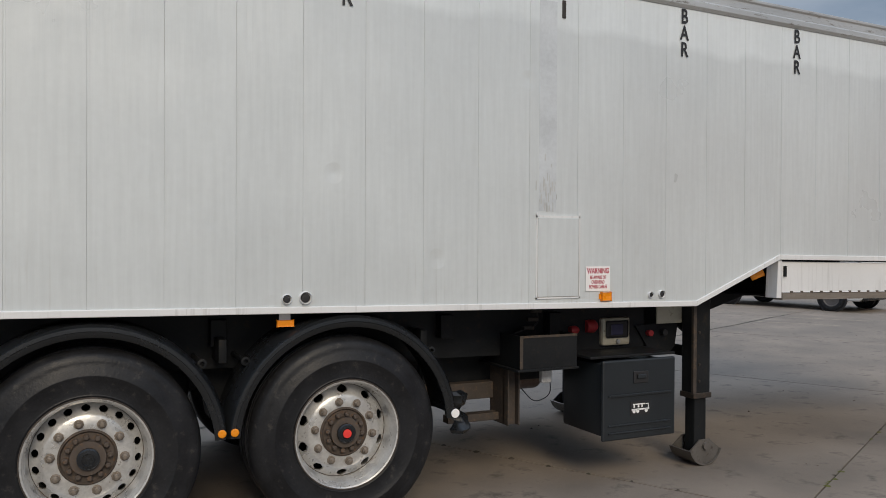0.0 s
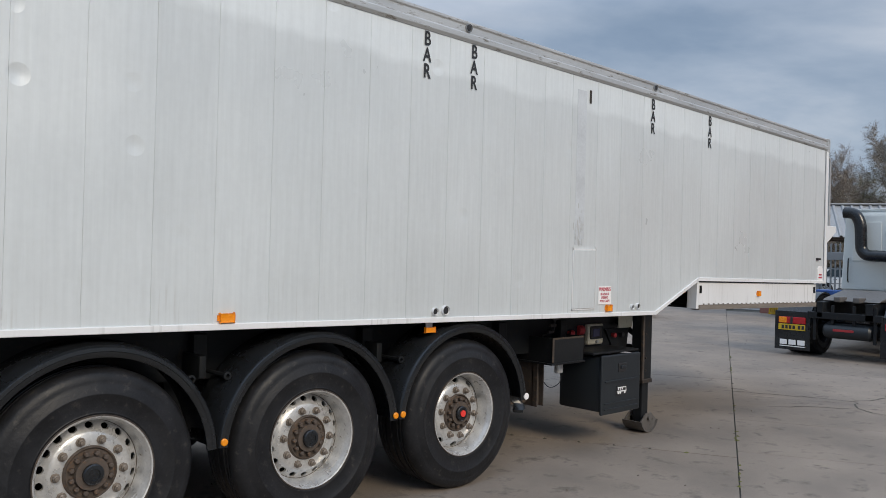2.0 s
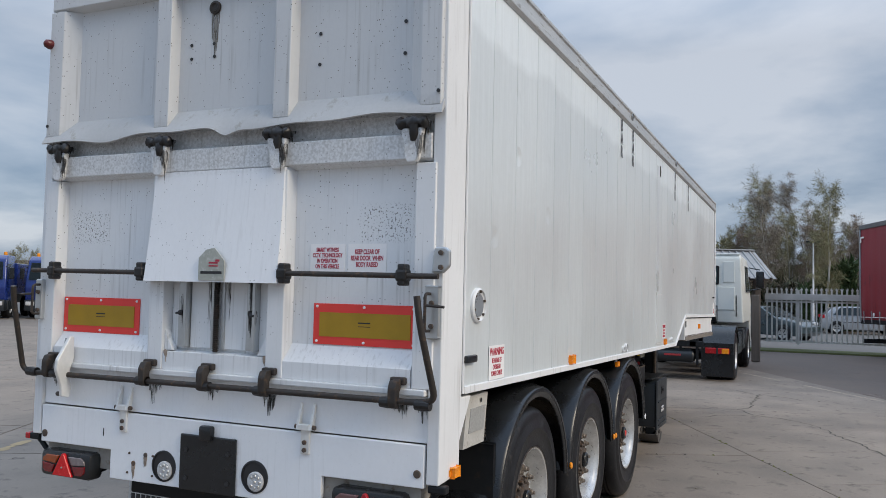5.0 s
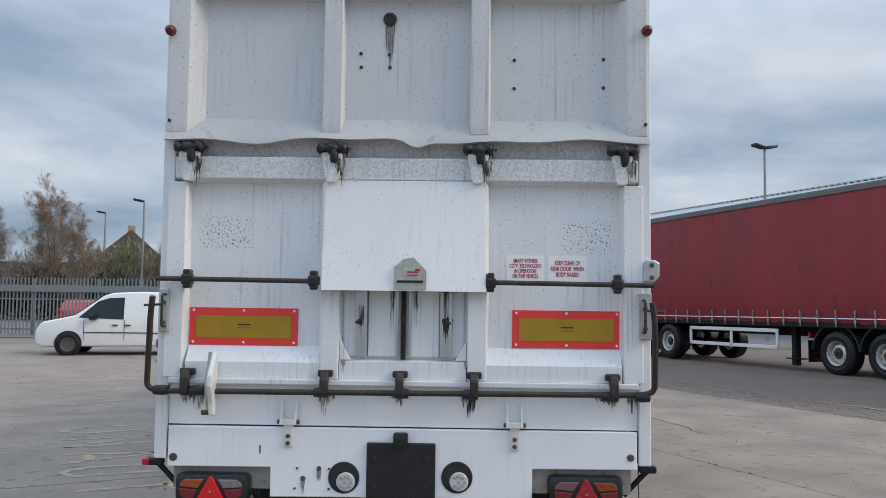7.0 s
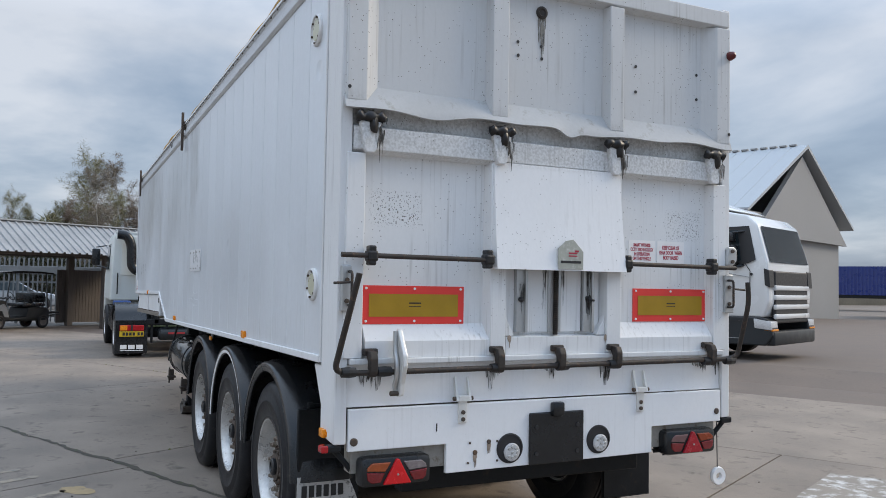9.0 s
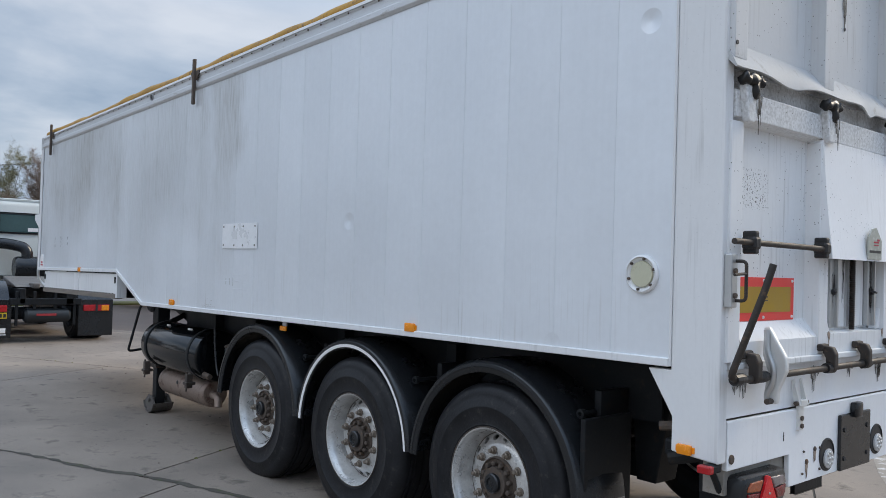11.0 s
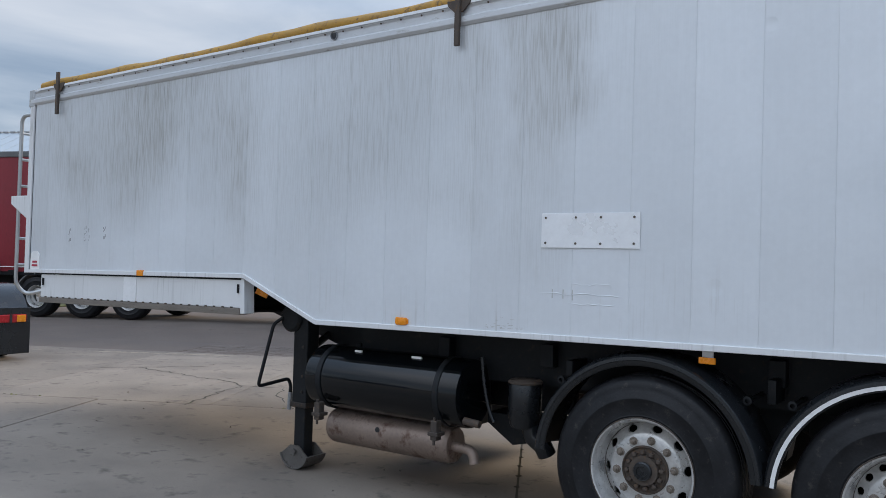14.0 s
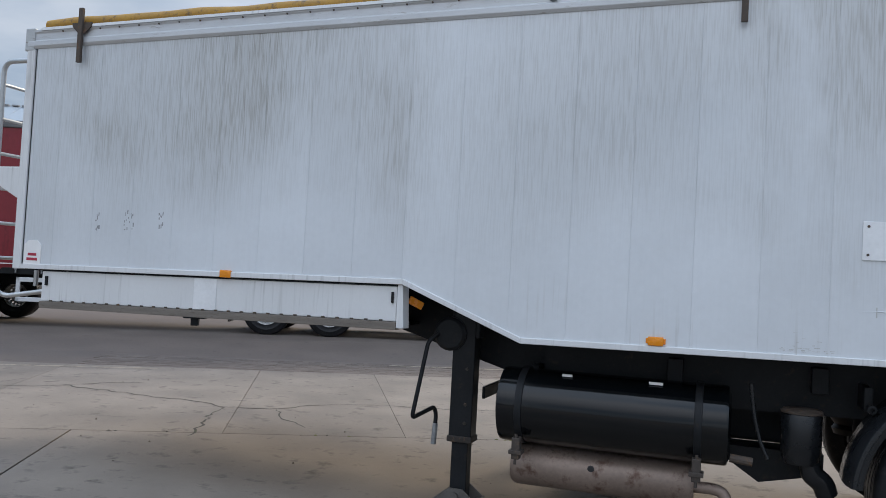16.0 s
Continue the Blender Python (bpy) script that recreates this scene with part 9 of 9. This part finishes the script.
def grow(rng, height, spread, leaders, droop):
    """A bare tree: trunk, then limbs that fork three times into a haze of fine twigs, as two lists of faces."""
    wood, fine = ([], []), ([], [])

    def twig(p, d, ln):
        o = d.orthogonal().normalized() * 0.0062
        o = Matrix.Rotation(rng.uniform(0, 6.28), 3, d) @ o
        n = len(fine[0])
        fine[0].extend((p - o, p + o, p + d * ln + Vector((0, 0, -droop * ln * 0.5))))
        fine[1].append((n, n + 1, n + 2))

    def fork(p, d, ln, r, level):
        """One branch in four bent lengths, with side shoots all along it."""
        for k in range(4):
            bendy = Vector((rng.gauss(0, 0.13), rng.gauss(0, 0.13), rng.gauss(0.10 if level < 2 else 0.02, 0.10) - droop * 0.12 * (level > 1)))
            d = (d + bendy).normalized()
            e = p + d * ln / 4
            rr = r * (1 - 0.2 * k)
            stick(fine[0], fine[1], p, e, rr, rr * 0.8, 3)
            if level < 3:
                for _ in range(2):
                    side = d.orthogonal().normalized()
                    side = Matrix.Rotation(rng.uniform(0, 6.28), 3, d) @ side
                    sd = (d * rng.uniform(0.7, 1.2) + side * rng.uniform(0.5, 0.95) + Vector((0, 0, 0.15))).normalized()
                    fork(p.lerp(e, rng.random()), sd, ln * rng.uniform(0.34, 0.58) * (1 - 0.1 * k), rr * 0.55, level + 1)
            else:
                for _ in range(2):
                    td = (d + Vector((rng.gauss(0, 0.6), rng.gauss(0, 0.6), rng.gauss(0.0, 0.5)))).normalized()
                    twig(p.lerp(e, rng.random()), td, rng.uniform(0.22, 0.55))
            p = e

    for q in range(leaders):
        p = Vector((rng.gauss(0, 0.15) * (q > 0), rng.gauss(0, 0.15) * (q > 0), 0))
        d = Vector((rng.gauss(0, 0.10) * (q > 0), rng.gauss(0, 0.10) * (q > 0), 1)).normalized()
        tall = height * (1 if q == 0 else rng.uniform(0.75, 0.95))
        for i in range(10):
            d = (d + Vector((rng.gauss(0, 0.05), rng.gauss(0, 0.05), 0.03))).normalized()
            e = p + d * tall / 10
            r0 = tall * 0.0105 * (1 - 0.092 * i)
            stick(wood[0], wood[1], p, e, r0, r0 * 0.9, 6)
            if i >= 2:
                for _ in range(2 if leaders > 1 else 3):
                    az = rng.uniform(0, 6.28)
                    up = 0.45 + 0.11 * i
                    ln = tall * spread * (1.0 - 0.075 * abs(i - 4.5)) * rng.uniform(0.65, 1.1)
                    fork(p.lerp(e, rng.random()), Vector((math.cos(az), math.sin(az), up)).normalized(), ln, 0.024 * (1.1 - 0.06 * i), 1)
            p = e
    return wood, fine


def tree_meshes(seed, height, spread, leaders, droop, bark, tw):
    rng = random.Random(seed)
    wood, fine = grow(rng, height, spread, leaders, droop)
    out = []
    for nm, (vs, fs), m_ in (("trunk", wood, bark), ("crown", fine, tw)):
        me = bpy.data.meshes.new(nm)
        me.from_pydata([tuple(v) for v in vs], [], fs)
        me.materials.append(m_)
        out.append(me)
    return out


TREES = [
    tree_meshes(3, 9.0, 0.27, 1, 0.8, M_BIRCH, M_TWIG), tree_meshes(8, 7.4, 0.42, 1, 0.1, M_BARK, M_TWIG),
    tree_meshes(15, 9.6, 0.25, 2, 0.5, M_BIRCH, M_TWIGG), tree_meshes(21, 8.0, 0.34, 2, 0.2, M_BARK, M_TWIGB),
]
rt = random.Random(77)
LAB = ["tall bare birch with a pale trunk in early spring", "spreading bare tree in early spring", "pale-trunked birch pair with a haze of green buds", "bare reddish-brown tree in early spring"]


def tree(k, x, y, s):
    t = thing("tree", LAB[k], "tree", (x, y, -0.05), rt.uniform(0, 360), group="tree line")
    t.scale = (s, s, s * rt.uniform(0.95, 1.08))
    put("trunk", TREES[k][0], t)
    put("crown", TREES[k][1], t)


y = -34.0
while y < 75:
    k = rt.choice((0, 1, 2, 3, 0, 3))
    tree(k, 58 + rt.uniform(-4, 6) - 0.10 * abs(y - 15), y, rt.uniform(0.72, 0.98) * (0.75 if y < -5 else 1.0 if y < 1 else 0.80 if y < 3 else 0.73 if y < 5 else 0.66 if y < 8 else 0.78 if y < 12 else 0.64))
    y += rt.uniform(1.1, 2.3)
y = -14.0
while y < 9:
    tree(rt.choice((0, 2, 2, 3)), rt.uniform(50, 56), y, rt.uniform(0.8, 1.06) * (0.74 if y < -4.8 else 0.95 if y < 1 else 0.76 if y < 3 else 0.70 if y < 5 else 0.62))
    y += rt.uniform(0.7, 1.4)
for x, y, k, s in ((46, 12.5, 1, 0.95), (44.5, 15.5, 3, 0.75), (48, 24, 3, 0.85), (47, -3.2, 2, 0.85), (49, 31, 1, 0.8), (53, 15, 3, 0.9), (52, 18, 0, 0.8), (54, 20.5, 3, 0.95), (51, 27.5, 3, 1.0), (53, 29, 0, 0.85), (52, 33, 3, 0.9), (54, 36, 2, 0.75), (50, 10.6, 0, 0.97), (50.6, 12.6, 2, 0.74), (50.8, 9.7, 0, 0.86), (51.5, 11.4, 1, 1.0), (53, 8.6, 3, 0.7), (51, 14.2, 3, 0.8), (52, 16.4, 1, 0.75)):
    tree(k, x, y, s)


def scrub(name, label, x0, x1, y0, y1, n, hmax, material, seed, w=0.03):
    """Dense undergrowth: thousands of leaning twigs, or small leaves, of uneven height."""
    rng = random.Random(seed)
    vs, fs = [], []
    for _ in range(n):
        x, y = rng.uniform(x0, x1), rng.uniform(y0, y1)
        top = hmax * (0.45 + 0.55 * (0.5 + 0.5 * math.sin(y * 0.9 + seed) * math.sin(y * 0.37)))
        z = rng.uniform(0, 1) ** 0.8 * top
        l = rng.uniform(0.3, 0.9)
        d = Vector((rng.gauss(0, 0.5), rng.gauss(0, 0.5), rng.uniform(0.2, 1))).normalized() * l
        o = Vector((rng.gauss(0, 1), rng.gauss(0, 1), rng.gauss(0, 0.3))).normalized() * w
        i = len(vs)
        p = Vector((x, y, z))
        vs += [tuple(p - o), tuple(p + o), tuple(p + d)]
        fs.append((i, i + 1, i + 2))
    me = bpy.data.meshes.new(name)
    me.from_pydata(vs, [], fs)
    me.materials.append(material)
    return tagged(new(name, me), label, "scrub", kind="stuff")


scrub("undergrowth", "dense brown leafless undergrowth below the tree line", 50, 56, -40, 78, 60000, 4.6, M_TWIG, 2, 0.022)
scrub("undergrowth", "dark evergreen ivy and bramble below the trees", 49.5, 53, -36, 60, 26000, 3.6, M_LEAFD, 5, 0.09)
scrub("undergrowth", "dense green-brown thicket of budding twigs behind the fence", 52, 54.5, 2.5, 27, 22000, 5.9, M_TWIGG, 12, 0.035)
scrub("bush", "green ivy bush beyond the gate", 47.4, 49.4, -4.7, -2.0, 3600, 3.9, M_LEAF, 9, 0.12)
bank = new("backdrop", mesh_of("backdrop", box(B(), 68, 72, -160, 200, 0, 4.6), M_BANK))
tagged(bank, "far brown wooded bank behind the trees", "backdrop", kind="structure")
